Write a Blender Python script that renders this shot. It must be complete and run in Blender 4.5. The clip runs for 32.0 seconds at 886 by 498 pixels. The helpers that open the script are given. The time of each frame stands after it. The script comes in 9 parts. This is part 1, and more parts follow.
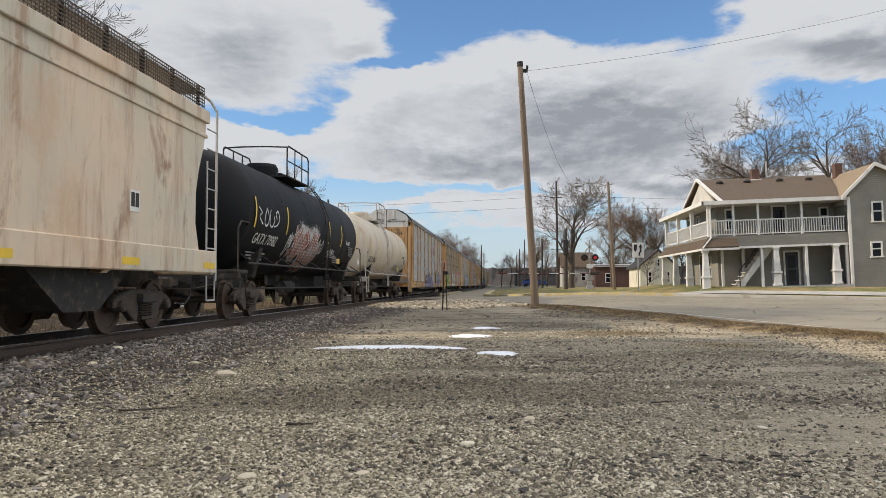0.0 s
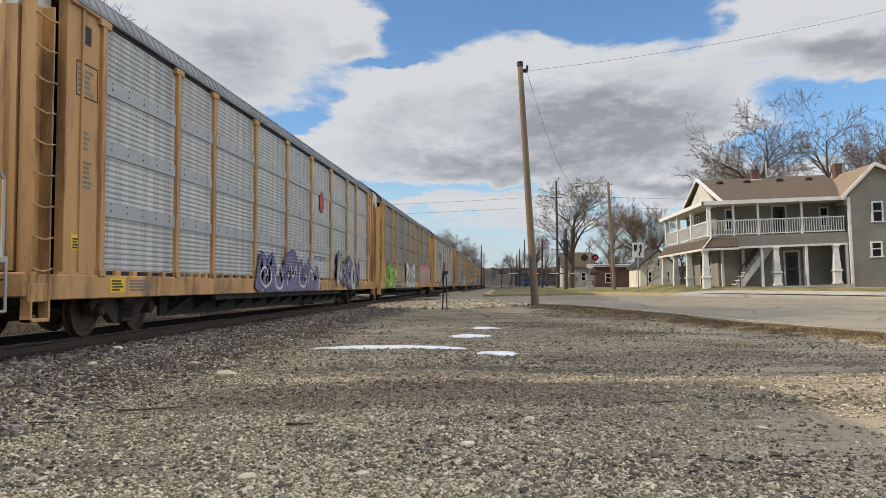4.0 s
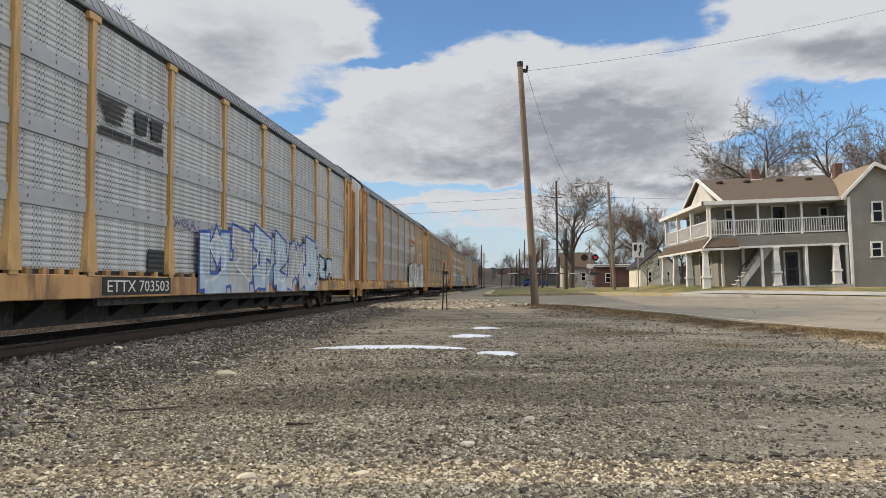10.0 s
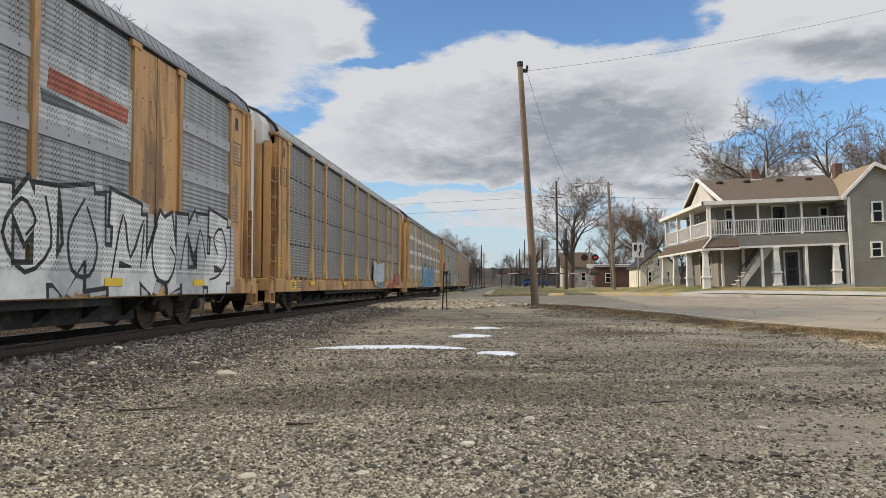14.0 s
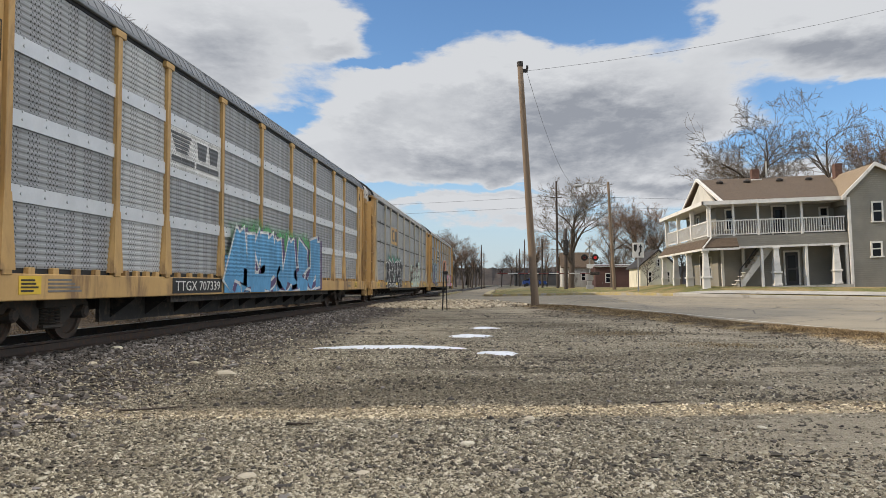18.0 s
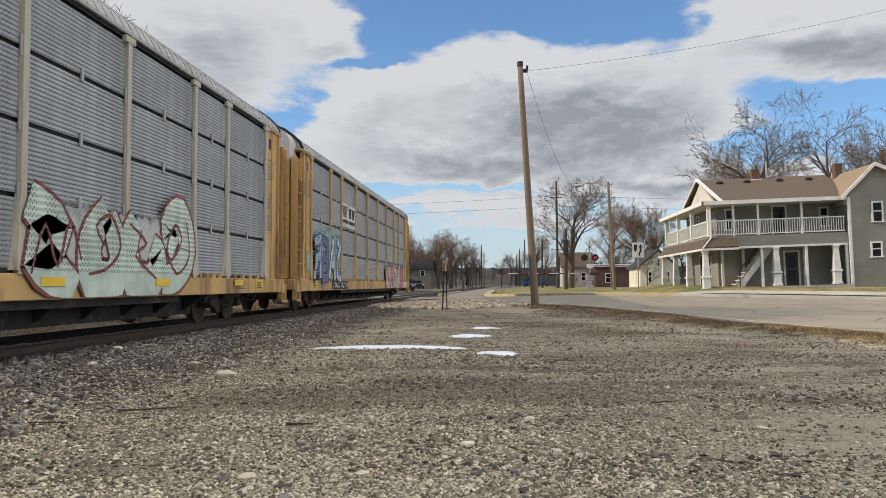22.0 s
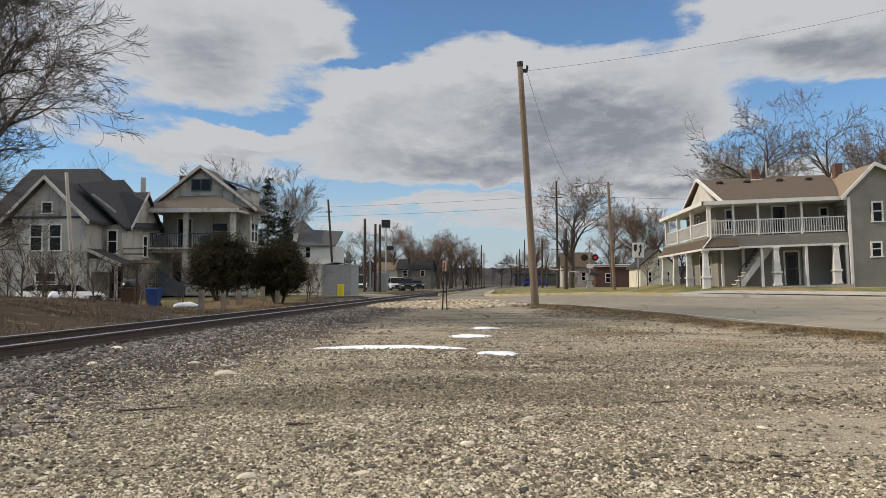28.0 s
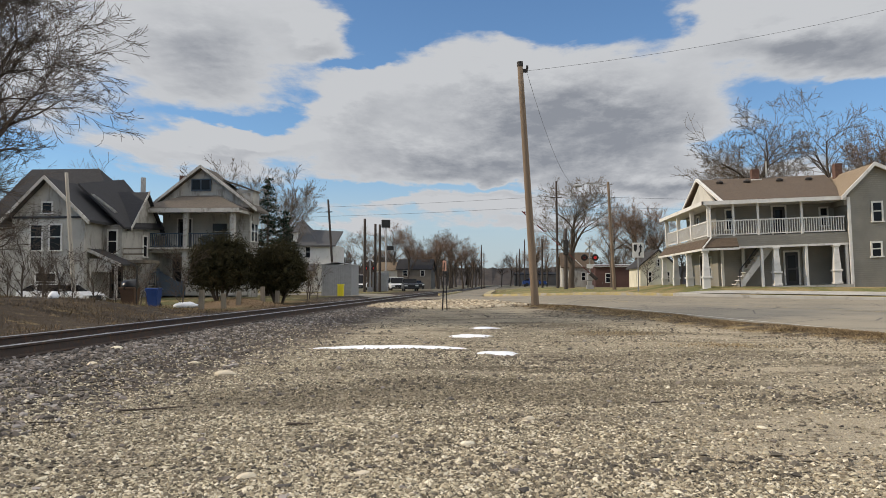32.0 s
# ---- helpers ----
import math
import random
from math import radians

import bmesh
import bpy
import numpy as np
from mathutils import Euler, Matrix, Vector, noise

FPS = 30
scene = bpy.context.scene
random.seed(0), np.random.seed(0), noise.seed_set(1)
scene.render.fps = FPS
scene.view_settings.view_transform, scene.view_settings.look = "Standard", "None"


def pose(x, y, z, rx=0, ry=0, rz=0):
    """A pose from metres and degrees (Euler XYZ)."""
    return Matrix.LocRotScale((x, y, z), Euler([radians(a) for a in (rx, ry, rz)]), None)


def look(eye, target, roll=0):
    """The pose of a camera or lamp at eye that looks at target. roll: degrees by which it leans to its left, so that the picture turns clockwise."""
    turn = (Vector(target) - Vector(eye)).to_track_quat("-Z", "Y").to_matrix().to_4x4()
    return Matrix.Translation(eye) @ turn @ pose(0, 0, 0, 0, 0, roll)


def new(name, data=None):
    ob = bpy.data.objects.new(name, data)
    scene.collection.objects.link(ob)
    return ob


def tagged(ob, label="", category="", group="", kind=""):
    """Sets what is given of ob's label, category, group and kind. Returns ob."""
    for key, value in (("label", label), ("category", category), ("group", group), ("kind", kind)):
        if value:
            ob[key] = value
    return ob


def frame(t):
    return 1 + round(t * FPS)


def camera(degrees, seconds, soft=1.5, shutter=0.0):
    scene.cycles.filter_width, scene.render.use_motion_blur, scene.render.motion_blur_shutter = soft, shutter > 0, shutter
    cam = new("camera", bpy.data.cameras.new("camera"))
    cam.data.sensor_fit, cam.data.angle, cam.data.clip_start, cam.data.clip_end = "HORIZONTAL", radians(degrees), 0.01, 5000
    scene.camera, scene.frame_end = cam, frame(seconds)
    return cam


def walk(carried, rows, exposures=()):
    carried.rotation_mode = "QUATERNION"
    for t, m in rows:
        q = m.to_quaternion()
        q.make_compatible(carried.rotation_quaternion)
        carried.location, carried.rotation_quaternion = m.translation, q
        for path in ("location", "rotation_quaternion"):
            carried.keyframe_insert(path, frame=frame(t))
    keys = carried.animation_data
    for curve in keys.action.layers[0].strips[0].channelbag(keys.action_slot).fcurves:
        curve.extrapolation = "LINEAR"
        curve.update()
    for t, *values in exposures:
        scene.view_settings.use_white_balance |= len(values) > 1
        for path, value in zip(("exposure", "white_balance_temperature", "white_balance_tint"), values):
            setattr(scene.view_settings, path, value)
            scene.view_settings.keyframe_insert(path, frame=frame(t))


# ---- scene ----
# World: +Y runs along the track away from the camera, X to the right of it, z up.
SECONDS = 32.0
EYE = (0.0, 0.0, 1.2)
cam = camera(57.5, SECONDS, soft=0.6, shutter=0.0)
CAM_POSE = look(EYE, (-0.0781, 0.997, 1.2 + 0.0438))
walk(cam, [(0.0, CAM_POSE), (SECONDS, CAM_POSE)], exposures=[(0.0, 1.43, 6850, 10), (24.5, 1.43, 6850, 10), (27.2, 1.17, 6850, 10), (SECONDS, 1.2, 6850, 10)])

# ---- light ----
SUN_ELEV = radians(23.8)
world = bpy.data.worlds.new("sky")
scene.world = world
world.use_nodes = True
wn = world.node_tree.nodes
sky = wn.new("ShaderNodeTexSky")
sky.sky_type = "NISHITA"
sky.sun_disc = False
sky.sun_elevation = SUN_ELEV
sky.sun_rotation = radians(-97)
sky.air_density = 1.0
sky.dust_density = 0.0
sky.ozone_density = 6.0
wn["Background"].inputs["Strength"].default_value = 0.062
world.node_tree.links.new(sky.outputs["Color"], wn["Background"].inputs["Color"])

sun_data = bpy.data.lights.new("sun", "SUN")
sun_data.energy = 1.5
sun_data.angle = radians(0.55)
sun_data.color = (1.0, 0.87, 0.69)
sun = new("sun", sun_data)
sun.matrix_world = look((-100, -12, 100 * math.tan(SUN_ELEV)), (0, 0, 0))
# ---- materials ----
def node_mat(name):
    m = bpy.data.materials.new(name)
    m.use_nodes = True
    nt = m.node_tree
    return m, nt, nt.nodes["Principled BSDF"]


def nd(nt, kind, **inputs):
    n = nt.nodes.new(kind)
    for key, value in inputs.items():
        sock = n.inputs[int(key[1:])] if key[0] == "i" and key[1:].isdigit() else n.inputs[key]
        if isinstance(value, bpy.types.NodeSocket):
            nt.links.new(value, sock)
        else:
            sock.default_value = value
    return n


def calc(nt, op, a, b=0.0, c=None):
    n = nt.nodes.new("ShaderNodeMath")
    n.operation = op
    for sock, value in zip(n.inputs, (a, b, c)):
        if value is None:
            continue
        if isinstance(value, bpy.types.NodeSocket):
            nt.links.new(value, sock)
        else:
            sock.default_value = value
    return n.outputs[0]


def coords(nt, source="Object"):
    return nt.nodes.new("ShaderNodeTexCoord").outputs[source]


def scaled(nt, vec, s):
    n = nt.nodes.new("ShaderNodeMapping")
    nt.links.new(vec, n.inputs["Vector"])
    n.inputs["Scale"].default_value = s if isinstance(s, tuple) else (s, s, s)
    return n.outputs[0]


def fbm(nt, vec, scale, detail=4.0, rough=0.55, stretch=None, distort=0.0):
    if stretch:
        vec = scaled(nt, vec, stretch)
    n = nd(nt, "ShaderNodeTexNoise", Vector=vec, Scale=scale, Detail=detail, Roughness=rough, Distortion=distort)
    return n.outputs[0]


def ramp(nt, fac, lo, hi):
    n = nt.nodes.new("ShaderNodeMapRange")
    n.interpolation_type = "SMOOTHSTEP"
    nt.links.new(fac, n.inputs[0])
    n.inputs[1].default_value, n.inputs[2].default_value = lo, hi
    return n.outputs[0]


def mix(nt, fac, a, b, blend="MIX"):
    n = nt.nodes.new("ShaderNodeMix")
    n.data_type, n.blend_type = "RGBA", blend
    for sock, value in ((n.inputs[0], fac), (n.inputs[6], a), (n.inputs[7], b)):
        if isinstance(value, bpy.types.NodeSocket):
            nt.links.new(value, sock)
        elif isinstance(value, tuple):
            sock.default_value = (*value[:3], 1)
        else:
            sock.default_value = value
    return n.outputs[2]


def bumped(nt, p, height, strength, dist):
    b = nd(nt, "ShaderNodeBump", Height=height, Strength=strength, Distance=dist)
    nt.links.new(b.outputs[0], p.inputs["Normal"])


def dim(c, k):
    return tuple(min(1.0, v * k) for v in c[:3])


def surf(name, base, rough=0.75, var=0.2, s1=1.2, s2=30.0, bump=0.15, metal=0.0, dirt=None, amount=0.0,
         stretch=None, each=0.0, spec=0.4):
    """A surface with broad stains, fine grain, grime in patches and, for repeats, a tone of its own each."""
    m, nt, p = node_mat(name)
    vec = coords(nt)
    broad = fbm(nt, vec, s1, 5, 0.6, stretch)
    fine = fbm(nt, vec, s2, 3, 0.6)
    col = mix(nt, ramp(nt, broad, 0.3, 0.7), dim(base, 1 - var), dim(base, 1 + var * 0.7))
    col = mix(nt, calc(nt, "MULTIPLY", fine, 0.6), col, dim(base, 1 - var * 1.4))
    if dirt:
        grime = ramp(nt, fbm(nt, vec, s1 * 2.3, 6, 0.7, stretch, 0.4), 0.62 - amount * 0.3, 0.82 - amount * 0.3)
        col = mix(nt, grime, col, dirt)
    if each:
        info = nt.nodes.new("ShaderNodeObjectInfo")
        k = calc(nt, "MULTIPLY_ADD", info.outputs["Random"], each, 1 - each / 2)
        n = nt.nodes.new("ShaderNodeHueSaturation")
        nt.links.new(col, n.inputs["Color"])
        nt.links.new(k, n.inputs["Value"])
        col = n.outputs[0]
    nt.links.new(col, p.inputs["Base Color"])
    p.inputs["Metallic"].default_value = metal
    p.inputs["Specular IOR Level"].default_value = spec
    nt.links.new(calc(nt, "MULTIPLY_ADD", broad, 0.25, rough - 0.12), p.inputs["Roughness"])
    if bump:
        bumped(nt, p, fine, bump, 0.01)
    return m


def glow(name, base, strength):
    m, nt, p = node_mat(name)
    p.inputs["Base Color"].default_value = (*base, 1)
    p.inputs["Emission Color"].default_value = (*base, 1)
    p.inputs["Emission Strength"].default_value = strength
    return m


def glass(name, tint=(0.02, 0.025, 0.03), rough=0.04):
    """Window glass before a dark room: a dark, glossy pane."""
    m, nt, p = node_mat(name)
    vec = coords(nt)
    col = mix(nt, fbm(nt, vec, 0.9, 2), dim(tint, 0.5), dim(tint, 1.6))
    nt.links.new(col, p.inputs["Base Color"])
    p.inputs["Roughness"].default_value = rough
    p.inputs["Specular IOR Level"].default_value = 0.16
    return m
# ---- mesh helpers ----
def part(name, bm, material, parent=None, label="", smooth=False, at=None):
    """Links a bmesh as one mesh object under a thing or a part."""
    me = bpy.data.meshes.new(name)
    bm.to_mesh(me)
    bm.free()
    return part_of(name, me, material, parent, label, smooth, at)


def part_of(name, me, material, parent=None, label="", smooth=False, at=None):
    if material is not None and not me.materials:
        for m in material if isinstance(material, (list, tuple)) else (material,):
            me.materials.append(m)
    if smooth:
        for p in me.polygons:
            p.use_smooth = True
    ob = new(name, me)
    if parent is not None:
        ob.parent = parent
    if at is not None:
        ob.matrix_basis = at
    if label:
        ob["label"] = label
    return ob


def thing(name, m, label, category, group="", kind=""):
    ob = new(name)
    ob.matrix_basis = m
    ob.empty_display_size = 0.2
    return tagged(ob, label, category, group, kind)


def box(bm, x0, x1, y0, y1, z0, z1, bevel=0.0, mi=0):
    b = bmesh.new()
    vs = [b.verts.new((x, y, z)) for x in (x0, x1) for y in (y0, y1) for z in (z0, z1)]
    for f in ((0, 1, 3, 2), (4, 6, 7, 5), (0, 4, 5, 1), (2, 3, 7, 6), (0, 2, 6, 4), (1, 5, 7, 3)):
        b.faces.new([vs[i] for i in f]).material_index = mi
    if bevel:
        bmesh.ops.bevel(b, geom=list(b.edges), offset=bevel, segments=1, affect="EDGES")
    b.normal_update()
    join(bm, b)
    return bm


def join(bm, b, m=None):
    if m is not None:
        bmesh.ops.transform(b, matrix=m, verts=b.verts)
    me = bpy.data.meshes.new("tmp")
    b.to_mesh(me)
    b.free()
    bm.from_mesh(me)
    bpy.data.meshes.remove(me)


def boxes(*specs, bevel=0.0):
    bm = bmesh.new()
    for s in specs:
        box(bm, *s, bevel=bevel)
    return bm


def tube(bm, a, b, r0, r1=None, n=8, caps=True):
    """A round bar from a to b."""
    a, b = Vector(a), Vector(b)
    r1 = r0 if r1 is None else r1
    d = (b - a).normalized()
    u = d.orthogonal().normalized()
    w = d.cross(u)
    ring = []
    for c, r in ((a, r0), (b, r1)):
        ring.append([bm.verts.new(c + r * (math.cos(2 * math.pi * i / n) * u + math.sin(2 * math.pi * i / n) * w)) for i in range(n)])
    for i in range(n):
        j = (i + 1) % n
        bm.faces.new((ring[0][i], ring[0][j], ring[1][j], ring[1][i]))
    if caps:
        bm.faces.new(ring[0][::-1])
        bm.faces.new(ring[1])
    return bm


def tubes(pts, r, n=6):
    bm = bmesh.new()
    for a, b in zip(pts, pts[1:]):
        tube(bm, a, b, r, n=n)
    return bm


def skin(bm, pts, radii, n=6):
    """One unbroken round skin along a line of points."""
    rings = []
    for i, p in enumerate(pts):
        d = (pts[min(i + 1, len(pts) - 1)] - pts[max(i - 1, 0)]).normalized()
        u = d.cross(Vector((0, 0, 1)))
        u = (u if u.length > 0.01 else d.orthogonal()).normalized()
        w = d.cross(u)
        rings.append([bm.verts.new(p + radii[i] * (math.cos(2 * math.pi * k / n) * u + math.sin(2 * math.pi * k / n) * w)) for k in range(n)])
    for a, b in zip(rings, rings[1:]):
        for k in range(n):
            bm.faces.new((a[k], b[k], b[(k + 1) % n], a[(k + 1) % n]))
    bm.faces.new(rings[0])
    bm.faces.new(rings[-1][::-1])
    bmesh.ops.recalc_face_normals(bm, faces=bm.faces)
    return bm


def extrude_profile(bm, prof, y0, y1, axis="y", closed=True, caps=True):
    """A profile of (a, b) pairs carried along an axis: 'y' takes (x, z), 'x' takes (y, z), 'z' takes (x, y)."""
    def at(p, t):
        return {"y": (p[0], t, p[1]), "x": (t, p[0], p[1]), "z": (p[0], p[1], t)}[axis]
    r0 = [bm.verts.new(at(p, y0)) for p in prof]
    r1 = [bm.verts.new(at(p, y1)) for p in prof]
    n = len(prof)
    for i in range(n if closed else n - 1):
        j = (i + 1) % n
        bm.faces.new((r0[i], r0[j], r1[j], r1[i]))
    if caps and closed:
        bm.faces.new(r0[::-1])
        bm.faces.new(r1)
    bmesh.ops.recalc_face_normals(bm, faces=bm.faces)
    return bm


def lathe(bm, prof, n=16, axis="z", centre=(0, 0, 0)):
    """A profile of (r, t) pairs turned round an axis through centre."""
    rings = []
    for r, t in prof:
        ring = []
        for i in range(n):
            a = 2 * math.pi * i / n
            c, s = r * math.cos(a), r * math.sin(a)
            p = {"z": (c, s, t), "x": (t, c, s), "y": (c, t, s)}[axis]
            ring.append(bm.verts.new(Vector(p) + Vector(centre)))
        rings.append(ring)
    for a, b in zip(rings, rings[1:]):
        for i in range(n):
            j = (i + 1) % n
            bm.faces.new((a[i], a[j], b[j], b[i]))
    if prof[0][0] > 1e-6:
        bm.faces.new(rings[0])
    if prof[-1][0] > 1e-6:
        bm.faces.new(rings[-1][::-1])
    bmesh.ops.recalc_face_normals(bm, faces=bm.faces)
    return bm


def prism(pts, depth_vec):
    """A flat outline (3D points) given thickness along a vector."""
    bm = bmesh.new()
    a = [bm.verts.new(p) for p in pts]
    b = [bm.verts.new(Vector(p) + Vector(depth_vec)) for p in pts]
    bm.faces.new(a[::-1])
    bm.faces.new(b)
    n = len(pts)
    for i in range(n):
        j = (i + 1) % n
        bm.faces.new((a[i], a[j], b[j], b[i]))
    bmesh.ops.recalc_face_normals(bm, faces=bm.faces)
    return bm


def text_mesh(words, height, depth=0.002, width=None):
    """Lettering in the built-in font, in the XY plane, its foot at the origin."""
    c = bpy.data.curves.new("text", "FONT")
    c.body, c.size, c.extrude = words, height * 1.37, depth
    c.resolution_u = 2
    ob = new("text", c)
    me = bpy.data.meshes.new_from_object(ob.evaluated_get(bpy.context.evaluated_depsgraph_get()))
    bpy.data.objects.remove(ob)
    bpy.data.curves.remove(c)
    if width and me.vertices:
        xs = [v.co.x for v in me.vertices]
        k = width / (max(xs) - min(xs))
        for v in me.vertices:
            v.co.x *= k
    return me


def steps(t):
    t = max(0.0, min(1.0, t))
    return t * t * (3 - 2 * t)
CLOUD_Z = 70.0
# ---- cloud layer ----
def cloud_material():
    m = bpy.data.materials.new("cloud_layer")
    m.use_nodes = True
    nt = m.node_tree
    nt.nodes.clear()
    sep = nd(nt, "ShaderNodeSeparateXYZ", Vector=coords(nt))
    ay = calc(nt, "MAXIMUM", calc(nt, "ABSOLUTE", sep.outputs[1]), 1.0)
    u = calc(nt, "DIVIDE", sep.outputs[0], ay)
    v = calc(nt, "DIVIDE", CLOUD_Z - 1.2, ay)
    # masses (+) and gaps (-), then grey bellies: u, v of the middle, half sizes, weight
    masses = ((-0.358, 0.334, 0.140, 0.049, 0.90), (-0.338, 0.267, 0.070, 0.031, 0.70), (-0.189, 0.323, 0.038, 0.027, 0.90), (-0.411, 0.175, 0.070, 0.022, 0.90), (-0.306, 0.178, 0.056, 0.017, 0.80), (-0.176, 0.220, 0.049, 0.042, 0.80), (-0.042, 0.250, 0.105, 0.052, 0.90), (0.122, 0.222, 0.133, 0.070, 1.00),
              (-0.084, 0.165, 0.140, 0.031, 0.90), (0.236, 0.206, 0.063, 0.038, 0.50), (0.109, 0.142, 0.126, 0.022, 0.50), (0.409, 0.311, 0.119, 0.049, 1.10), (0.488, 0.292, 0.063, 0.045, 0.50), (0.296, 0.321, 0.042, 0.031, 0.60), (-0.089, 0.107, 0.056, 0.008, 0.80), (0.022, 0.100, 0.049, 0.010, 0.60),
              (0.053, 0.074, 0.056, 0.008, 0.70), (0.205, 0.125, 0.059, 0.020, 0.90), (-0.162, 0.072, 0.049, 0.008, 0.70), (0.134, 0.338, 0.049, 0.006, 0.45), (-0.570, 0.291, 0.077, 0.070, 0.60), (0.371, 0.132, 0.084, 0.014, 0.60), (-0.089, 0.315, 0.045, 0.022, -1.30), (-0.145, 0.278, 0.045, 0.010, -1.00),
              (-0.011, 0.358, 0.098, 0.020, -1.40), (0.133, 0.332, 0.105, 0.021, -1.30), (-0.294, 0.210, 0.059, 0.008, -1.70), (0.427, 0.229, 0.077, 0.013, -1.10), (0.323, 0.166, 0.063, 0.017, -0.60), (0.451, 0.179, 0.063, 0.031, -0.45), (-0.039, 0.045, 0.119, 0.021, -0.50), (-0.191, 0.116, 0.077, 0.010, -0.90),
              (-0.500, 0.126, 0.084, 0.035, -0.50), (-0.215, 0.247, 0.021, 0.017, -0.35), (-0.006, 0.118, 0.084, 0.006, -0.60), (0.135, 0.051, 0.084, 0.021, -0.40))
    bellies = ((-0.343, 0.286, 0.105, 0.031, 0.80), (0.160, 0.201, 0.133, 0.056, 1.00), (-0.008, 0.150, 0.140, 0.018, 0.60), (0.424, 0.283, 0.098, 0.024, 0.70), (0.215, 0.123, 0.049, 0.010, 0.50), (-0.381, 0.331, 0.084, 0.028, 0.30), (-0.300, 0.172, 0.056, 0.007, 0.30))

    k = calc(nt, "ADD", v, 0.1)
    base = nd(nt, "ShaderNodeCombineXYZ", X=calc(nt, "DIVIDE", u, k), Y=calc(nt, "MULTIPLY", calc(nt, "LOGARITHM", k, math.e), 2.2), Z=3.3).outputs[0]
    ws = nd(nt, "ShaderNodeSeparateColor", Color=nd(nt, "ShaderNodeTexNoise", Vector=base, Scale=3.2, Detail=5.0, Roughness=0.55).outputs[1])
    wu = calc(nt, "MULTIPLY", calc(nt, "MULTIPLY_ADD", ws.outputs[0], 0.26, -0.13), k)
    wv = calc(nt, "MULTIPLY", calc(nt, "MULTIPLY_ADD", ws.outputs[1], 0.24, -0.12), k)

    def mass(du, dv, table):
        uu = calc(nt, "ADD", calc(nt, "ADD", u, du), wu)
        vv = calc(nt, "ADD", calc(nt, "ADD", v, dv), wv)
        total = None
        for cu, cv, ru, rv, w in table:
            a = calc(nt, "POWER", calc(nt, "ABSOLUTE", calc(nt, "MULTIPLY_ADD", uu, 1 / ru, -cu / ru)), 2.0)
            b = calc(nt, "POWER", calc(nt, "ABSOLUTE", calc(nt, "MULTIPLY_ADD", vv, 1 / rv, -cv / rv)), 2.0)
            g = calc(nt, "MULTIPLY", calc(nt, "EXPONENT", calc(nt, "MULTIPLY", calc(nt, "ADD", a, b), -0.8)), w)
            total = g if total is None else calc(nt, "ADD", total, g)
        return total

    def puff(offset):
        vec = nd(nt, "ShaderNodeVectorMath", i0=base, i1=offset).outputs[0]
        n1 = fbm(nt, vec, 3.2, 9, 0.55, None, 0.1)
        n2 = fbm(nt, vec, 10.0, 9, 0.66, None, 0.15)
        return calc(nt, "ADD", calc(nt, "MULTIPLY_ADD", n1, 1.05, -0.525), calc(nt, "MULTIPLY_ADD", n2, 0.62, -0.31))

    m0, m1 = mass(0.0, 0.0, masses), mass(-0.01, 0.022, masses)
    n0, n1 = puff((0, 0, 0)), puff((-0.03, 0.1, 0))
    deck = ramp(nt, v, 0.4, 0.62)
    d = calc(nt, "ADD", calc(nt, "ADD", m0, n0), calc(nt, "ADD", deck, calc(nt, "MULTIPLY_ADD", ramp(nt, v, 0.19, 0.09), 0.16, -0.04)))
    # open sky on the sun's side
    clear = ramp(nt, u, -1.1, -0.72)
    cover = calc(nt, "MULTIPLY", ramp(nt, d, -0.06, 0.44), clear)
    slope = calc(nt, "ADD", calc(nt, "SUBTRACT", m0, m1), calc(nt, "MULTIPLY", calc(nt, "SUBTRACT", n0, n1), 1.15))
    lit = nd(nt, "ShaderNodeMapRange", Value=slope, i1=-0.5, i2=0.5).outputs[0]
    thick = calc(nt, "MULTIPLY", ramp(nt, d, 0.25, 1.3), ramp(nt, v, 0.62, 0.42))
    white, grey = (0.24, 0.254, 0.277), (0.112, 0.124, 0.148)
    shade = calc(nt, "MULTIPLY", thick, calc(nt, "SUBTRACT", 0.9, calc(nt, "MULTIPLY", lit, 1.15)))
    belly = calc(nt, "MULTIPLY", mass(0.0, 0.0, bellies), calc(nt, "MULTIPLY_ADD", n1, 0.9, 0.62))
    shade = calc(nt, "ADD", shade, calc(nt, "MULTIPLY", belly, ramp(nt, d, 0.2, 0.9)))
    col = mix(nt, calc(nt, "MINIMUM", calc(nt, "MAXIMUM", shade, 0.0), 1.0), white, grey)
    # unseen cloud overhead glows brighter, added as fill for the shaded ground
    col = mix(nt, ramp(nt, v, 0.5, 0.95), col, (0.52, 0.53, 0.56))
    # pale veil low over the horizon
    veil = calc(nt, "MULTIPLY", ramp(nt, v, 0.17, 0.01), 0.75)
    col = mix(nt, calc(nt, "MULTIPLY", veil, calc(nt, "SUBTRACT", 1.0, cover)), col, (0.165, 0.215, 0.27))
    cover = calc(nt, "MAXIMUM", cover, veil)
    em = nd(nt, "ShaderNodeEmission", Color=col, Strength=1.0)
    clear_sky = nt.nodes.new("ShaderNodeBsdfTransparent")
    ms = nt.nodes.new("ShaderNodeMixShader")
    nt.links.new(cover, ms.inputs[0])
    nt.links.new(clear_sky.outputs[0], ms.inputs[1])
    nt.links.new(em.outputs[0], ms.inputs[2])
    out = nt.nodes.new("ShaderNodeOutputMaterial")
    nt.links.new(ms.outputs[0], out.inputs["Surface"])
    m.cycles.emission_sampling = "NONE"
    return m


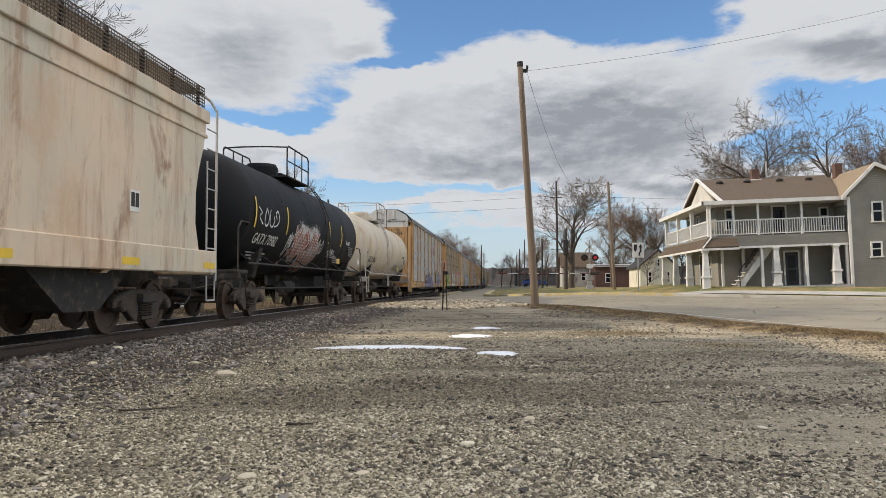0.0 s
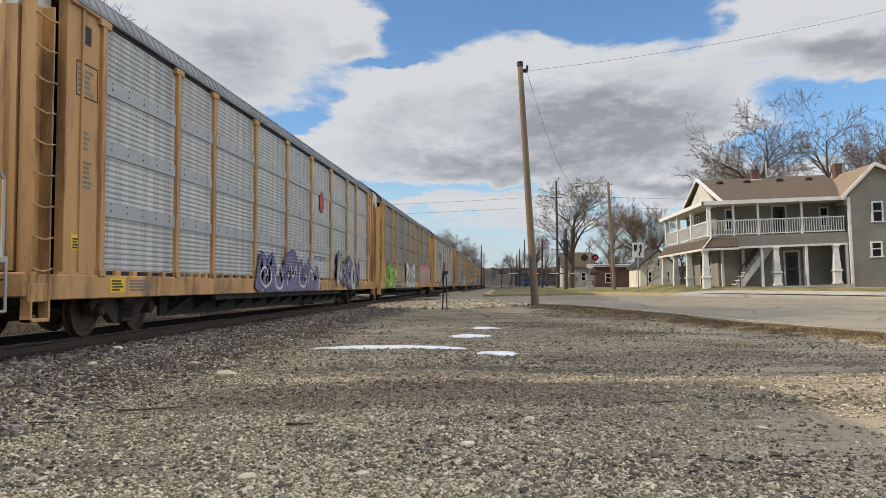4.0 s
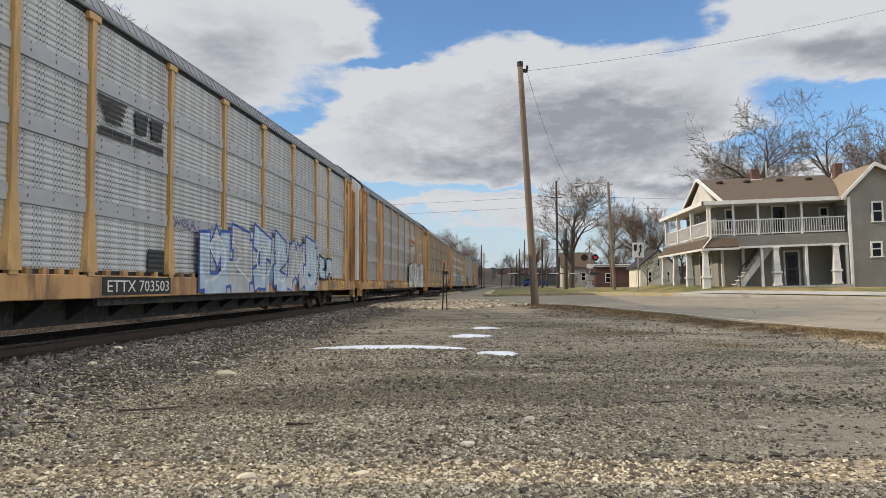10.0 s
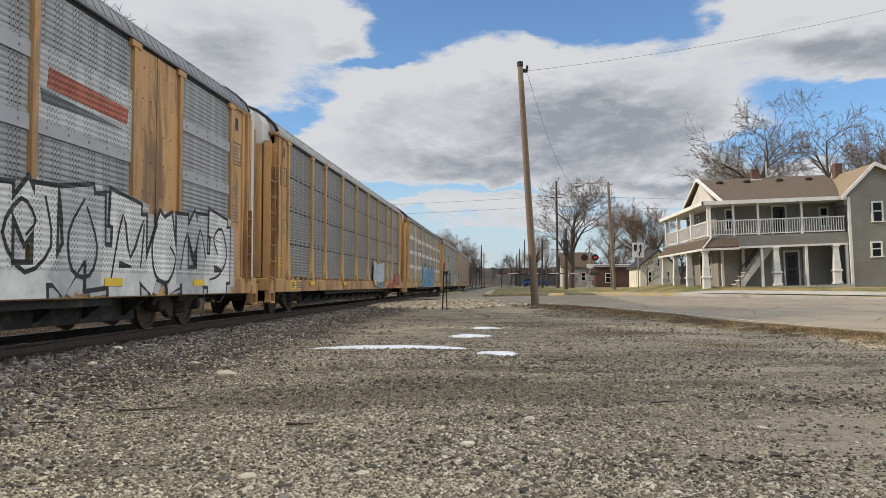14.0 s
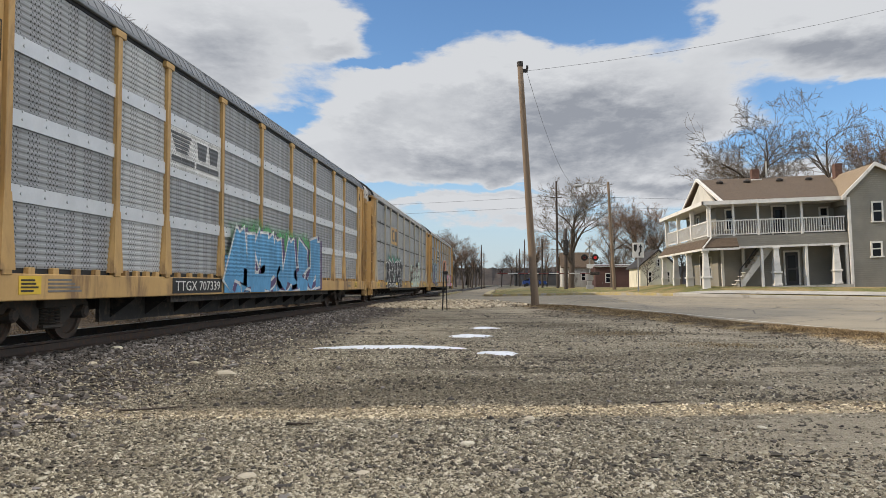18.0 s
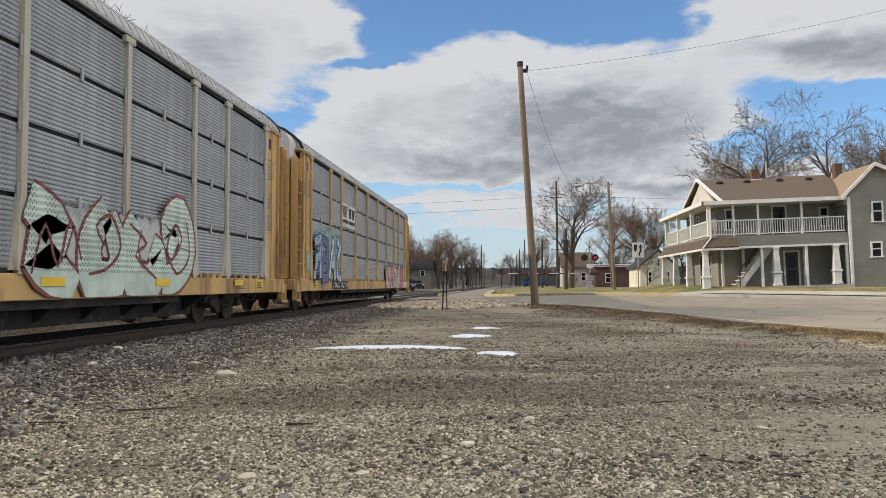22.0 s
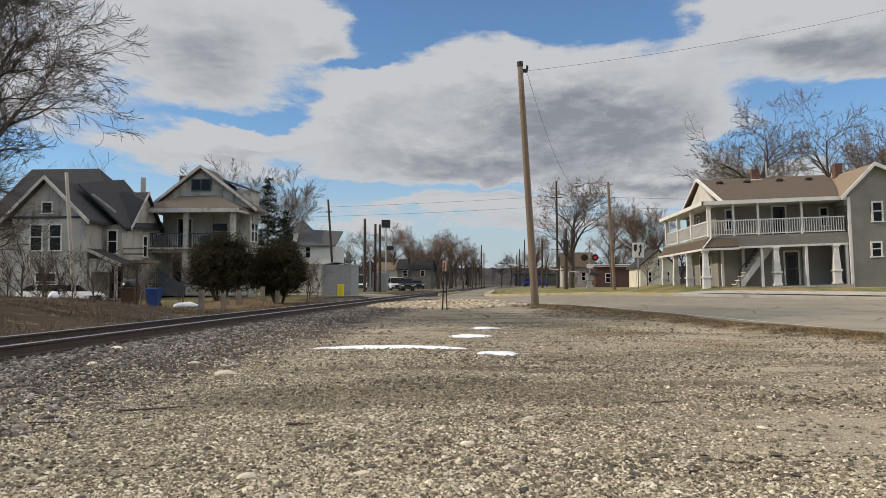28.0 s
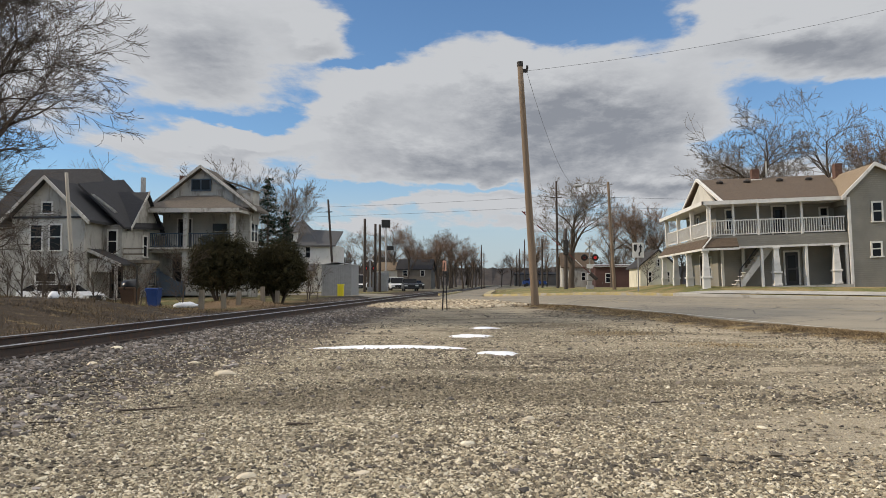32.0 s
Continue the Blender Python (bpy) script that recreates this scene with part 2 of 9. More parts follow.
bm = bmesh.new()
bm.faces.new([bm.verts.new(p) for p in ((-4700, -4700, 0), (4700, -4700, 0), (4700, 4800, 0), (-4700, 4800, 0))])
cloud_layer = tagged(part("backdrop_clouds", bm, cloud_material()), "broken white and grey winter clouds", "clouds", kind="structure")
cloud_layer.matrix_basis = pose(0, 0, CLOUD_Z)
# ---- ground ----
TRACK_X = -7.5      # the track's centre line
RAIL_Z = 0.375      # top of the rails


def lerp_table(t, table):
    for (a, va), (b, vb) in zip(table, table[1:]):
        if t <= b:
            return va + (vb - va) * steps((t - a) / (b - a)) if t > a else va
    return table[-1][1]


RISE_LEFT = ((8, 0.0), (16, 0.08), (31, 0.2), (55, 0.33), (300, 0.4))
RISE_RIGHT = ((8, 0.0), (16, 0.1), (36, 0.34), (46, 0.56), (62, 0.7), (90, 0.8), (300, 0.85))
NEAR_LINE = ((-60, 70), (-16, 62), (-9, 55), (-6, 52), (-4, 49), (-1, 43.5), (1.5, 36.8), (3.4, 31), (8.2, 17.4), (11.8, 8), (20, -15), (60, -60))
FAR_LINE = ((-60, 84), (-16, 76), (-9, 68), (-5, 60), (-1.5, 54), (0, 51), (3, 48.5), (7.7, 45.5), (11.9, 42.5), (18.9, 39.5), (30, 33), (60, 20))


def straight(t, table):
    for (a, va), (b, vb) in zip(table, table[1:]):
        if t <= b:
            return va + (vb - va) * max(0.0, (t - a) / (b - a))
    return table[-1][1]


def near_line(x):
    """y of the road's near edge."""
    return straight(x, NEAR_LINE)


def far_line(x):
    """y of the road's far kerb."""
    return straight(x, FAR_LINE)


def near_edge(y):
    """x of the road's near edge."""
    return straight(-y, [(-b, a) for a, b in NEAR_LINE])


def ground_z(x, y):
    w = steps((x + 4.0) / 10.0)
    z = lerp_table(y, RISE_LEFT) * (1 - w) + lerp_table(y, RISE_RIGHT) * w
    # the house lot beyond the road lies higher
    if x > 7 and y > 20:
        z += 0.5 * steps((y - far_line(x) - 0.4) / 6.0) * steps((x - 8.0) / 4.0) * (1 - steps((y - 62) / 20.0))
    # track bed, and the bank behind it
    d = abs(x - TRACK_X)
    bed = 0.19
    z = z + (bed - z) * (1 - steps((d - 1.35) / (2.3 if x > TRACK_X else 1.2)))
    if x < TRACK_X - 2.2:
        near = 1 - steps((y - 26 - max(0.0, -17 - x) * 0.8) / 7.0)
        z += 0.58 * steps((TRACK_X - 3.4 - x) / 4.5) * near
        z -= 0.2 * steps((y - 29) / 5.0) * (1 - steps((y - 42) / 6.0))
        z -= 0.3 * max(0.0, 1 - ((x + 26) ** 2 + (y - 43) ** 2) / 50.0)
        z += 0.42 * math.exp(-((x + 13.4 + 0.35 * (y - 40)) / 1.9) ** 2 - ((y - 40.5) / 2.6) ** 2)
    return z


def lot_bumps(x, y):
    if y > 60 or x < -40 or x > 40:
        return 0.0
    k = 0.045 * noise.noise((x * 0.33, y * 0.33, 1.7)) + 0.02 * noise.noise((x * 1.1, y * 1.1, 5.2))
    fade = steps((abs(x - TRACK_X) - 1.8) / 1.5)
    # low ridge of trodden turf along the road
    turf = 0.075 * math.exp(-((near_edge(y) - x - 0.95) / 0.55) ** 2) * (1 - steps((y - 30) / 8.0)) if y > 4 else 0.0
    return k * fade + turf


def on_road(x, y):
    return 1.0 if near_line(x) + 0.2 < y < far_line(x) + 0.1 else 0.0


def spaced(stops):
    out = []
    for a, b, step in stops:
        n = max(1, round((b - a) / step))
        out += [a + (b - a) * i / n for i in range(n)]
    return out + [stops[-1][1]]


def sheet(name, xs, ys, height, material):
    verts = [(x, y, height(x, y)) for y in ys for x in xs]
    w = len(xs)
    faces = [(j * w + i, j * w + i + 1, (j + 1) * w + i + 1, (j + 1) * w + i) for j in range(len(ys) - 1) for i in range(w - 1)]
    me = bpy.data.meshes.new(name)
    me.from_pydata(verts, [], faces)
    return part_of(name, me, material, smooth=True)


# worn smooth tan ground, and damp or oily dark ground: x, y, half sizes, weight
FINES = ((2.9, 6.0, 1.7, 1.9, 1.0), (3.4, 11.3, 1.6, 0.5, 0.8), (4.0, 9.6, 1.6, 0.8, 0.7), (-3.2, 19.5, 2.4, 2.6, 0.9), (1.0, 15.3, 2.6, 1.0, 0.7), (4.9, 18.6, 1.6, 3.6, 0.8))
DAMP = ((-2.3, 8.5, 1.1, 0.75, 0.8), (-0.7, 9.2, 1.3, 1.1, 1.0), (0.7, 8.9, 0.8, 0.8, 0.8), (3.2, 8.55, 1.3, 0.22, 1.0), (2.4, 9.95, 1.0, 0.25, 0.8), (2.3, 18.3, 1.1, 0.7, 1.1), (4.6, 11.95, 0.7, 0.35, 0.9),
        (-0.3, 13.0, 1.6, 0.5, 0.6), (-3.4, 7.4, 1.2, 0.5, 0.4), (0.9, 21.5, 1.6, 1.0, 0.9), (0.4, 11.2, 1.6, 0.35, 0.6), (3.9, 13.6, 0.9, 0.3, 0.6))

# bare dark earth showing through the stones
EARTH = ((2.6, 18.9, 1.0, 0.8, 1.0), (0.5, 12.7, 1.1, 0.4, 0.8), (1.3, 11.2, 1.2, 0.35, 0.9), (2.1, 9.6, 1.0, 0.3, 0.8), (-0.4, 9.8, 1.0, 0.3, 0.8), (2.1, 27.5, 1.3, 2.2, 1.0), (4.0, 24.8, 1.3, 1.6, 1.0),
         (3.4, 13.2, 0.9, 0.35, 0.8), (5.3, 17.5, 0.7, 0.6, 0.6), (-2.4, 24.5, 1.8, 0.9, 0.6), (0.6, 22.5, 1.3, 0.6, 0.7))


def spots(nt, x, y, table, warp, warp2):
    xx = calc(nt, "MULTIPLY_ADD", warp, 2.2, calc(nt, "MULTIPLY_ADD", warp2, 0.9, x))
    yy = calc(nt, "MULTIPLY_ADD", warp2, 1.0, calc(nt, "MULTIPLY_ADD", warp, 1.0, y))
    total = None
    for cx, cy, rx, ry, w in table:
        a = calc(nt, "POWER", calc(nt, "ABSOLUTE", calc(nt, "MULTIPLY_ADD", xx, 1 / rx, -cx / rx)), 2.0)
        b = calc(nt, "POWER", calc(nt, "ABSOLUTE", calc(nt, "MULTIPLY_ADD", yy, 1 / ry, -cy / ry)), 2.0)
        g = calc(nt, "MULTIPLY", calc(nt, "EXPONENT", calc(nt, "MULTIPLY", calc(nt, "ADD", a, b), -0.8)), w)
        total = g if total is None else calc(nt, "ADD", total, g)
    return total


def field(x, y, table):
    return sum(w * math.exp(-0.8 * (((x - cx) / rx) ** 2 + ((y - cy) / ry) ** 2)) for cx, cy, rx, ry, w in table)


def ground_material():
    m, nt, p = node_mat("ground_mix")
    vec = coords(nt)
    sep = nd(nt, "ShaderNodeSeparateXYZ", Vector=vec)
    x, y = sep.outputs[0], sep.outputs[1]
    warp = calc(nt, "SUBTRACT", fbm(nt, vec, 0.7, 5, 0.65), 0.5)
    warp2 = calc(nt, "SUBTRACT", fbm(nt, vec, 3.0, 4, 0.65), 0.5)
    # gravel: stones of mixed tone
    vor = nd(nt, "ShaderNodeTexVoronoi", Vector=vec, Scale=46.0)
    vor2 = nd(nt, "ShaderNodeTexVoronoi", Vector=vec, Scale=75.0)
    tone = nd(nt, "ShaderNodeSeparateColor", Color=vor.outputs["Color"]).outputs[0]
    tone2 = nd(nt, "ShaderNodeSeparateColor", Color=vor2.outputs["Color"]).outputs[0]
    grit = mix(nt, tone, (0.045, 0.036, 0.024), (0.62, 0.53, 0.39))
    grit = mix(nt, 0.45, grit, mix(nt, tone2, (0.05, 0.04, 0.025), (0.7, 0.61, 0.45)))
    smooth_ = calc(nt, "ADD", spots(nt, x, y, FINES, warp, warp2), calc(nt, "MULTIPLY", ramp(nt, fbm(nt, vec, 0.45, 6, 0.6), 0.5, 0.7), 0.35))
    edge = calc(nt, "ADD", x, calc(nt, "MULTIPLY_ADD", y, 0.351, -14.3))
    e = calc(nt, "MULTIPLY_ADD", warp, 1.6, calc(nt, "MULTIPLY_ADD", warp2, 0.8, edge))
    path = calc(nt, "MULTIPLY", ramp(nt, e, -5.0, -3.9), ramp(nt, y, 8.0, 12.0))
    smooth_ = ramp(nt, calc(nt, "MAXIMUM", smooth_, path), 0.15, 0.85)
    fines = mix(nt, calc(nt, "MULTIPLY", smooth_, 0.85), grit, mix(nt, mix(nt, 0.5, tone2, fbm(nt, vec, 2.5, 6, 0.7)), (0.34, 0.28, 0.19), (0.76, 0.65, 0.48)))
    # damp and oily wheel tracks run across the lot
    tracks = fbm(nt, vec, 0.42, 6, 0.62, (0.45, 1.5, 1), 0.5)
    damp = calc(nt, "MULTIPLY", ramp(nt, tracks, 0.5, 0.66), 0.6)
    damp = calc(nt, "MAXIMUM", damp, ramp(nt, calc(nt, "ADD", spots(nt, x, y, DAMP, warp, warp2), calc(nt, "MULTIPLY_ADD", tracks, 1.2, -0.6)), 0.2, 0.75))
    lot = mix(nt, calc(nt, "MULTIPLY", damp, 0.75), fines, mix(nt, tone2, (0.075, 0.062, 0.042), (0.31, 0.26, 0.18)))
    soil = ramp(nt, fbm(nt, vec, 1.5, 9, 0.76, (0.34, 1.9, 1), 0.6), 0.51, 0.6)
    bare_ = calc(nt, "ADD", spots(nt, x, y, EARTH, warp, warp2), calc(nt, "MULTIPLY_ADD", fbm(nt, vec, 2.2, 8, 0.75, (0.5, 1.6, 1), 0.6), 3.0, -1.5))
    soil = calc(nt, "MAXIMUM", soil, ramp(nt, bare_, 0.3, 0.65))
    lot = mix(nt, calc(nt, "MULTIPLY", soil, 0.75), lot, mix(nt, tone2, (0.07, 0.055, 0.036), (0.24, 0.2, 0.14)))
    moss = ramp(nt, fbm(nt, vec, 0.9, 5, 0.7), 0.56, 0.75)
    lot = mix(nt, calc(nt, "MULTIPLY", moss, 0.45), lot, (0.11, 0.1, 0.04))
    # track ballast, grey to rusty brown
    bal = mix(nt, tone, (0.035, 0.027, 0.021), (0.17, 0.135, 0.11))
    d = calc(nt, "ABSOLUTE", calc(nt, "ADD", x, 7.5))
    dw = calc(nt, "MULTIPLY_ADD", warp, 2.6, calc(nt, "MULTIPLY_ADD", warp2, 0.8, d))
    col = mix(nt, ramp(nt, dw, 4.4, 2.9), lot, bal)
    # dry grass and leaves behind the track and in the strip by the road
    straw = mix(nt, fbm(nt, vec, 14.0, 5, 0.75), (0.16, 0.11, 0.05), (0.66, 0.5, 0.25))
    dirt = mix(nt, fbm(nt, vec, 5.0, 6, 0.75), (0.02, 0.015, 0.01), (0.14, 0.105, 0.072))
    back = mix(nt, calc(nt, "MULTIPLY", ramp(nt, fbm(nt, vec, 1.6, 6, 0.7), 0.54, 0.72), 0.7), dirt, straw)
    col = mix(nt, ramp(nt, calc(nt, "MULTIPLY_ADD", warp, 1.5, x), -9.6, -10.6), col, back)
    strip = ramp(nt, e, -2.3, -1.7)
    limit = calc(nt, "MULTIPLY", strip, ramp(nt, y, 40.0, 32.0))
    col = mix(nt, limit, col, mix(nt, ramp(nt, fbm(nt, vec, 1.7, 5, 0.65), 0.38, 0.56), straw, dirt))
    # lawns on the far side of the road
    lawn = mix(nt, fbm(nt, vec, 9.0, 5, 0.75), (0.085, 0.1, 0.028), (0.3, 0.3, 0.12))
    lawn = mix(nt, ramp(nt, fbm(nt, vec, 0.35, 4, 0.6), 0.4, 0.65), lawn, straw)
    right = ramp(nt, calc(nt, "MULTIPLY_ADD", x, 0.536, y), 49.4, 50.4)
    col = mix(nt, calc(nt, "MULTIPLY", right, ramp(nt, x, -2.2, -1.4)), col, lawn)
    mound = ramp(nt, calc(nt, "ADD", calc(nt, "POWER", calc(nt, "ABSOLUTE", calc(nt, "MULTIPLY_ADD", x, 0.4, 5.36)), 2.0), calc(nt, "POWER", calc(nt, "ABSOLUTE", calc(nt, "MULTIPLY_ADD", y, 0.28, -11.3)), 2.0)), 1.3, 0.5)
    left = ramp(nt, calc(nt, "MULTIPLY_ADD", warp, 3.0, y), 33.0, 37.0)
    left = calc(nt, "MULTIPLY", left, ramp(nt, x, -11.0, -13.5))
    col = mix(nt, left, col, mix(nt, 0.35, lawn, back))
    col = mix(nt, mound, col, mix(nt, fbm(nt, vec, 7.0, 6, 0.7), (0.09, 0.06, 0.035), (0.36, 0.25, 0.15)))
    # beyond the crossing: worn town ground
    far = ramp(nt, y, 95.0, 130.0)
    col = mix(nt, far, col, mix(nt, ramp(nt, fbm(nt, vec, 0.08, 4), 0.4, 0.6), (0.16, 0.145, 0.1), (0.26, 0.23, 0.16)))
    nt.links.new(col, p.inputs["Base Color"])
    p.inputs["Roughness"].default_value = 0.92
    p.inputs["Specular IOR Level"].default_value = 0.25
    h = calc(nt, "ADD", calc(nt, "MULTIPLY", vor.outputs["Distance"], -0.6), calc(nt, "MULTIPLY", vor2.outputs["Distance"], -0.3))
    h = calc(nt, "ADD", h, calc(nt, "MULTIPLY", fbm(nt, vec, 5.0, 7, 0.75, (0.7, 1.4, 1)), 1.3))
    bumped(nt, p, h, 1.0, 0.06)
    return m


XS = spaced(((-4500, -400, 600), (-400, -60, 40), (-60, -16, 2), (-16, -9, 0.35), (-9, 12, 0.3), (12, 26, 0.7), (26, 60, 3), (60, 400, 40), (400, 4500, 600)))
YS = spaced(((-400, -40, 60), (-40, 2, 3), (2, 36, 0.3), (36, 66, 0.5), (66, 110, 2.5), (110, 400, 15), (400, 4900, 450)))
ground = sheet("ground", XS, YS, lambda x, y: ground_z(x, y) + (lot_bumps(x, y) if y < near_line(x) else 0) - 0.06 * (on_road(x, y) if y < 110 else 0), ground_material())
tagged(ground, "rough gravel lot, ballast and winter grass", "ground", kind="structure")
# ---- road, kerbs, track ----
def asphalt_material():
    m, nt, p = node_mat("asphalt")
    vec = coords(nt)
    grain = nd(nt, "ShaderNodeTexVoronoi", Vector=vec, Scale=70.0)
    g = nd(nt, "ShaderNodeSeparateColor", Color=grain.outputs["Color"]).outputs[0]
    col = mix(nt, g, (0.145, 0.127, 0.097), (0.28, 0.246, 0.19))
    col = mix(nt, ramp(nt, fbm(nt, vec, 0.25, 5, 0.6), 0.35, 0.65), col, (0.28, 0.245, 0.185))
    crack = nd(nt, "ShaderNodeTexVoronoi", Vector=vec, Scale=0.35)
    crack.feature = "DISTANCE_TO_EDGE"
    seam = ramp(nt, calc(nt, "ADD", crack.outputs["Distance"], calc(nt, "MULTIPLY", calc(nt, "SUBTRACT", fbm(nt, vec, 4, 4), 0.5), 0.03)), 0.012, 0.004)
    col = mix(nt, calc(nt, "MULTIPLY", seam, 0.6), col, (0.05, 0.05, 0.05))
    nt.links.new(col, p.inputs["Base Color"])
    p.inputs["Roughness"].default_value = 0.85
    p.inputs["Specular IOR Level"].default_value = 0.3
    bumped(nt, p, grain.outputs["Distance"], 0.3, 0.01)
    return m


ASPHALT = asphalt_material()
CONCRETE = surf("concrete", (0.42, 0.4, 0.36), 0.9, 0.2, 0.8, 25, 0.2, dirt=(0.2, 0.18, 0.15), amount=0.3)
KERB_YELLOW = surf("kerb_paint", (0.46, 0.37, 0.17), 0.85, 0.25, 1.5, 30, 0.2, dirt=(0.36, 0.33, 0.28), amount=0.6)
PAINT_WHITE_ROAD = surf("road_paint", (0.6, 0.58, 0.52), 0.8, 0.2, 2, 30, 0.1, dirt=(0.22, 0.21, 0.2), amount=0.5)


def ribbon(name, left, right, y0, y1, dy, lift, material, across=8):
    ys = spaced(((y0, y1, dy),))
    verts, faces = [], []
    for y in ys:
        a, b = left(y), right(y)
        for i in range(across + 1):
            x = a + (b - a) * i / across
            verts.append((x, y, ground_z(x, y) + lift))
    w = across + 1
    for j in range(len(ys) - 1):
        for i in range(across):
            faces.append((j * w + i, j * w + i + 1, (j + 1) * w + i + 1, (j + 1) * w + i))
    me = bpy.data.meshes.new(name)
    me.from_pydata(verts, [], faces)
    return part_of(name, me, material, smooth=True)


def road_sheet(name, xs, near, far, lift, material, rows=24):
    """Paving between two lines y = near(x) and y = far(x), laid on the ground."""
    verts, faces = [], []
    for x in xs:
        a, b = near(x), far(x)
        for i in range(rows + 1):
            y = a + (b - a) * i / rows
            verts.append((x, y, ground_z(x, y) + lift))
    w = rows + 1
    for j in range(len(xs) - 1):
        for i in range(rows):
            faces.append((j * w + i, (j + 1) * w + i, (j + 1) * w + i + 1, j * w + i + 1))
    me = bpy.data.meshes.new(name)
    me.from_pydata(verts, [], faces)
    return part_of(name, me, material, smooth=True)


def beside(y):
    return far_line(y)


RX = spaced(((-60, -16, 4), (-16, 20, 0.5), (20, 60, 4)))
tagged(road_sheet("road", RX, near_line, far_line, 0.03, ASPHALT, 40), "worn grey asphalt road curving to the level crossing", "road", kind="structure")
tagged(ribbon("road_far", lambda y: -4.9, lambda y: -1.7, 53, 900, 8, 0.036, ASPHALT, 4), "straight asphalt street running off beside the track", "road", kind="structure")


def kerb(name, pts, width, height, material, label):
    """A real step: a raised strip along points (x, y)."""
    prof = [(0, -0.1), (0, height - 0.02), (0.02, height), (width, height), (width, -0.1)]
    bm = bmesh.new()
    rings = []
    for i, (x, y) in enumerate(pts):
        a = Vector(pts[max(0, i - 1)])
        b = Vector(pts[min(len(pts) - 1, i + 1)])
        d = (b - a).normalized()
        nrm = Vector((d.y, -d.x))
        rings.append([bm.verts.new((x + nrm.x * u, y + nrm.y * u, ground_z(x, y) + 0.03 + w)) for u, w in prof])
    for a, b in zip(rings, rings[1:]):
        for i in range(len(prof) - 1):
            bm.faces.new((a[i], a[i + 1], b[i + 1], b[i]))
    bm.faces.new(rings[0])
    bm.faces.new(rings[-1][::-1])
    bmesh.ops.recalc_face_normals(bm, faces=bm.faces)
    return tagged(part(name, bm, material), label, "kerb", kind="structure")


KX = spaced(((9.0, 30.0, 1.0),))
kerb("kerb_far_side", [(x, far_line(x)) for x in reversed(KX)], 0.16, 0.15, CONCRETE, "pale concrete kerb along the lawn")
kerb("kerb_island", [(x, far_line(x)) for x in (9.0, 7.7, 6, 4.5, 3, 1.5, 0)] + [(-1.0, 52.3), (-1.5, 54), (-1.6, 60), (-1.6, 90)], 0.45, 0.15, KERB_YELLOW, "faded yellow painted kerb round the corner")
kerb("kerb_far_left", [(-4.95, 90.0), (-4.95, 74.0), (-5.3, 72.4), (-5.9, 72.0)], 0.4, 0.15, KERB_YELLOW, "faded yellow painted kerb of the far corner")
tagged(road_sheet("pavement", KX, lambda x: far_line(x) + 2.3, lambda x: far_line(x) + 3.5, 0.05, CONCRETE, 2), "pale concrete footway before the house", "pavement", kind="structure")
tagged(road_sheet("road_marking", spaced(((1.9, 11.5, 0.4),)), lambda x: near_line(x) + 1.2, lambda x: near_line(x) + 1.5, 0.04, PAINT_WHITE_ROAD, 1), "worn white edge line on the asphalt", "marking", kind="structure")
tagged(road_sheet("centre_marking", spaced(((-3.0, 16.0, 0.5),)), lambda x: 0.4 * near_line(x) + 0.6 * far_line(x), lambda x: 0.4 * near_line(x) + 0.6 * far_line(x) + 0.2, 0.04, KERB_YELLOW, 1), "worn yellow centre line on the asphalt", "marking", kind="structure")

# track
RAIL_STEEL = surf("rail_steel", (0.075, 0.055, 0.045), 0.6, 0.25, 3, 40, 0.15, metal=0.4, dirt=(0.14, 0.07, 0.035), amount=0.4)
RAIL_HEAD = surf("rail_head", (0.5, 0.48, 0.46), 0.3, 0.1, 2, 60, 0.03, metal=0.95)
TIE_WOOD = surf("tie_wood", (0.05, 0.04, 0.032), 0.9, 0.3, 2, 30, 0.4, dirt=(0.13, 0.11, 0.09), amount=0.4, stretch=(0.3, 2, 1), each=0.4)


def rail(x, top):
    t = thing("rail", pose(x, 0, top), "steel rail with a bright worn head", "rail", "rails of the track")
    base = [(-0.07, -0.18), (0.07, -0.18), (0.07, -0.165), (0.012, -0.145), (0.009, -0.05), (0.035, -0.038), (0.036, -0.008),
            (-0.036, -0.008), (-0.035, -0.038), (-0.009, -0.05), (-0.012, -0.145), (-0.07, -0.165)]
    part("web", extrude_profile(bmesh.new(), base, -60, 900), RAIL_STEEL, t)
    head = [(-0.036, -0.008), (-0.03, 0.0), (0.03, 0.0), (0.036, -0.008)]
    part("head", extrude_profile(bmesh.new(), head, -60, 900), RAIL_HEAD, t, "bright worn running surface")
    return t


rail(TRACK_X + 0.7525, RAIL_Z)
rail(TRACK_X - 0.7525, RAIL_Z - 0.03)
track_bed = thing("track_bed", pose(TRACK_X, 0, RAIL_Z), "dark timber sleepers of the railway track", "track", kind="structure")
tie_mesh = bpy.data.meshes.new("sleeper")
_b = boxes((-1.3, 1.3, -0.115, 0.115, -0.36, -0.185), bevel=0.012)
_b.to_mesh(tie_mesh)
_b.free()
rt = random.Random(3)
for i in range(150):
    part_of("sleeper", tie_mesh, TIE_WOOD, track_bed, at=pose(rt.uniform(-0.06, 0.06), -2 + i * 0.53 + rt.uniform(-0.03, 0.03), rt.uniform(-0.015, 0.01), 0, 0, rt.uniform(-1.2, 1.2)))
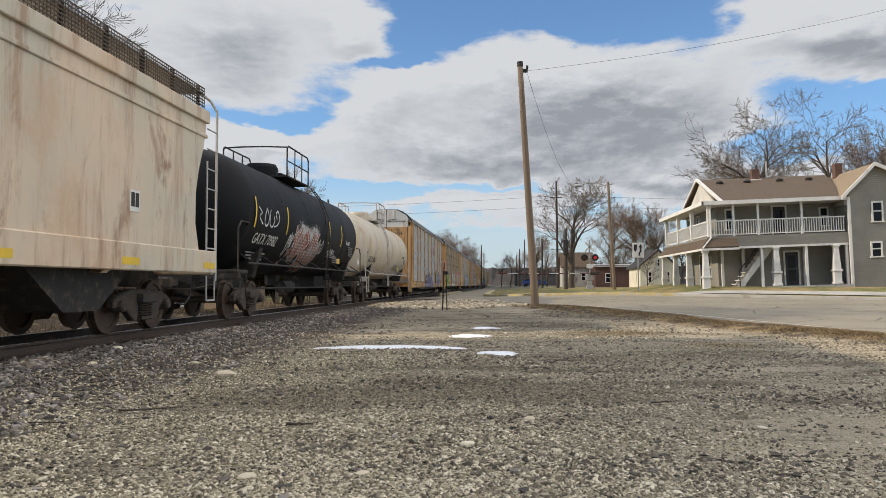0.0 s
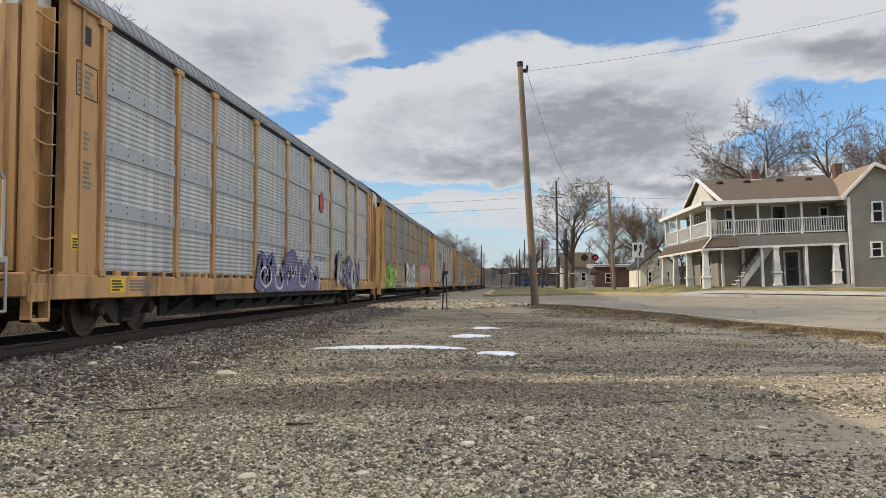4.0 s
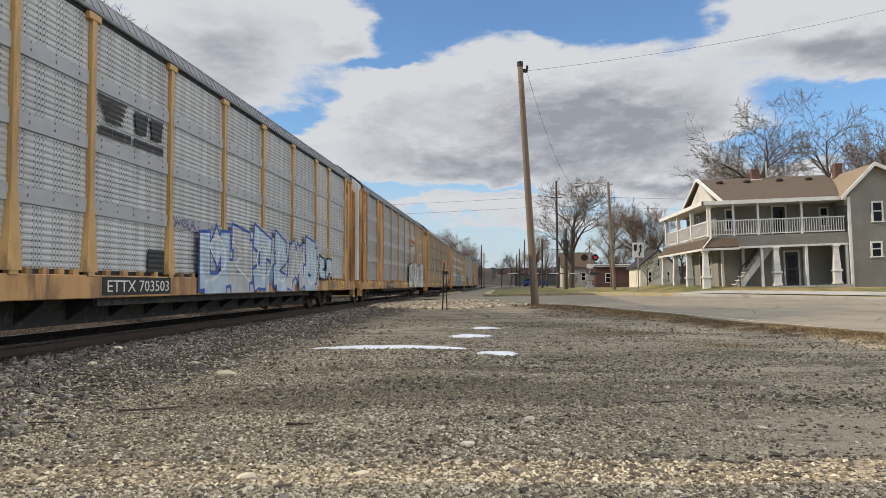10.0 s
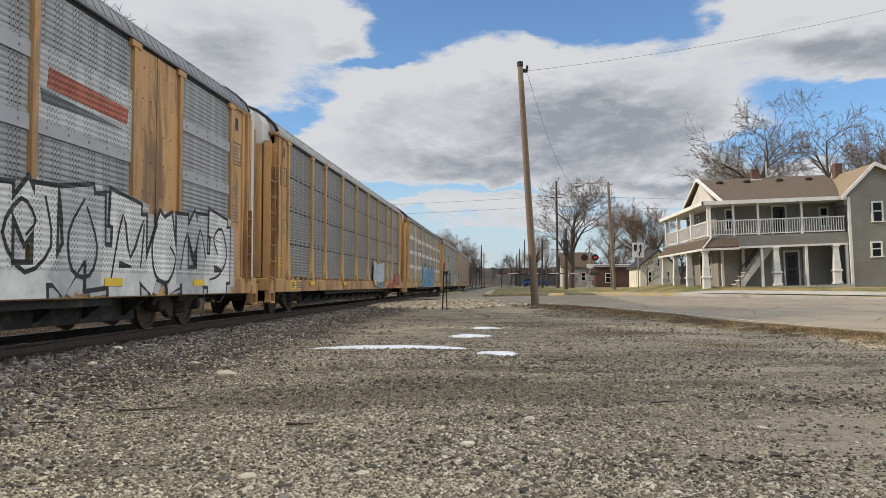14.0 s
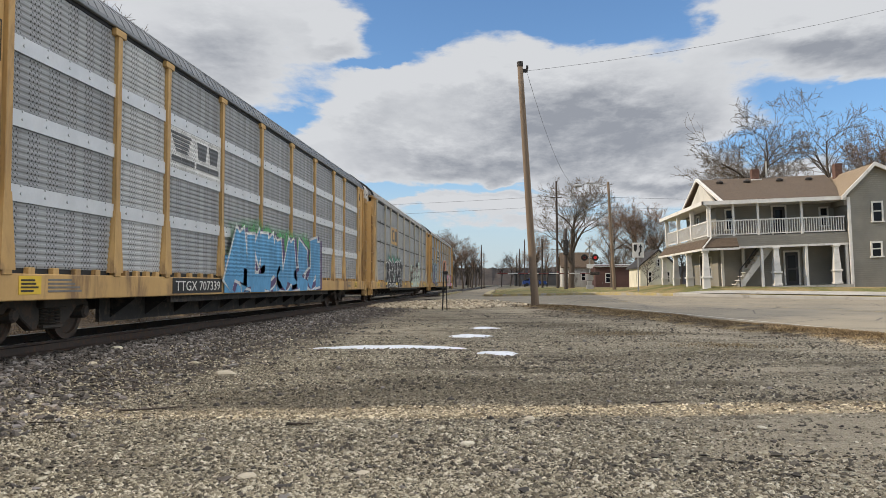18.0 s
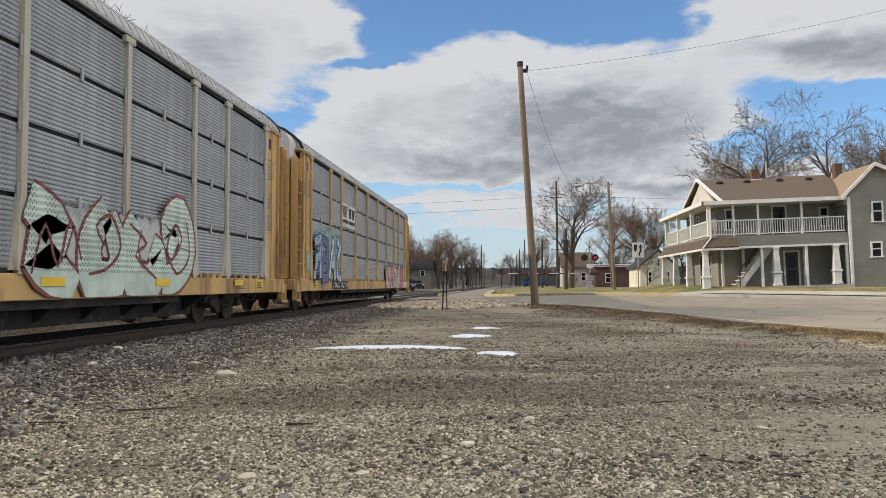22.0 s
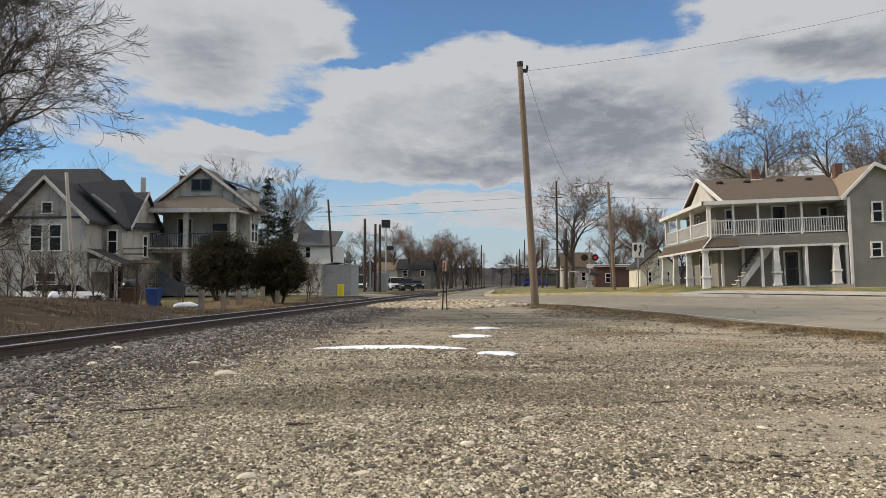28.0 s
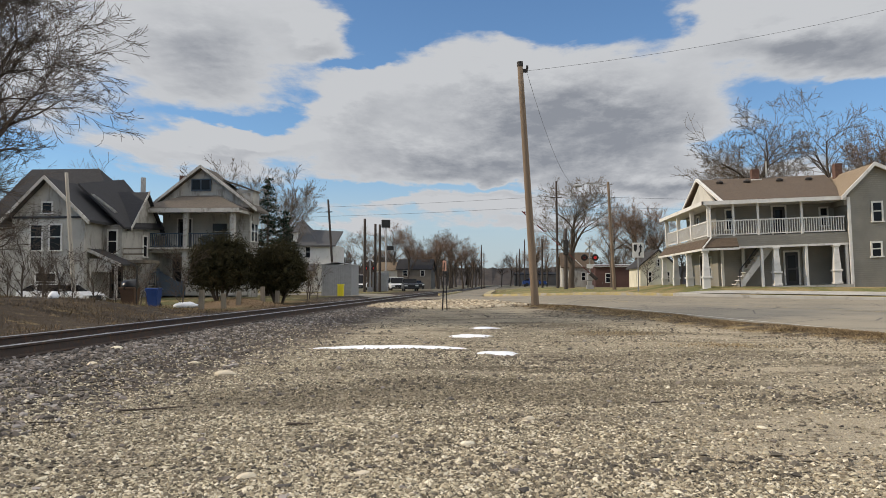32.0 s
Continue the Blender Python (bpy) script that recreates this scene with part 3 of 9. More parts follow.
# ---- train ----
SPEED = 10.12          # metres a second, towards the camera
STEEL_DARK = surf("underframe_steel", (0.03, 0.027, 0.025), 0.75, 0.3, 2, 25, 0.2, dirt=(0.09, 0.07, 0.055), amount=0.4)
TRUCK_STEEL = surf("truck_steel", (0.06, 0.05, 0.043), 0.8, 0.3, 3, 30, 0.3, dirt=(0.1, 0.065, 0.045), amount=0.5)
WHEEL_STEEL = surf("wheel_steel", (0.1, 0.075, 0.06), 0.6, 0.3, 5, 40, 0.2, metal=0.5, dirt=(0.12, 0.06, 0.035), amount=0.5)
YELLOW = surf("aged_yellow_paint", (0.54, 0.31, 0.13), 0.6, 0.2, 0.7, 18, 0.08, dirt=(0.2, 0.115, 0.06), amount=0.6, stretch=(1, 1, 0.25))
YELLOW_B = surf("pale_yellow_paint", (0.57, 0.355, 0.14), 0.6, 0.18, 0.7, 18, 0.08, dirt=(0.23, 0.14, 0.07), amount=0.55, stretch=(1, 1, 0.25))
POST_PALE = surf("weathered_post_paint", (0.5, 0.45, 0.36), 0.6, 0.15, 0.9, 20, 0.06, dirt=(0.3, 0.22, 0.13), amount=0.4, stretch=(1, 1, 0.25))
WHITE_PAINT = surf("white_paint", (0.62, 0.6, 0.56), 0.6, 0.12, 0.9, 20, 0.06, dirt=(0.4, 0.34, 0.27), amount=0.3, stretch=(1, 1, 0.25))
# black plates, hoses and rubber, also sheets that stand for shade
BLACK_AND_SHADE = surf("black_and_shade", (0.02, 0.02, 0.02), 0.6, 0.2, 2, 30, 0.05)
LETTER_DARK = surf("dark_lettering", (0.04, 0.035, 0.03), 0.7, 0.2, 3, 30, 0.0)
LETTER_WHITE = surf("white_lettering", (0.7, 0.68, 0.64), 0.7, 0.15, 3, 30, 0.0)
STENCIL_DIM = surf("worn_stencil", (0.2, 0.19, 0.18), 0.7, 0.3, 5, 40, 0.0)
STICKER_YELLOW = surf("yellow_sticker", (0.75, 0.5, 0.05), 0.5, 0.1, 3, 30, 0.0)


def panel_material(name, base, hole=0.9, dirt=0.35):
    """Galvanised perforated sheet: small holes in rows, dull zinc, run-down grime."""
    m, nt, p = node_mat(name)
    vec = coords(nt)
    sep = nd(nt, "ShaderNodeSeparateXYZ", Vector=vec)
    y, z = sep.outputs[1], sep.outputs[2]
    a = calc(nt, "SINE", calc(nt, "MULTIPLY", y, 2 * math.pi / 0.085))
    b = calc(nt, "SINE", calc(nt, "MULTIPLY", z, 2 * math.pi / 0.085))
    groups = calc(nt, "GREATER_THAN", calc(nt, "SINE", calc(nt, "MULTIPLY", y, 2 * math.pi / 0.45)), -0.35)
    dots = calc(nt, "MULTIPLY", ramp(nt, calc(nt, "MULTIPLY", a, b), 0.35, 0.6), groups)
    broad = fbm(nt, vec, 0.9, 5, 0.6, (1, 1, 0.35))
    col = mix(nt, ramp(nt, broad, 0.3, 0.72), dim(base, 0.78), dim(base, 1.15))
    streak = ramp(nt, fbm(nt, vec, 3.2, 6, 0.7, (1, 1, 0.12)), 0.5, 0.75)
    col = mix(nt, calc(nt, "MULTIPLY", streak, dirt), col, (0.16, 0.13, 0.1))
    info = nt.nodes.new("ShaderNodeObjectInfo")
    hs = nt.nodes.new("ShaderNodeHueSaturation")
    nt.links.new(col, hs.inputs["Color"])
    nt.links.new(calc(nt, "MULTIPLY_ADD", info.outputs["Random"], 0.16, 0.92), hs.inputs["Value"])
    col = mix(nt, calc(nt, "MULTIPLY", dots, hole), hs.outputs[0], (0.03, 0.03, 0.03))
    nt.links.new(col, p.inputs["Base Color"])
    p.inputs["Metallic"].default_value = 0.25
    nt.links.new(calc(nt, "MULTIPLY_ADD", broad, 0.3, 0.42), p.inputs["Roughness"])
    return m


PANEL_LIGHT = panel_material("zinc_panel_light", (0.47, 0.475, 0.47), hole=0.75)
PANEL_MID = panel_material("zinc_panel_mid", (0.33, 0.337, 0.34))
PANEL_DARK = panel_material("zinc_panel_dark", (0.25, 0.24, 0.222))
PANEL_RIB = panel_material("zinc_panel_ribbed", (0.34, 0.35, 0.36), hole=0.35, dirt=0.25)
ROOF_ZINC = surf("roof_zinc", (0.24, 0.25, 0.26), 0.5, 0.2, 0.8, 20, 0.05, metal=0.3, dirt=(0.12, 0.11, 0.1), amount=0.3)
ROOF_PALE = surf("roof_pale", (0.42, 0.41, 0.39), 0.55, 0.15, 0.8, 20, 0.05, metal=0.2, dirt=(0.25, 0.22, 0.18), amount=0.3)


def make_wheelset(r):
    bm = bmesh.new()
    prof = [(0.02, -0.07), (0.1, -0.07), (0.12, -0.035), (r * 0.78, -0.03), (r * 0.82, -0.06), (r, -0.06), (r, 0.04), (r + 0.028, 0.05), (r + 0.028, 0.075),
            (r * 0.82, 0.075), (r * 0.78, 0.03), (0.12, 0.03), (0.1, 0.06), (0.02, 0.06)]
    for sgn in (-1, 1):
        b = bmesh.new()
        lathe(b, [(q, -sgn * t) for q, t in prof], 28, "x")
        join(bm, b, Matrix.Translation((sgn * 0.77, 0, 0)))
    tube(bm, (-1.0, 0, 0), (1.0, 0, 0), 0.08, n=12)
    me = bpy.data.meshes.new("wheelset")
    bm.to_mesh(me)
    bm.free()
    return me


WHEELS = {r: make_wheelset(r) for r in (0.42, 0.457)}


def sideframe_mesh():
    """A cast three-piece truck sideframe: top chord, two pedestals, a spring window."""
    bm = bmesh.new()
    out = [(-1.12, 0.42), (-1.12, 0.56), (-0.95, 0.64), (-0.45, 0.74), (0.45, 0.74), (0.95, 0.64), (1.12, 0.56), (1.12, 0.42), (0.98, 0.44),
           (0.78, 0.5), (0.62, 0.36), (0.36, 0.19), (-0.36, 0.19), (-0.62, 0.36), (-0.78, 0.5), (-0.98, 0.44)]
    extrude_profile(bm, [(a, b) for a, b in out], -0.07, 0.07, "x")
    bmesh.ops.bevel(bm, geom=[e for e in bm.edges], offset=0.018, segments=1, affect="EDGES")
    me = bpy.data.meshes.new("sideframe")
    bm.to_mesh(me)
    bm.free()
    return me


def spring_mesh():
    bm = bmesh.new()
    for cy in (-0.16, 0.0, 0.16):
        for k in range(5):
            lathe(bm, [(0.05, 0.27 + k * 0.045), (0.075, 0.285 + k * 0.045), (0.05, 0.3 + k * 0.045)], 8, "z", (0.09, cy, 0))
    box(bm, 0.0, 0.2, -0.28, 0.28, 0.5, 0.66, 0.02)
    box(bm, 0.0, 0.16, -0.26, 0.26, 0.22, 0.26, 0.0)
    me = bpy.data.meshes.new("spring_nest")
    bm.to_mesh(me)
    bm.free()
    return me


def cap_mesh():
    bm = bmesh.new()
    lathe(bm, [(0.0, 0.16), (0.07, 0.16), (0.1, 0.13), (0.11, 0.0), (0.11, -0.08)], 12, "x")
    me = bpy.data.meshes.new("bearing_cap")
    bm.to_mesh(me)
    bm.free()
    return me


def bolster_mesh():
    bm = boxes((-1.0, 1.0, -0.2, 0.2, 0.48, 0.72), bevel=0.03)
    tube(bm, (0, 0, 0.7), (0, 0, 0.82), 0.2, n=14)
    me = bpy.data.meshes.new("bolster")
    bm.to_mesh(me)
    bm.free()
    return me


SIDEFRAME, SPRING, CAP, BOLSTER = sideframe_mesh(), spring_mesh(), cap_mesh(), bolster_mesh()
rollers = []           # wheelsets that turn: (object, place on the truck, radius)


def truck(car, y, r, base=1.78):
    """A two-axle truck under a car: bolster with sideframes, springs, caps and wheelsets as its pieces."""
    t = part_of("truck", BOLSTER, STEEL_DARK, car, at=pose(0, y, 0))
    for sgn in (-1, 1):
        turn = 0 if sgn > 0 else 180
        part_of("sideframe", SIDEFRAME, TRUCK_STEEL, t, at=pose(sgn * 0.98, 0, 0, 0, 0, turn))
        part_of("spring_nest", SPRING, TRUCK_STEEL, t, at=pose(sgn * 0.98, 0, 0, 0, 0, turn))
        for w in (-1, 1):
            part_of("bearing_cap", CAP, TRUCK_STEEL, t, at=pose(sgn * 0.98, w * base / 2, r, 0, 0, turn))
    for w in (-1, 1):
        ob = part_of("wheelset", WHEELS[r], WHEEL_STEEL, t, at=pose(0, w * base / 2, r))
        rollers.append((ob, w * base / 2, r))
    return t


def coupler(car, y, sgn):
    bm = boxes((-0.11, 0.11, min(y, y + sgn * 0.42), max(y, y + sgn * 0.42), 0.78, 0.94), bevel=0.02)
    box(bm, -0.17, 0.13, min(y + sgn * 0.3, y + sgn * 0.55), max(y + sgn * 0.3, y + sgn * 0.55), 0.74, 0.99, 0.04)
    part("coupler", bm, TRUCK_STEEL, car)
    hose = tubes([(0.35, y - sgn * 0.1, 0.8), (0.42, y + sgn * 0.12, 0.55), (0.38, y + sgn * 0.3, 0.38), (0.25, y + sgn * 0.48, 0.42)], 0.022)
    part("air_hose", hose, BLACK_AND_SHADE, car)
    bar = tubes([(1.3, y + sgn * 0.05, 0.9), (0.5, y + sgn * 0.12, 0.72), (0.15, y + sgn * 0.2, 0.72)], 0.014)
    part("uncoupling_lever", bar, TRUCK_STEEL, car)


def side_text(words, height, car, x, y, z, material, name="lettering", width=None):
    """Lettering on a car's near side, read from the camera's side."""
    me = text_mesh(words, height, 0.002, width)
    ob = part_of(name, me, material, car)
    # text runs towards +y when read from +x
    ob.matrix_basis = Matrix.Translation((x, y, z)) @ Matrix(((0, 0, 1, 0), (1, 0, 0, 0), (0, 1, 0, 0), (0, 0, 0, 1)))
    return ob


def end_text(words, height, car, x, y, z, material):
    """Lettering on a car's end that faces the camera (towards -y)."""
    me = text_mesh(words, height, 0.002)
    ob = part_of("lettering", me, material, car)
    ob.matrix_basis = Matrix.Translation((x, y, z)) @ Matrix(((1, 0, 0, 0), (0, 0, -1, 0), (0, 1, 0, 0), (0, 0, 0, 1)))
    return ob


def bars(car, x, y, z, w, h, rows, material, name="stencil"):
    """Writing too small to read: plain bars."""
    bm = bmesh.new()
    rr = random.Random(int(y * 100) + rows)
    for i in range(rows):
        z0 = z + h * (rows - 1 - i) / rows
        box(bm, x, x + 0.003, y, y + w * rr.uniform(0.6, 1.0), z0, z0 + h / rows * 0.55)
    return part(name, bm, material, car)


LEN_AR = 26.9
POSTS = (-11.56, -8.79, -6.94, -4.16, -1.39, 1.39, 4.16, 6.94, 8.79, 11.56)   # side posts from the car's middle


def ladder(car, x, y0, y1, z0, z1, n, material, r=0.016, name="ladder"):
    bm = boxes((x, x + 0.09, y0, y0 + 0.03, z0, z1), (x, x + 0.09, y1 - 0.03, y1, z0, z1))
    for i in range(n):
        z = z0 + (z1 - z0) * (i + 0.5) / n
        tube(bm, (x + 0.06, y0, z), (x + 0.06, y1, z), r, n=6)
    return part(name, bm, material, car)


PANEL_MESH = {}


def panel_mesh(w, h, pitch):
    key = (round(w, 3), round(h, 3), pitch)
    if key not in PANEL_MESH:
        n = max(2, round(h / pitch))
        prof = [(0.0, 0.0)]
        for i in range(n):
            a, q = h * i / n, h / n
            prof += [(0.0, a + q * 0.15), (0.009, a + q * 0.35), (0.009, a + q * 0.7), (0.0, a + q * 0.9)]
        prof.append((0.0, h))
        bm = bmesh.new()
        extrude_profile(bm, prof, 0, w, "y", closed=False)
        for f in bm.faces:
            if f.normal.x < 0:
                f.normal_flip()
        me = bpy.data.meshes.new("side_panel")
        bm.to_mesh(me)
        bm.free()
        PANEL_MESH[key] = me
    return PANEL_MESH[key]


def shared_mesh(name, bm):
    me = bpy.data.meshes.new(name)
    bm.to_mesh(me)
    bm.free()
    return me


def autorack(y, label, panel, paint, roof_mat, band=None, post=None, pale=(), yellow_bays=(), flared=False, white_doors=False, pitch=0.085, notice=False):
    """A covered car carrier; y is its centre along the track at the start. Near side is +x."""
    post = post or paint
    car = thing("autorack_car", pose(TRACK_X, y, RAIL_Z), label, "railcar", "cars of the train")
    H, W, L = 4.78, 1.5, LEN_AR
    z0, rows = 1.0, 4
    first, last = POSTS[0], POSTS[-1]
    # black sheet for the shade behind the perforated sheets, far side, floor
    part("inner_shade_wall", boxes((W - 0.16, W - 0.09, first, last, z0, H), (-W, -W + 0.07, first - 1.0, last + 1.0, z0, H)), BLACK_AND_SHADE, car, "black sheet for the shade behind the side sheets, and the far wall")
    part("deck", boxes((-W + 0.07, W - 0.16, -L / 2 + 0.3, L / 2 - 0.3, 0.95, 1.0)), STEEL_DARK, car)
    ph = (H - 0.06 - z0) / rows
    mats = {}
    for i, (pa, pb) in enumerate(zip(POSTS, POSTS[1:])):
        bw = pb - pa
        mat = PANEL_LIGHT if i in pale else (paint if i in yellow_bays else panel)
        key = (mat.name, round(bw, 2))
        if key not in mats:
            mats[key] = panel_mesh(bw - 0.1, ph - (0.012 if band else (0.06 if pitch < 0.08 else 0.02)), pitch).copy()
            mats[key].materials.clear()
        for k in range(rows if i not in yellow_bays else 0):
            part_of("side_panel", mats[key], mat, car, at=pose(W - 0.05, pa + 0.05, z0 + 0.03 + k * ph))
        if i in yellow_bays:
            b = boxes((0, 0.02, 0.05, bw * 0.5 - 0.005, 0, H - z0 - 0.06), (0, 0.02, bw * 0.5 + 0.005, bw - 0.05, 0, H - z0 - 0.06), (0, 0.035, bw * 0.5 - 0.05, bw * 0.5 + 0.05, 0, H - z0 - 0.06))
            for j in range(7):
                for q in (0.2, 0.36, 0.64, 0.8):
                    tube(b, (0.0, bw * q, 0.3 + j * 0.52), (0.035, bw * q, 0.3 + j * 0.52), 0.018, n=6)
            part("replacement_panel", b, paint, car, at=pose(W - 0.05, pa, z0 + 0.03))
            continue
        for k in range(1, rows):
            if not band and pitch < 0.08:
                # clips that hold the sheets together, one in the middle and one by each post
                for c, w, lo, hi in (((bw - 0.1) * 0.5, 0.06, 0.0, 0.2), (0.02, 0.06, -0.04, 0.24), (bw - 0.11, 0.06, -0.04, 0.24)):
                    key = ("clip", lo)
                    if key not in mats:
                        mats[key] = shared_mesh("seam_clip", boxes((0, 0.034, -w / 2, w / 2, lo, hi), bevel=0.008))
                    part_of("seam_clip", mats[key], ROOF_PALE, car, at=pose(W - 0.032, pa + 0.05 + c, z0 + 0.02 + k * ph - 0.1))
                continue
            key = ("seam", round(bw, 2))
            if key not in mats:
                n = 5 if bw > 2.2 else 3
                if band:
                    b = boxes((0, 0.014, 0, bw - 0.1, 0, 0.21))
                else:
                    b = bmesh.new()
                for j in range(n):
                    c = (bw - 0.1) * (j + 0.5) / n
                    tube(b, (0.0, c, 0.1), (0.034, c, 0.1), 0.02, n=6)
                    tube(b, (0.0, c, 0.2), (0.03, c, 0.2), 0.015, n=6)
                mats[key] = shared_mesh("seam_plate", b)
            part_of("seam_plate", mats[key], band or STEEL_DARK, car, at=pose(W - 0.032, pa + 0.05, z0 + 0.02 + k * ph - 0.1))
    b = boxes((0, 0.075, -0.065, 0.065, 0.0, H - z0), (0, 0.085, -0.17, 0.17, H - z0 - 0.11, H - z0 + 0.0), (0, 0.09, -0.1, 0.1, -0.06, 0.06), bevel=0.008)
    if flared:
        q = bmesh.new()
        lo_, hi_ = [(0.0, -0.19, 0.0), (0.1, -0.15, 0.0), (0.1, 0.15, 0.0), (0.0, 0.19, 0.0)], [(0.0, -0.08, 0.95), (0.078, -0.078, 0.95), (0.078, 0.078, 0.95), (0.0, 0.08, 0.95)]
        lv, hv = [q.verts.new(c) for c in lo_], [q.verts.new(c) for c in hi_]
        for j in range(4):
            q.faces.new((lv[j], lv[(j + 1) % 4], hv[(j + 1) % 4], hv[j]))
        q.faces.new(lv[::-1])
        q.faces.new(hv)
        join(b, q)
    pm = shared_mesh("post", b)
    for yy in POSTS:
        part_of("post", pm, post, car, at=pose(W - 0.05, yy, z0))
    # side sill with tabs along its top, black strips for slot shade, the top rail
    sill = boxes((W - 0.12, W + 0.02, -L / 2 + 0.25, L / 2 - 0.25, 0.62, 0.96), (-W, -W + 0.12, -L / 2 + 0.25, L / 2 - 0.25, 0.62, 0.96), bevel=0.012)
    part("side_sill", sill, paint, car)
    tabs = bmesh.new()
    for pa, pb in zip(POSTS, POSTS[1:]):
        for q in (0.2, 0.4, 0.6, 0.8):
            c = pa + (pb - pa) * q
            box(tabs, W - 0.1, W + 0.012, c - 0.07, c + 0.07, 0.95, 1.04, 0.008)
    part("sill_tabs", tabs, paint, car)
    part("sill_gap_shade", boxes((W - 0.1, W - 0.06, first, last, 0.95, 1.04)), BLACK_AND_SHADE, car, "black strip for the shade in the slot below the side sheets")
    part("top_slot_shade", boxes((W - 0.07, W - 0.035, first, last, H - 0.04, H + 0.03)), BLACK_AND_SHADE, car, "black strip for the shade in the slot above the side sheets")
    # roof: ribbed sheet with rounded shoulders
    prof = [(W + 0.0, H + 0.02), (W + 0.005, H + 0.09), (W - 0.09, H + 0.27), (1.2, H + 0.46), (0.95, H + 0.64), (0.6, H + 0.78), (-0.6, H + 0.78), (-0.95, H + 0.64), (-1.2, H + 0.46), (-W + 0.09, H + 0.27), (-W, H + 0.02)]
    bm = bmesh.new()
    extrude_profile(bm, prof, -L / 2 + 0.75, L / 2 - 0.75, "y")
    for i in range(int(L / 0.28)):
        yy = -L / 2 + 0.9 + i * 0.28
        if yy < L / 2 - 0.85:
            for (xa, za), (xb, zb) in zip(prof[:5], prof[1:5]):
                tube(bm, (xa, yy, za), (xb, yy, zb), 0.016, n=4, caps=False)
    part("roof", bm, roof_mat, car)
    part("roof_edge", boxes((W - 0.03, W + 0.03, -L / 2 + 0.75, L / 2 - 0.75, H + 0.015, H + 0.06), bevel=0.008), roof_mat, car)
    # ends: side panels, ladder channels, folding doors
    for sgn in (-1, 1):
        ye = sgn * L / 2
        inner = sgn * last

        def span(p, q):
            return sorted((inner + sgn * p, inner + sgn * q))

        a, b2 = span(0.075, 1.08 if not white_doors else 1.5)
        panel_end = part("end_panel", boxes((W - 0.1, W - 0.03, a, b2, z0 - 0.04, H - 0.02), (W - 0.1, W + 0.0, (a + b2) / 2 - 0.03, (a + b2) / 2 + 0.03, z0, H - 0.03), bevel=0.006), paint, car)
        c0, c1 = span(0.9, 1.08)
        part("panel_flange", boxes((W - 0.03, W + 0.035, (c0 if sgn < 0 else c1 - 0.05), (c0 + 0.05 if sgn < 0 else c1), z0, H - 0.05), bevel=0.006), paint, panel_end)
        c = inner + sgn * 0.42
        # the slot's shade is a flat black plate on the panel
        part("drain_slot_shade", boxes((W - 0.032, W - 0.026, c - 0.09, c + 0.09, 4.28, 4.55)), BLACK_AND_SHADE, panel_end, "flat black plate for the shade in a slot near the top")
        rim = boxes((W - 0.03, W - 0.024, c - 0.3, c + 0.3, 3.98, 4.0), (W - 0.03, W - 0.024, c - 0.3, c + 0.3, 3.5, 3.52), (W - 0.03, W - 0.024, c - 0.3, c - 0.285, 3.52, 3.98), (W - 0.03, W - 0.024, c + 0.285, c + 0.3, 3.52, 3.98))
        part("stencil_frame", rim, LETTER_DARK, panel_end)
        bars(car, W - 0.028, c - 0.25, 3.56, 0.5, 0.38, 5, STENCIL_DIM)
        bars(car, W - 0.028, c - 0.16, 2.75, 0.32, 0.3, 4, STENCIL_DIM)
        bars(car, W - 0.028, c - 0.2, 2.2, 0.4, 0.42, 6, STENCIL_DIM)
        part("caution_plate", boxes((W - 0.03, W - 0.022, c - 0.36, c - 0.12, 1.3, 1.52)), STICKER_YELLOW, panel_end, "yellow caution sticker")
        bars(car, W - 0.021, c - 0.33, 1.33, 0.18, 0.16, 4, LETTER_DARK)
        a, b2 = span(1.1, 1.84)
        part("corner_recess", boxes((W - 0.42, W - 0.36, a, b2, z0 - 0.1, H), bevel=0.006), paint, car)
        if white_doors:
            a, b2 = span(0.95, 1.3)
            ladder(car, W - 0.03, a, b2, 0.9, 2.55, 4, paint)
        else:
            a, b2 = span(1.38, 1.82)
            ch = part("ladder_channel", boxes((W - 0.16, W - 0.12, a + 0.03, b2 - 0.03, 0.82, 4.5), (W - 0.16, W + 0.04, a, a + 0.03, 0.82, 4.5), (W - 0.16, W + 0.04, b2 - 0.03, b2, 0.82, 4.5), bevel=0.005), paint, car)
            rungs = bmesh.new()
            for i in range(9):
                z = 1.0 + i * 0.41
                tube(rungs, (W + 0.05, a - 0.03, z + 0.03), (W + 0.07, (a + b2) / 2, z - 0.01), 0.014, n=6)
                tube(rungs, (W + 0.07, (a + b2) / 2, z - 0.01), (W + 0.05, b2 + 0.03, z + 0.03), 0.014, n=6)
            part("ladder_rungs", rungs, paint, ch)
        a, b2 = span(-0.1, 1.3)
        part("roof_hood", boxes((W - 0.4, W + 0.02, a, b2, H - 0.03, H + 0.05), bevel=0.015), paint, car)
        # doors: two thick folding leaves that meet at the middle, white above, yellow below
        yb, ya = sorted((ye - sgn * 0.06, ye - sgn * 0.8))
        wd = 1.3 if not white_doors else 1.42
        for side in (-1, 1):
            lower = [(0.02 * side, 1.0), (side * wd, 1.0), (side * wd, 4.418), (0.02 * side, 4.418)]
            upper = [(0.02 * side, 4.42), (side * wd, 4.42), (side * wd, H + 0.2), (side * 1.18, H + 0.42), (side * 0.62, H + 0.74), (0.02 * side, H + 0.74)]
            door = part("end_door", extrude_profile(bmesh.new(), lower, yb, ya, "y"), WHITE_PAINT if white_doors else paint, car)
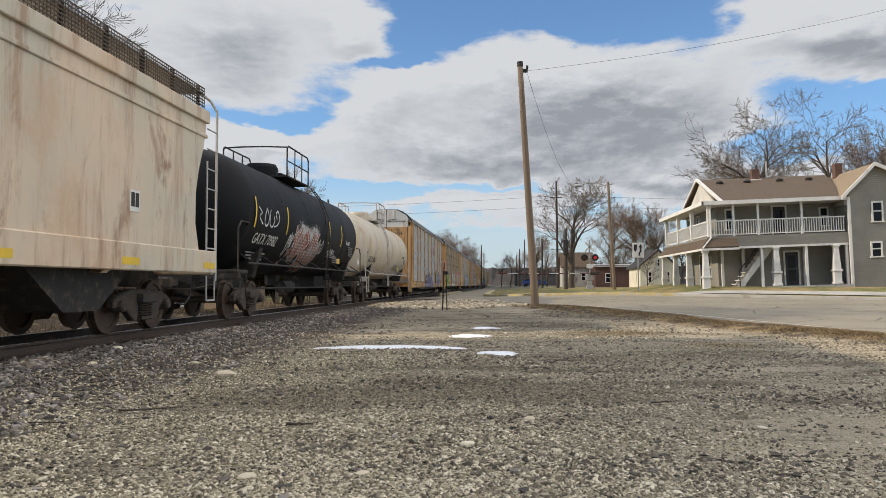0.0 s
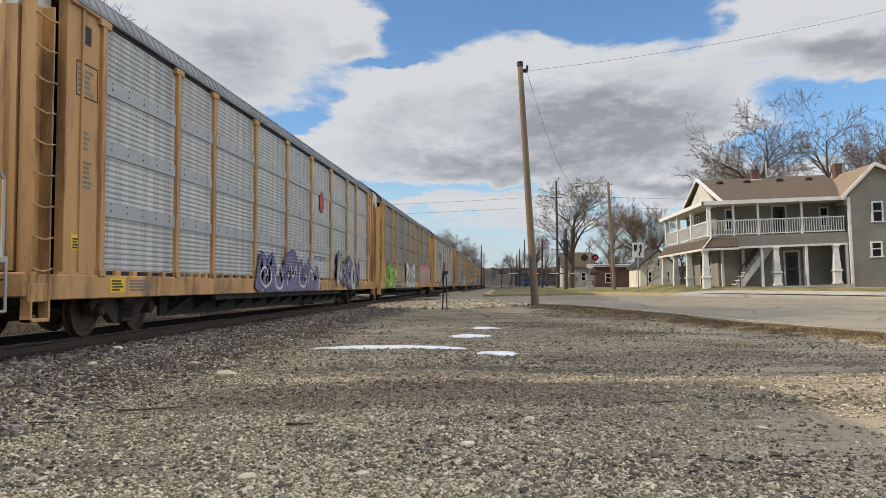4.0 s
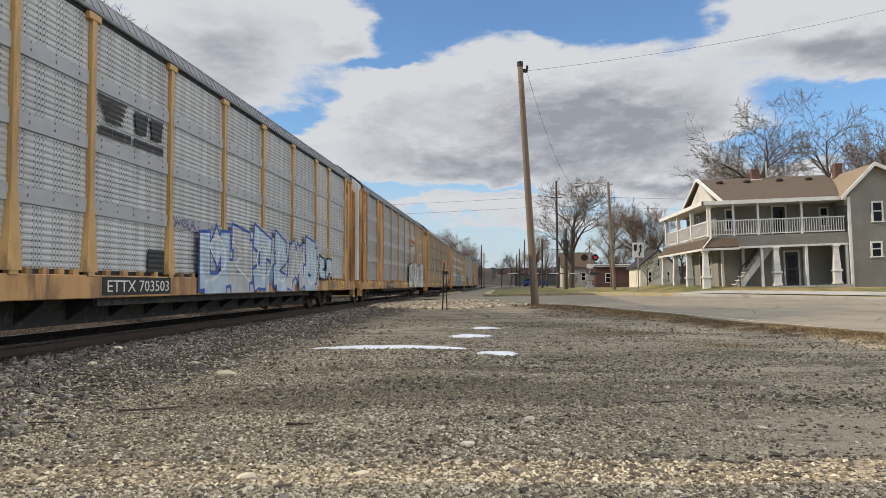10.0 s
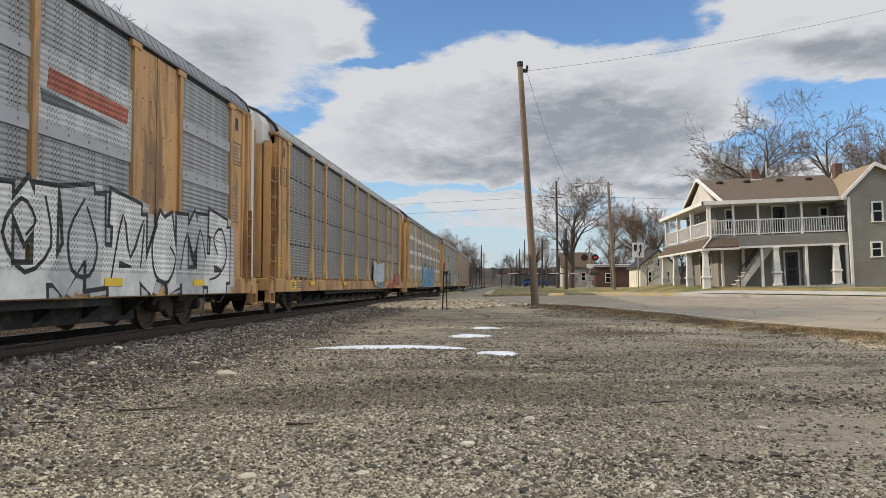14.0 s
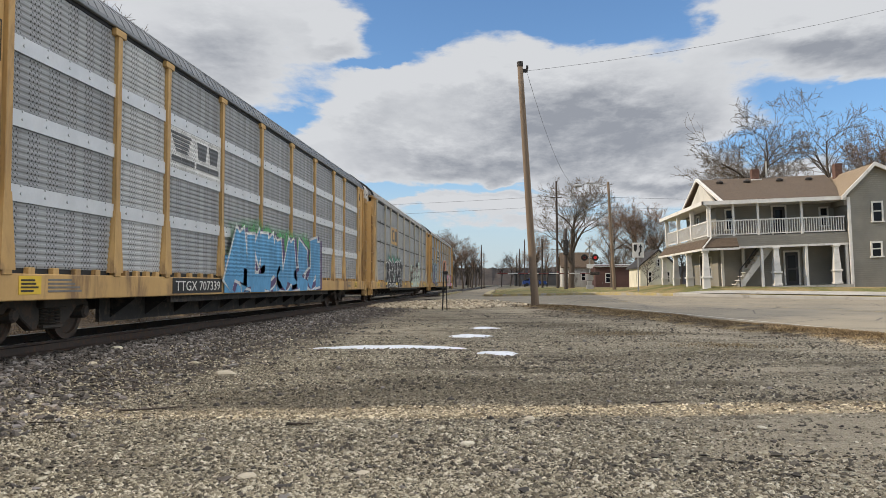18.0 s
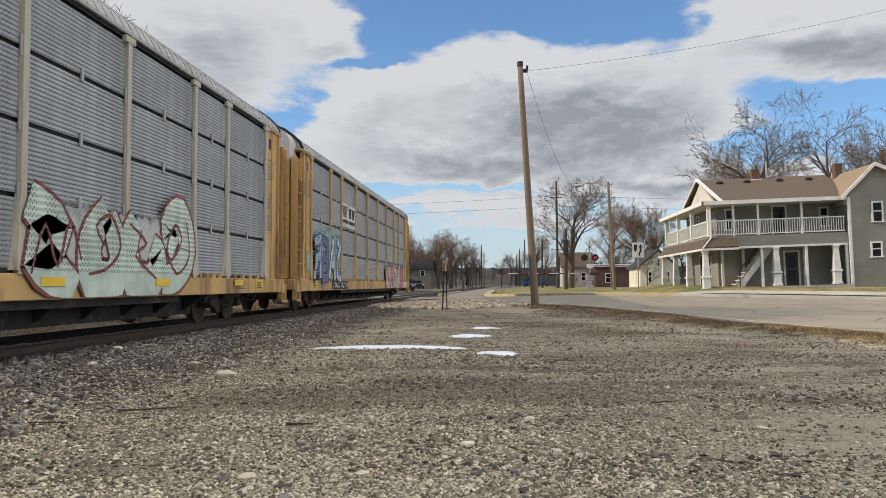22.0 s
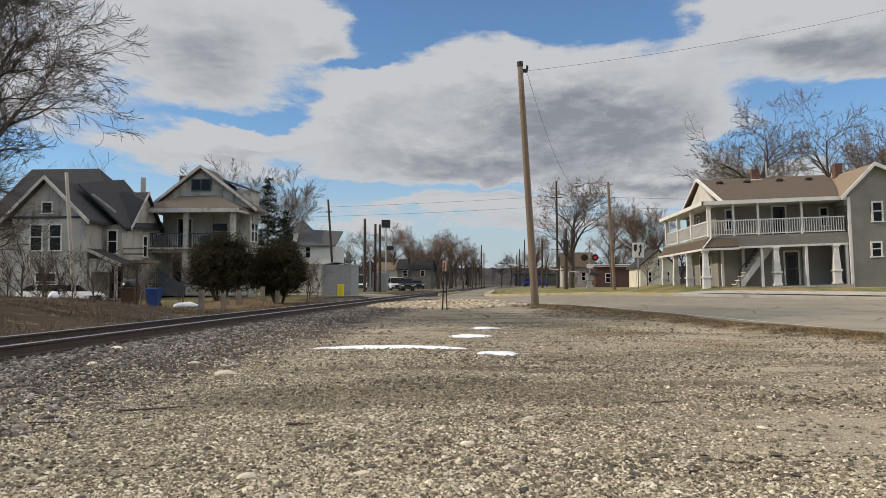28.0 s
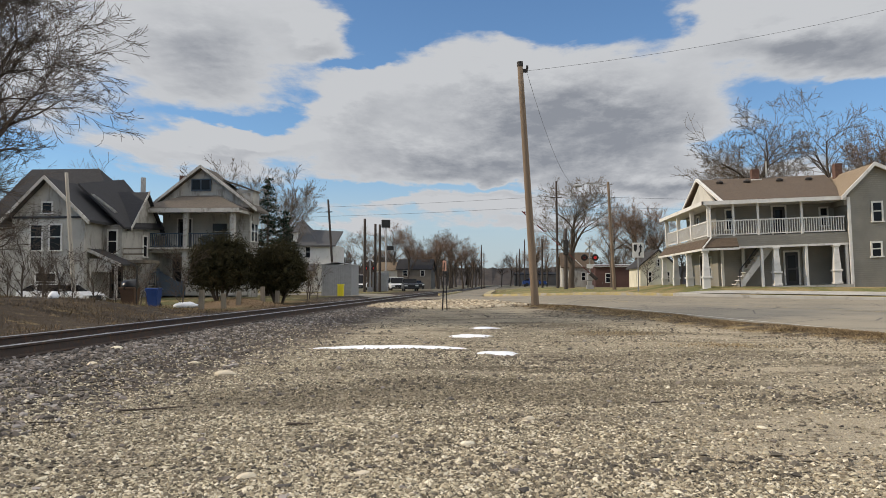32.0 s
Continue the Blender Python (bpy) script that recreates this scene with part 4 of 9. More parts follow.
            part("door_top", extrude_profile(bmesh.new(), upper, yb, ya, "y"), WHITE_PAINT, door, "white painted upper part of the door")
            part("door_rod", tubes([(side * 0.55, ye - sgn * 0.03, 4.9), (side * 0.55, ye - sgn * 0.03, 5.5)], 0.02), STEEL_DARK, door)
            part("door_handle", tubes([(side * 0.12, ye - sgn * 0.03, 4.86), (side * 0.66, ye - sgn * 0.03, 4.92)], 0.018), STEEL_DARK, door)
        if sgn < 0 and notice:
            end_text("EXCESS HEIGHT CAR", 0.115, car, 0.14, ye + 0.05, 4.72, LETTER_DARK)
            end_text("EXCESS HEIGHT CAR", 0.115, car, -1.2, ye + 0.05, 4.72, LETTER_DARK)
        bm = bmesh.new()
        skin(bm, [Vector((xa, ye - sgn * 0.75, za)) for xa, za in prof], [0.045] * len(prof), 6)
        part("roof_seal", bm, BLACK_AND_SHADE, car, "black rubber edge of the roof")
        a, b2 = sorted((ye, ye - sgn * 0.3))
        part("end_sill", boxes((-W, W, a, b2, 0.66, 0.98), bevel=0.02), paint, car)
        c = inner + sgn * 1.6
        part("sill_step", boxes((W - 0.1, W + 0.05, c - 0.22, c - 0.18, 0.34, 0.82), (W - 0.1, W + 0.05, c + 0.18, c + 0.22, 0.34, 0.82), (W - 0.1, W + 0.05, c - 0.22, c + 0.22, 0.34, 0.39), (W - 0.02, W + 0.03, c - 0.24, c + 0.24, 0.6, 0.84), bevel=0.008), paint, car)
        coupler(car, ye, sgn)
        truck(car, sgn * 9.85, 0.42)
        c = inner - sgn * 0.5
        part("caution_plate", boxes((W + 0.02, W + 0.026, c - 0.24, c + 0.24, 0.7, 0.93)), STICKER_YELLOW, car, "yellow caution plate")
        bars(car, W + 0.027, c - 0.2, 0.73, 0.38, 0.18, 4, LETTER_DARK)
        bars(car, W + 0.022, inner + (-2.2 if sgn > 0 else 0.9), 0.72, 0.9, 0.2, 4, STENCIL_DIM)
    # centre sill and brake gear below
    bm = boxes((-0.35, 0.35, -L / 2 + 0.3, L / 2 - 0.3, 0.5, 0.95), (W - 0.4, W - 0.1, -6.5, 6.5, 0.5, 0.7), (W - 0.62, W - 0.56, -8.2, 8.2, 0.22, 0.95), (-W + 0.3, -W + 0.36, -8.2, 8.2, 0.3, 0.95))
    for i in range(13):
        yy = -7.8 + i * 1.3
        join(bm, prism([(W - 0.56, yy - 0.04, 0.28), (W - 0.14, yy - 0.04, 0.58), (W - 0.14, yy - 0.04, 0.66), (W - 0.56, yy - 0.04, 0.66)], (0, 0.08, 0)))
    tube(bm, (0.9, 1.0, 0.62), (0.9, 2.2, 0.62), 0.17, n=12)
    part("underframe", bm, STEEL_DARK, car)
    return car


def tank_car(y, label, body_mat, rail_mat, half, text_mat, words, ladder_y):
    """A tank car on stub sills: barrel with dished ends, top platform, side rail and ladder."""
    car = thing("tank_car", pose(TRACK_X, y, RAIL_Z), label, "railcar", "cars of the train")
    R, zc, lb = 1.5, 2.62, half - 0.75
    prof = [(0.0, -lb), (0.55, -lb + 0.06), (1.0, -lb + 0.22), (1.3, -lb + 0.45), (1.45, -lb + 0.7), (R, -lb + 0.95), (R, 0), (R, lb - 0.95), (1.45, lb - 0.7), (1.3, lb - 0.45), (1.0, lb - 0.22), (0.55, lb - 0.06), (0.0, lb)]
    bm = bmesh.new()
    lathe(bm, prof, 48, "y", (0, 0, zc))
    part("barrel", bm, body_mat, car, smooth=True)
    for yy in (-lb * 0.55, -lb * 0.18, lb * 0.18, lb * 0.55):
        bm = bmesh.new()
        lathe(bm, [(R - 0.01, yy - 0.015), (R + 0.006, yy - 0.01), (R + 0.006, yy + 0.01), (R - 0.01, yy + 0.015)], 48, "y", (0, 0, zc))
        part("weld_seam", bm, body_mat, car, smooth=True)
    # dome, housing and platform on top
    bm = bmesh.new()
    lathe(bm, [(0.5, 4.05), (0.5, 4.4), (0.44, 4.5), (0.0, 4.52)], 20, "z", (0, -1.3, 0))
    box(bm, -0.45, 0.45, -0.6, -0.05, 4.05, 4.35, 0.04)
    part("dome", bm, body_mat, car)
    part("platform", boxes((-0.95, 1.05, -2.1, 0.5, 4.02, 4.06)), rail_mat, car)
    for x in (1.02, -0.92):
        bm = tubes([(x, -2.08, 4.04), (x, -2.08, 4.85), (x, -1.95, 4.95), (x, 0.35, 4.95), (x, 0.48, 4.85), (x, 0.48, 4.04)], 0.025)
        for p in ([(x, -1.2, 4.04), (x, -1.2, 4.95)], [(x, -0.35, 4.04), (x, -0.35, 4.95)], [(x, -2.08, 4.5), (x, 0.48, 4.5)]):
            tube(bm, p[0], p[1], 0.02, n=6)
        part("platform_railing", bm, rail_mat, car)
    bm = tubes([(1.02, -2.08, 4.9), (0.4, -2.12, 4.92), (-0.3, -2.12, 4.92), (-0.92, -2.08, 4.9)], 0.022)
    part("end_railing", bm, rail_mat, car)
    # ladder down the side, following the barrel
    bm = bmesh.new()
    pts = [(1.02, 4.02), (1.32, 3.62), (1.53, 3.1), (1.58, 2.5), (1.56, 1.6), (1.56, 0.75)]
    for off in (-0.21, 0.21):
        for (xa, za), (xb, zb) in zip(pts, pts[1:]):
            tube(bm, (xa, ladder_y + off, za), (xb, ladder_y + off, zb), 0.02, n=6)
    for i in range(11):
        z = 0.82 + i * 0.31
        x = lerp_table(z, ((0.75, 1.56), (1.6, 1.56), (2.5, 1.58), (3.1, 1.53), (3.62, 1.32), (4.02, 1.02)))
        tube(bm, (x, ladder_y - 0.21, z), (x, ladder_y + 0.21, z), 0.014, n=6)
    part("ladder", bm, rail_mat, car)
    # running rail along the side and its brackets
    bm = tubes([(1.55, -lb + 0.2, 1.32), (1.55, lb - 0.2, 1.32)], 0.028)
    for i in range(9):
        yy = -lb + 0.7 + i * (2 * lb - 1.4) / 8
        tube(bm, (1.55, yy, 1.32), (1.2, yy, 1.55), 0.022, n=6)
    part("side_handrail", bm, rail_mat, car)
    for sgn in (-1, 1):
        ye = sgn * half
        a, b = sorted((sgn * (lb - 3.4), ye - sgn * 0.45))
        part("stub_sill", boxes((-0.4, 0.4, a, b, 0.7, 1.15), bevel=0.03), STEEL_DARK, car)
        a, b = sorted((ye - sgn * 0.5, ye - sgn * 1.1))
        part("end_platform", boxes((-1.5, 1.5, a, b, 1.08, 1.16), (-1.5, 1.5, a, a + 0.05, 0.95, 1.12), bevel=0.01), rail_mat, car)
        bm = tubes([(1.45, ye - sgn * 0.55, 1.12), (1.45, ye - sgn * 0.55, 2.1), (1.45, ye - sgn * 0.75, 2.28), (1.45, ye - sgn * 1.3, 2.28), (1.3, ye - sgn * 1.5, 2.2)], 0.022)
        part("grab_iron", bm, rail_mat, car)
        bm = tubes([(1.5, ye - sgn * 0.55, 1.1), (1.5, ye - sgn * 0.55, 0.5), (1.5, ye - sgn * 0.95, 0.5), (1.5, ye - sgn * 0.95, 1.1)], 0.02)
        part("sill_step", bm, rail_mat, car)
        part("saddle", extrude_profile(bmesh.new(), [(-1.15, 1.0), (1.15, 1.0), (1.36, 1.75), (1.0, 1.45), (0, 1.12), (-1.0, 1.45), (-1.36, 1.75)],
                                       sgn * (half - 2.6) - 0.12, sgn * (half - 2.6) + 0.12, "y"), STEEL_DARK, car)
        coupler(car, ye - sgn * 0.45, sgn)
        truck(car, sgn * (half - 2.6), 0.457)
    bm = bmesh.new()
    tube(bm, (0.5, -0.9, 0.75), (0.5, 0.2, 0.75), 0.2, n=12)
    tube(bm, (0, -0.1, 0.8), (0, -0.1, 1.2), 0.22, n=12)
    tube(bm, (0.9, -lb + 1, 0.72), (0.9, lb - 1, 0.72), 0.03, n=6)
    part("bottom_valve", bm, STEEL_DARK, car)
    # reflective stripes bent to the barrel
    for yy in (-lb + 0.9, -3.7, 1.6, 3.6, lb - 0.95):
        bm = bmesh.new()
        for i in range(5):
            a0, a1 = -0.28 + i * 0.1, -0.28 + (i + 1) * 0.1
            q = [(math.cos(a) * (R + 0.008), zc + math.sin(a) * (R + 0.008)) for a in (a0, a1)]
            vs = [bm.verts.new((q[0][0], yy, q[0][1])), bm.verts.new((q[0][0], yy + 0.1, q[0][1])), bm.verts.new((q[1][0], yy + 0.1, q[1][1])), bm.verts.new((q[1][0], yy, q[1][1]))]
            bm.faces.new(vs)
        part("reflective_stripe", bm, STICKER_YELLOW, car)
    def barrel_text(text, height, yy, zz, material):
        ob = side_text(text, height, car, 0.0, yy, zz, material)
        for v in ob.data.vertices:
            v.co.z += math.sqrt(R * R - (v.co.y + zz - zc) ** 2) + 0.008

    barrel_text(words, 0.27, -6.3, 1.84, text_mat)
    barrel_text("FRA AIP", 0.15, 4.5, 2.3, text_mat)
    for yy, zz, w, h, n in ((-6.2, 1.45, 1.8, 0.26, 3), (1.9, 1.75, 1.4, 0.2, 3), (3.0, 1.6, 1.1, 0.3, 4), (5.0, 1.9, 1.0, 0.42, 6)):
        bars(car, math.sqrt(R * R - (zz + h / 2 - zc) ** 2) + 0.05, yy, zz, w, h * 0.9, n, STENCIL_DIM)
    x = math.sqrt(R * R - (1.72 - zc) ** 2) + 0.03
    part("caution_plate", boxes((x, x + 0.006, 3.9, 4.5, 1.6, 1.85)), STICKER_YELLOW, car, "yellow stencilled plate")
    bm = prism([(1.53, lb - 0.75, zc - 0.75), (1.53, lb - 0.57, zc - 0.93), (1.53, lb - 0.75, zc - 1.11), (1.53, lb - 0.93, zc - 0.93)], (0.01, 0, 0))
    part("placard", bm, LETTER_WHITE, car, "white diamond placard")
    return car


def hopper_material():
    m, nt, p = node_mat("faded_hopper_paint")
    vec = coords(nt)
    base = mix(nt, ramp(nt, fbm(nt, vec, 0.35, 5, 0.6), 0.35, 0.65), (0.52, 0.49, 0.4), (0.66, 0.52, 0.38))
    sep = nd(nt, "ShaderNodeSeparateXYZ", Vector=vec)
    streak = ramp(nt, fbm(nt, vec, 2.0, 6, 0.7, (1, 1, 0.14)), 0.47, 0.7)
    col = mix(nt, calc(nt, "MULTIPLY", streak, 0.75), base, (0.3, 0.15, 0.08))
    rust = ramp(nt, fbm(nt, vec, 0.7, 7, 0.75, (1, 1, 0.5), 0.6), 0.54, 0.68)
    col = mix(nt, calc(nt, "MULTIPLY", rust, 0.8), col, (0.22, 0.1, 0.05))
    tan = ramp(nt, fbm(nt, vec, 0.5, 5, 0.7), 0.5, 0.7)
    col = mix(nt, calc(nt, "MULTIPLY", tan, 0.65), col, (0.55, 0.36, 0.22))
    nt.links.new(col, p.inputs["Base Color"])
    p.inputs["Roughness"].default_value = 0.7
    bumped(nt, p, fbm(nt, vec, 6, 5, 0.6), 0.12, 0.02)
    return m


GRATE = surf("rusty_grating", (0.11, 0.085, 0.065), 0.85, 0.3, 2, 25, 0.2)


def hopper_car(y):
    car = thing("hopper_car", pose(TRACK_X, y, RAIL_Z), "faded grey-white covered hopper car streaked with rust", "railcar", "cars of the train")
    skin = hopper_material()
    half = 8.75
    H, W = 4.25, 1.5
    # side sheet: full at the middle, cut back under a slope at each end
    bm = bmesh.new()
    side = [(-half + 0.95, 1.45), (-half + 1.15, 2.0), (-half + 1.15, 2.6), (-half + 1.0, 3.1), (-half + 0.8, 3.5), (-half + 0.68, 3.85), (-half + 0.66, H)]
    out = side + [(-a, b) for a, b in reversed(side)]
    rings = []
    for x, k in ((W, 0), (W - 0.02, 0), (-W + 0.02, 0), (-W, 0)):
        rings.append([bm.verts.new((x, a, b)) for a, b in out])
    for a, b in zip(rings, rings[1:]):
        for i in range(len(out)):
            j = (i + 1) % len(out)
            bm.faces.new((a[i], a[j], b[j], b[i]))
    bm.faces.new(rings[0])
    bm.faces.new(rings[-1][::-1])
    bmesh.ops.recalc_face_normals(bm, faces=bm.faces)
    part("body", bm, skin, car)
    part("top_chord", boxes((W - 0.05, W + 0.06, -half + 0.6, half - 0.6, H - 0.2, H + 0.05), (W - 0.02, W + 0.03, -half + 0.62, half - 0.62, H - 0.5, H - 0.42), bevel=0.015), skin, car)
    part("roof", extrude_profile(bmesh.new(), [(W, H + 0.04), (0.9, H + 0.22), (-0.9, H + 0.22), (-W, H + 0.04)], -half + 0.62, half - 0.62, "y"), skin, car)
    part("side_sill", boxes((W - 0.1, W + 0.04, -half + 0.1, half - 0.1, 1.05, 1.5), bevel=0.02), skin, car)
    # slope sheets between side and sill at the ends
    for sgn in (-1, 1):
        part("slope_sheet", extrude_profile(bmesh.new(), [(sgn * (half - 1.3), 2.4), (sgn * (half - 4.4), 1.0), (sgn * (half - 4.6), 1.0), (sgn * (half - 1.5), 2.5)], -W + 0.1, W - 0.1, "x"), skin, car)
        ye = sgn * half
        part("end_sill", boxes((-W, W, min(ye, ye - sgn * 0.3), max(ye, ye - sgn * 0.3), 1.02, 1.4), bevel=0.02), skin, car)
        bm = tubes([(W + 0.02, ye - sgn * 0.1, 0.9), (W + 0.02, ye - sgn * 0.1, 4.4), (W - 0.1, ye - sgn * 0.16, 4.62), (W - 0.5, ye - sgn * 0.5, 4.95)], 0.028)
        tube(bm, (W + 0.02, ye - sgn * 0.62, 1.4), (W + 0.02, ye - sgn * 0.62, 3.3), 0.022, n=6)
        for i in range(7):
            z = 1.55 + i * 0.4
            tube(bm, (W + 0.02, ye - sgn * 0.1, z), (W + 0.02, ye - sgn * 0.62, z), 0.015, n=6)
        part("ladder", bm, ROOF_PALE, car)
        part("sill_step", tubes([(W, ye - sgn * 0.1, 1.0), (W, ye - sgn * 0.1, 0.5), (W, ye - sgn * 0.55, 0.5), (W, ye - sgn * 0.55, 1.0)], 0.02), ROOF_PALE, car)
        coupler(car, ye, sgn)
        truck(car, sgn * (half - 2.35), 0.457)
        part("end_post", boxes((-0.6, 0.6, ye - sgn * 0.7 - 0.1, ye - sgn * 0.7 + 0.1, 1.3, 4.0)), STEEL_DARK, car)
    # roof walkway: mesh deck on stanchions with a fascia
    part("walkway", boxes((0.62, 1.28, -half + 0.3, half - 0.25, H + 0.5, H + 0.53), (0.6, 0.63, -half + 0.3, half - 0.25, H + 0.46, H + 0.56)), ROOF_PALE, car)
    for i in range(14):
        yy = -half + 0.5 + i * (2 * half - 1) / 13
        part("walkway_bracket", boxes((1.24, 1.29, yy - 0.025, yy + 0.025, H + 0.05, H + 0.62)), STEEL_DARK, car)
    bm = bmesh.new()
    for i in range(9):
        zz = H + 0.1 + i * 0.062
        box(bm, 1.3, 1.315, -half + 0.3, half - 0.25, zz, zz + 0.018)
    for i in range(190):
        yy = -half + 0.32 + i * 0.0895
        box(bm, 1.298, 1.306, yy, yy + 0.018, H + 0.1, H + 0.61)
    part("walkway_grating", bm, GRATE, car, "rusty steel grating along the roof walkway")
    # hopper bays below
    for i in range(3):
        c = -4.0 + i * 4.0
        part("hopper_bay", extrude_profile(bmesh.new(), [(c - 1.7, 1.2), (c - 0.5, 0.42), (c + 0.5, 0.42), (c + 1.7, 1.2)], -1.2, 1.2, "x"), STEEL_DARK, car)
    part("centre_sill", boxes((-0.3, 0.3, -half + 0.1, half - 0.1, 0.78, 1.1)), STEEL_DARK, car)
    for yy in (half - 0.5, half - 3.9, half - 7.3, -half + 3, -half + 0.6):
        part("reflective_stripe", boxes((W + 0.04, W + 0.045, yy - 0.3, yy + 0.3, 1.14, 1.26)), STICKER_YELLOW, car)
    part("data_plate", boxes((W + 0.002, W + 0.01, half - 3.9, half - 3.55, 2.0, 2.35)), LETTER_WHITE, car)
    part("data_plate_print", boxes((W + 0.01, W + 0.014, half - 3.86, half - 3.74, 2.08, 2.31), (W + 0.01, W + 0.014, half - 3.71, half - 3.59, 2.08, 2.31)), LETTER_DARK, car)
    return car


TANK_BLACK = surf("black_tank_paint", (0.007, 0.0075, 0.009), 0.6, 0.3, 0.6, 15, 0.05, dirt=(0.025, 0.024, 0.023), amount=0.25, stretch=(1, 1, 0.3), spec=0.2)
TANK_WHITE = surf("cream_tank_paint", (0.57, 0.5, 0.4), 0.5, 0.14, 0.5, 15, 0.05, dirt=(0.4, 0.28, 0.17), amount=0.4, stretch=(1, 1, 0.25))
BAND_PALE = surf("seam_plate_zinc", (0.68, 0.69, 0.7), 0.5, 0.12, 1.5, 25, 0.05, metal=0.3)
BAND_MID = surf("seam_plate_dull", (0.41, 0.415, 0.42), 0.55, 0.15, 1.5, 25, 0.05, metal=0.3)

RACK_AT = (63.58, 91.63, 119.36, 147.3, 175.1, 202.96, 230.82, 258.68)   # the car carriers' middles at the start
hopper = hopper_car(17.3 - 9.72)
tank_a = tank_car(17.3 + 8.2, "black tank car with sprayed lettering and yellow stripes", TANK_BLACK, STEEL_DARK, 8.2, LETTER_WHITE, "GATX 70982", 1.0)
tank_b = tank_car(33.9 + 8.2, "cream white tank car with dark stencilled lettering", TANK_WHITE, ROOF_PALE, 8.2, LETTER_DARK, "GATX 70661", -1.7)
racks = []
for y, spec in zip(RACK_AT, (
    dict(label="car carrier with pale grey perforated sides and yellow frame", panel=PANEL_LIGHT, paint=YELLOW, roof_mat=ROOF_ZINC, band=BAND_MID, notice=True),
    dict(label="car carrier with dark grey sides sprayed in colours", panel=PANEL_DARK, paint=YELLOW_B, roof_mat=ROOF_ZINC, flared=True),
    dict(label="car carrier with silver grey sides and yellow end panels", panel=PANEL_LIGHT, paint=YELLOW, roof_mat=ROOF_ZINC, band=BAND_MID, post=YELLOW_B, flared=True),
    dict(label="car carrier with grey sides and yellow replaced panels", panel=PANEL_MID, paint=YELLOW, roof_mat=ROOF_ZINC, band=BAND_MID, yellow_bays=(7, 1), white_doors=True),
    dict(label="car carrier with dull brown-grey sides", panel=PANEL_DARK, paint=YELLOW, roof_mat=ROOF_PALE, post=YELLOW_B, flared=True),
    dict(label="car carrier with grey sides and pale seam plates", panel=PANEL_MID, paint=YELLOW_B, roof_mat=ROOF_ZINC, band=BAND_PALE, pale=(1, 7), flared=True),
    dict(label="car carrier with dark grey ribbed sides and yellow frame", panel=PANEL_RIB, paint=YELLOW_B, roof_mat=ROOF_PALE, post=POST_PALE, flared=True, pitch=0.062, notice=True),
    dict(label="last car carrier with blue-grey sides and yellow frame", panel=PANEL_RIB, paint=YELLOW_B, roof_mat=ROOF_PALE, flared=True, pitch=0.062),
)):
    racks.append(autorack(y, **spec))
TRAIN = [hopper, tank_a, tank_b, *racks]
# ---- sprayed paint and marks on the cars ----
def spray(name, c):
    """Aged spray paint on perforated, ribbed sheet: thin patches, holes and soft ribs show through."""
    m, nt, p = node_mat(name)
    vec = coords(nt)
    sep = nd(nt, "ShaderNodeSeparateXYZ", Vector=vec)
    y, z = sep.outputs[1], sep.outputs[2]
    a = calc(nt, "SINE", calc(nt, "MULTIPLY", y, 2 * math.pi / 0.085))
    b = calc(nt, "SINE", calc(nt, "MULTIPLY", z, 2 * math.pi / 0.085))
    groups = calc(nt, "GREATER_THAN", calc(nt, "SINE", calc(nt, "MULTIPLY", y, 2 * math.pi / 0.45)), -0.35)
    above = calc(nt, "GREATER_THAN", z, 1.0)
    dots = calc(nt, "MULTIPLY", ramp(nt, calc(nt, "MULTIPLY", a, b), 0.35, 0.6), calc(nt, "MULTIPLY", groups, above))
    broad = fbm(nt, vec, 1.6, 5, 0.65)
    col = mix(nt, ramp(nt, broad, 0.3, 0.7), dim(c, 0.75), dim(c, 1.15))
    thin = ramp(nt, fbm(nt, vec, 4.5, 6, 0.75, (1, 1, 0.4)), 0.56, 0.76)
    col = mix(nt, calc(nt, "MULTIPLY", thin, 0.5), col, (0.3, 0.29, 0.27))
    col = mix(nt, calc(nt, "MULTIPLY", dots, 0.75), col, dim(c, 0.15))
    nt.links.new(col, p.inputs["Base Color"])
    p.inputs["Roughness"].default_value = 0.65
    bumped(nt, p, calc(nt, "MULTIPLY", b, above), 0.5, 0.008)
    return m


def spray_mist(name, c):
    """Overspray: paint that thins out towards the rim of its patch."""
    m, nt, p = node_mat(name)
    at = nt.nodes.new("ShaderNodeAttribute")
    at.attribute_name = "fade"
    vec = coords(nt)
    k = calc(nt, "ADD", at.outputs["Fac"], calc(nt, "MULTIPLY_ADD", fbm(nt, vec, 2.6, 6, 0.75), 1.3, -0.65))
    p.inputs["Base Color"].default_value = (*c, 1)
    p.inputs["Roughness"].default_value = 0.7
    nt.links.new(calc(nt, "MULTIPLY", ramp(nt, k, 0.15, 0.9), 0.75), p.inputs["Alpha"])
    return m


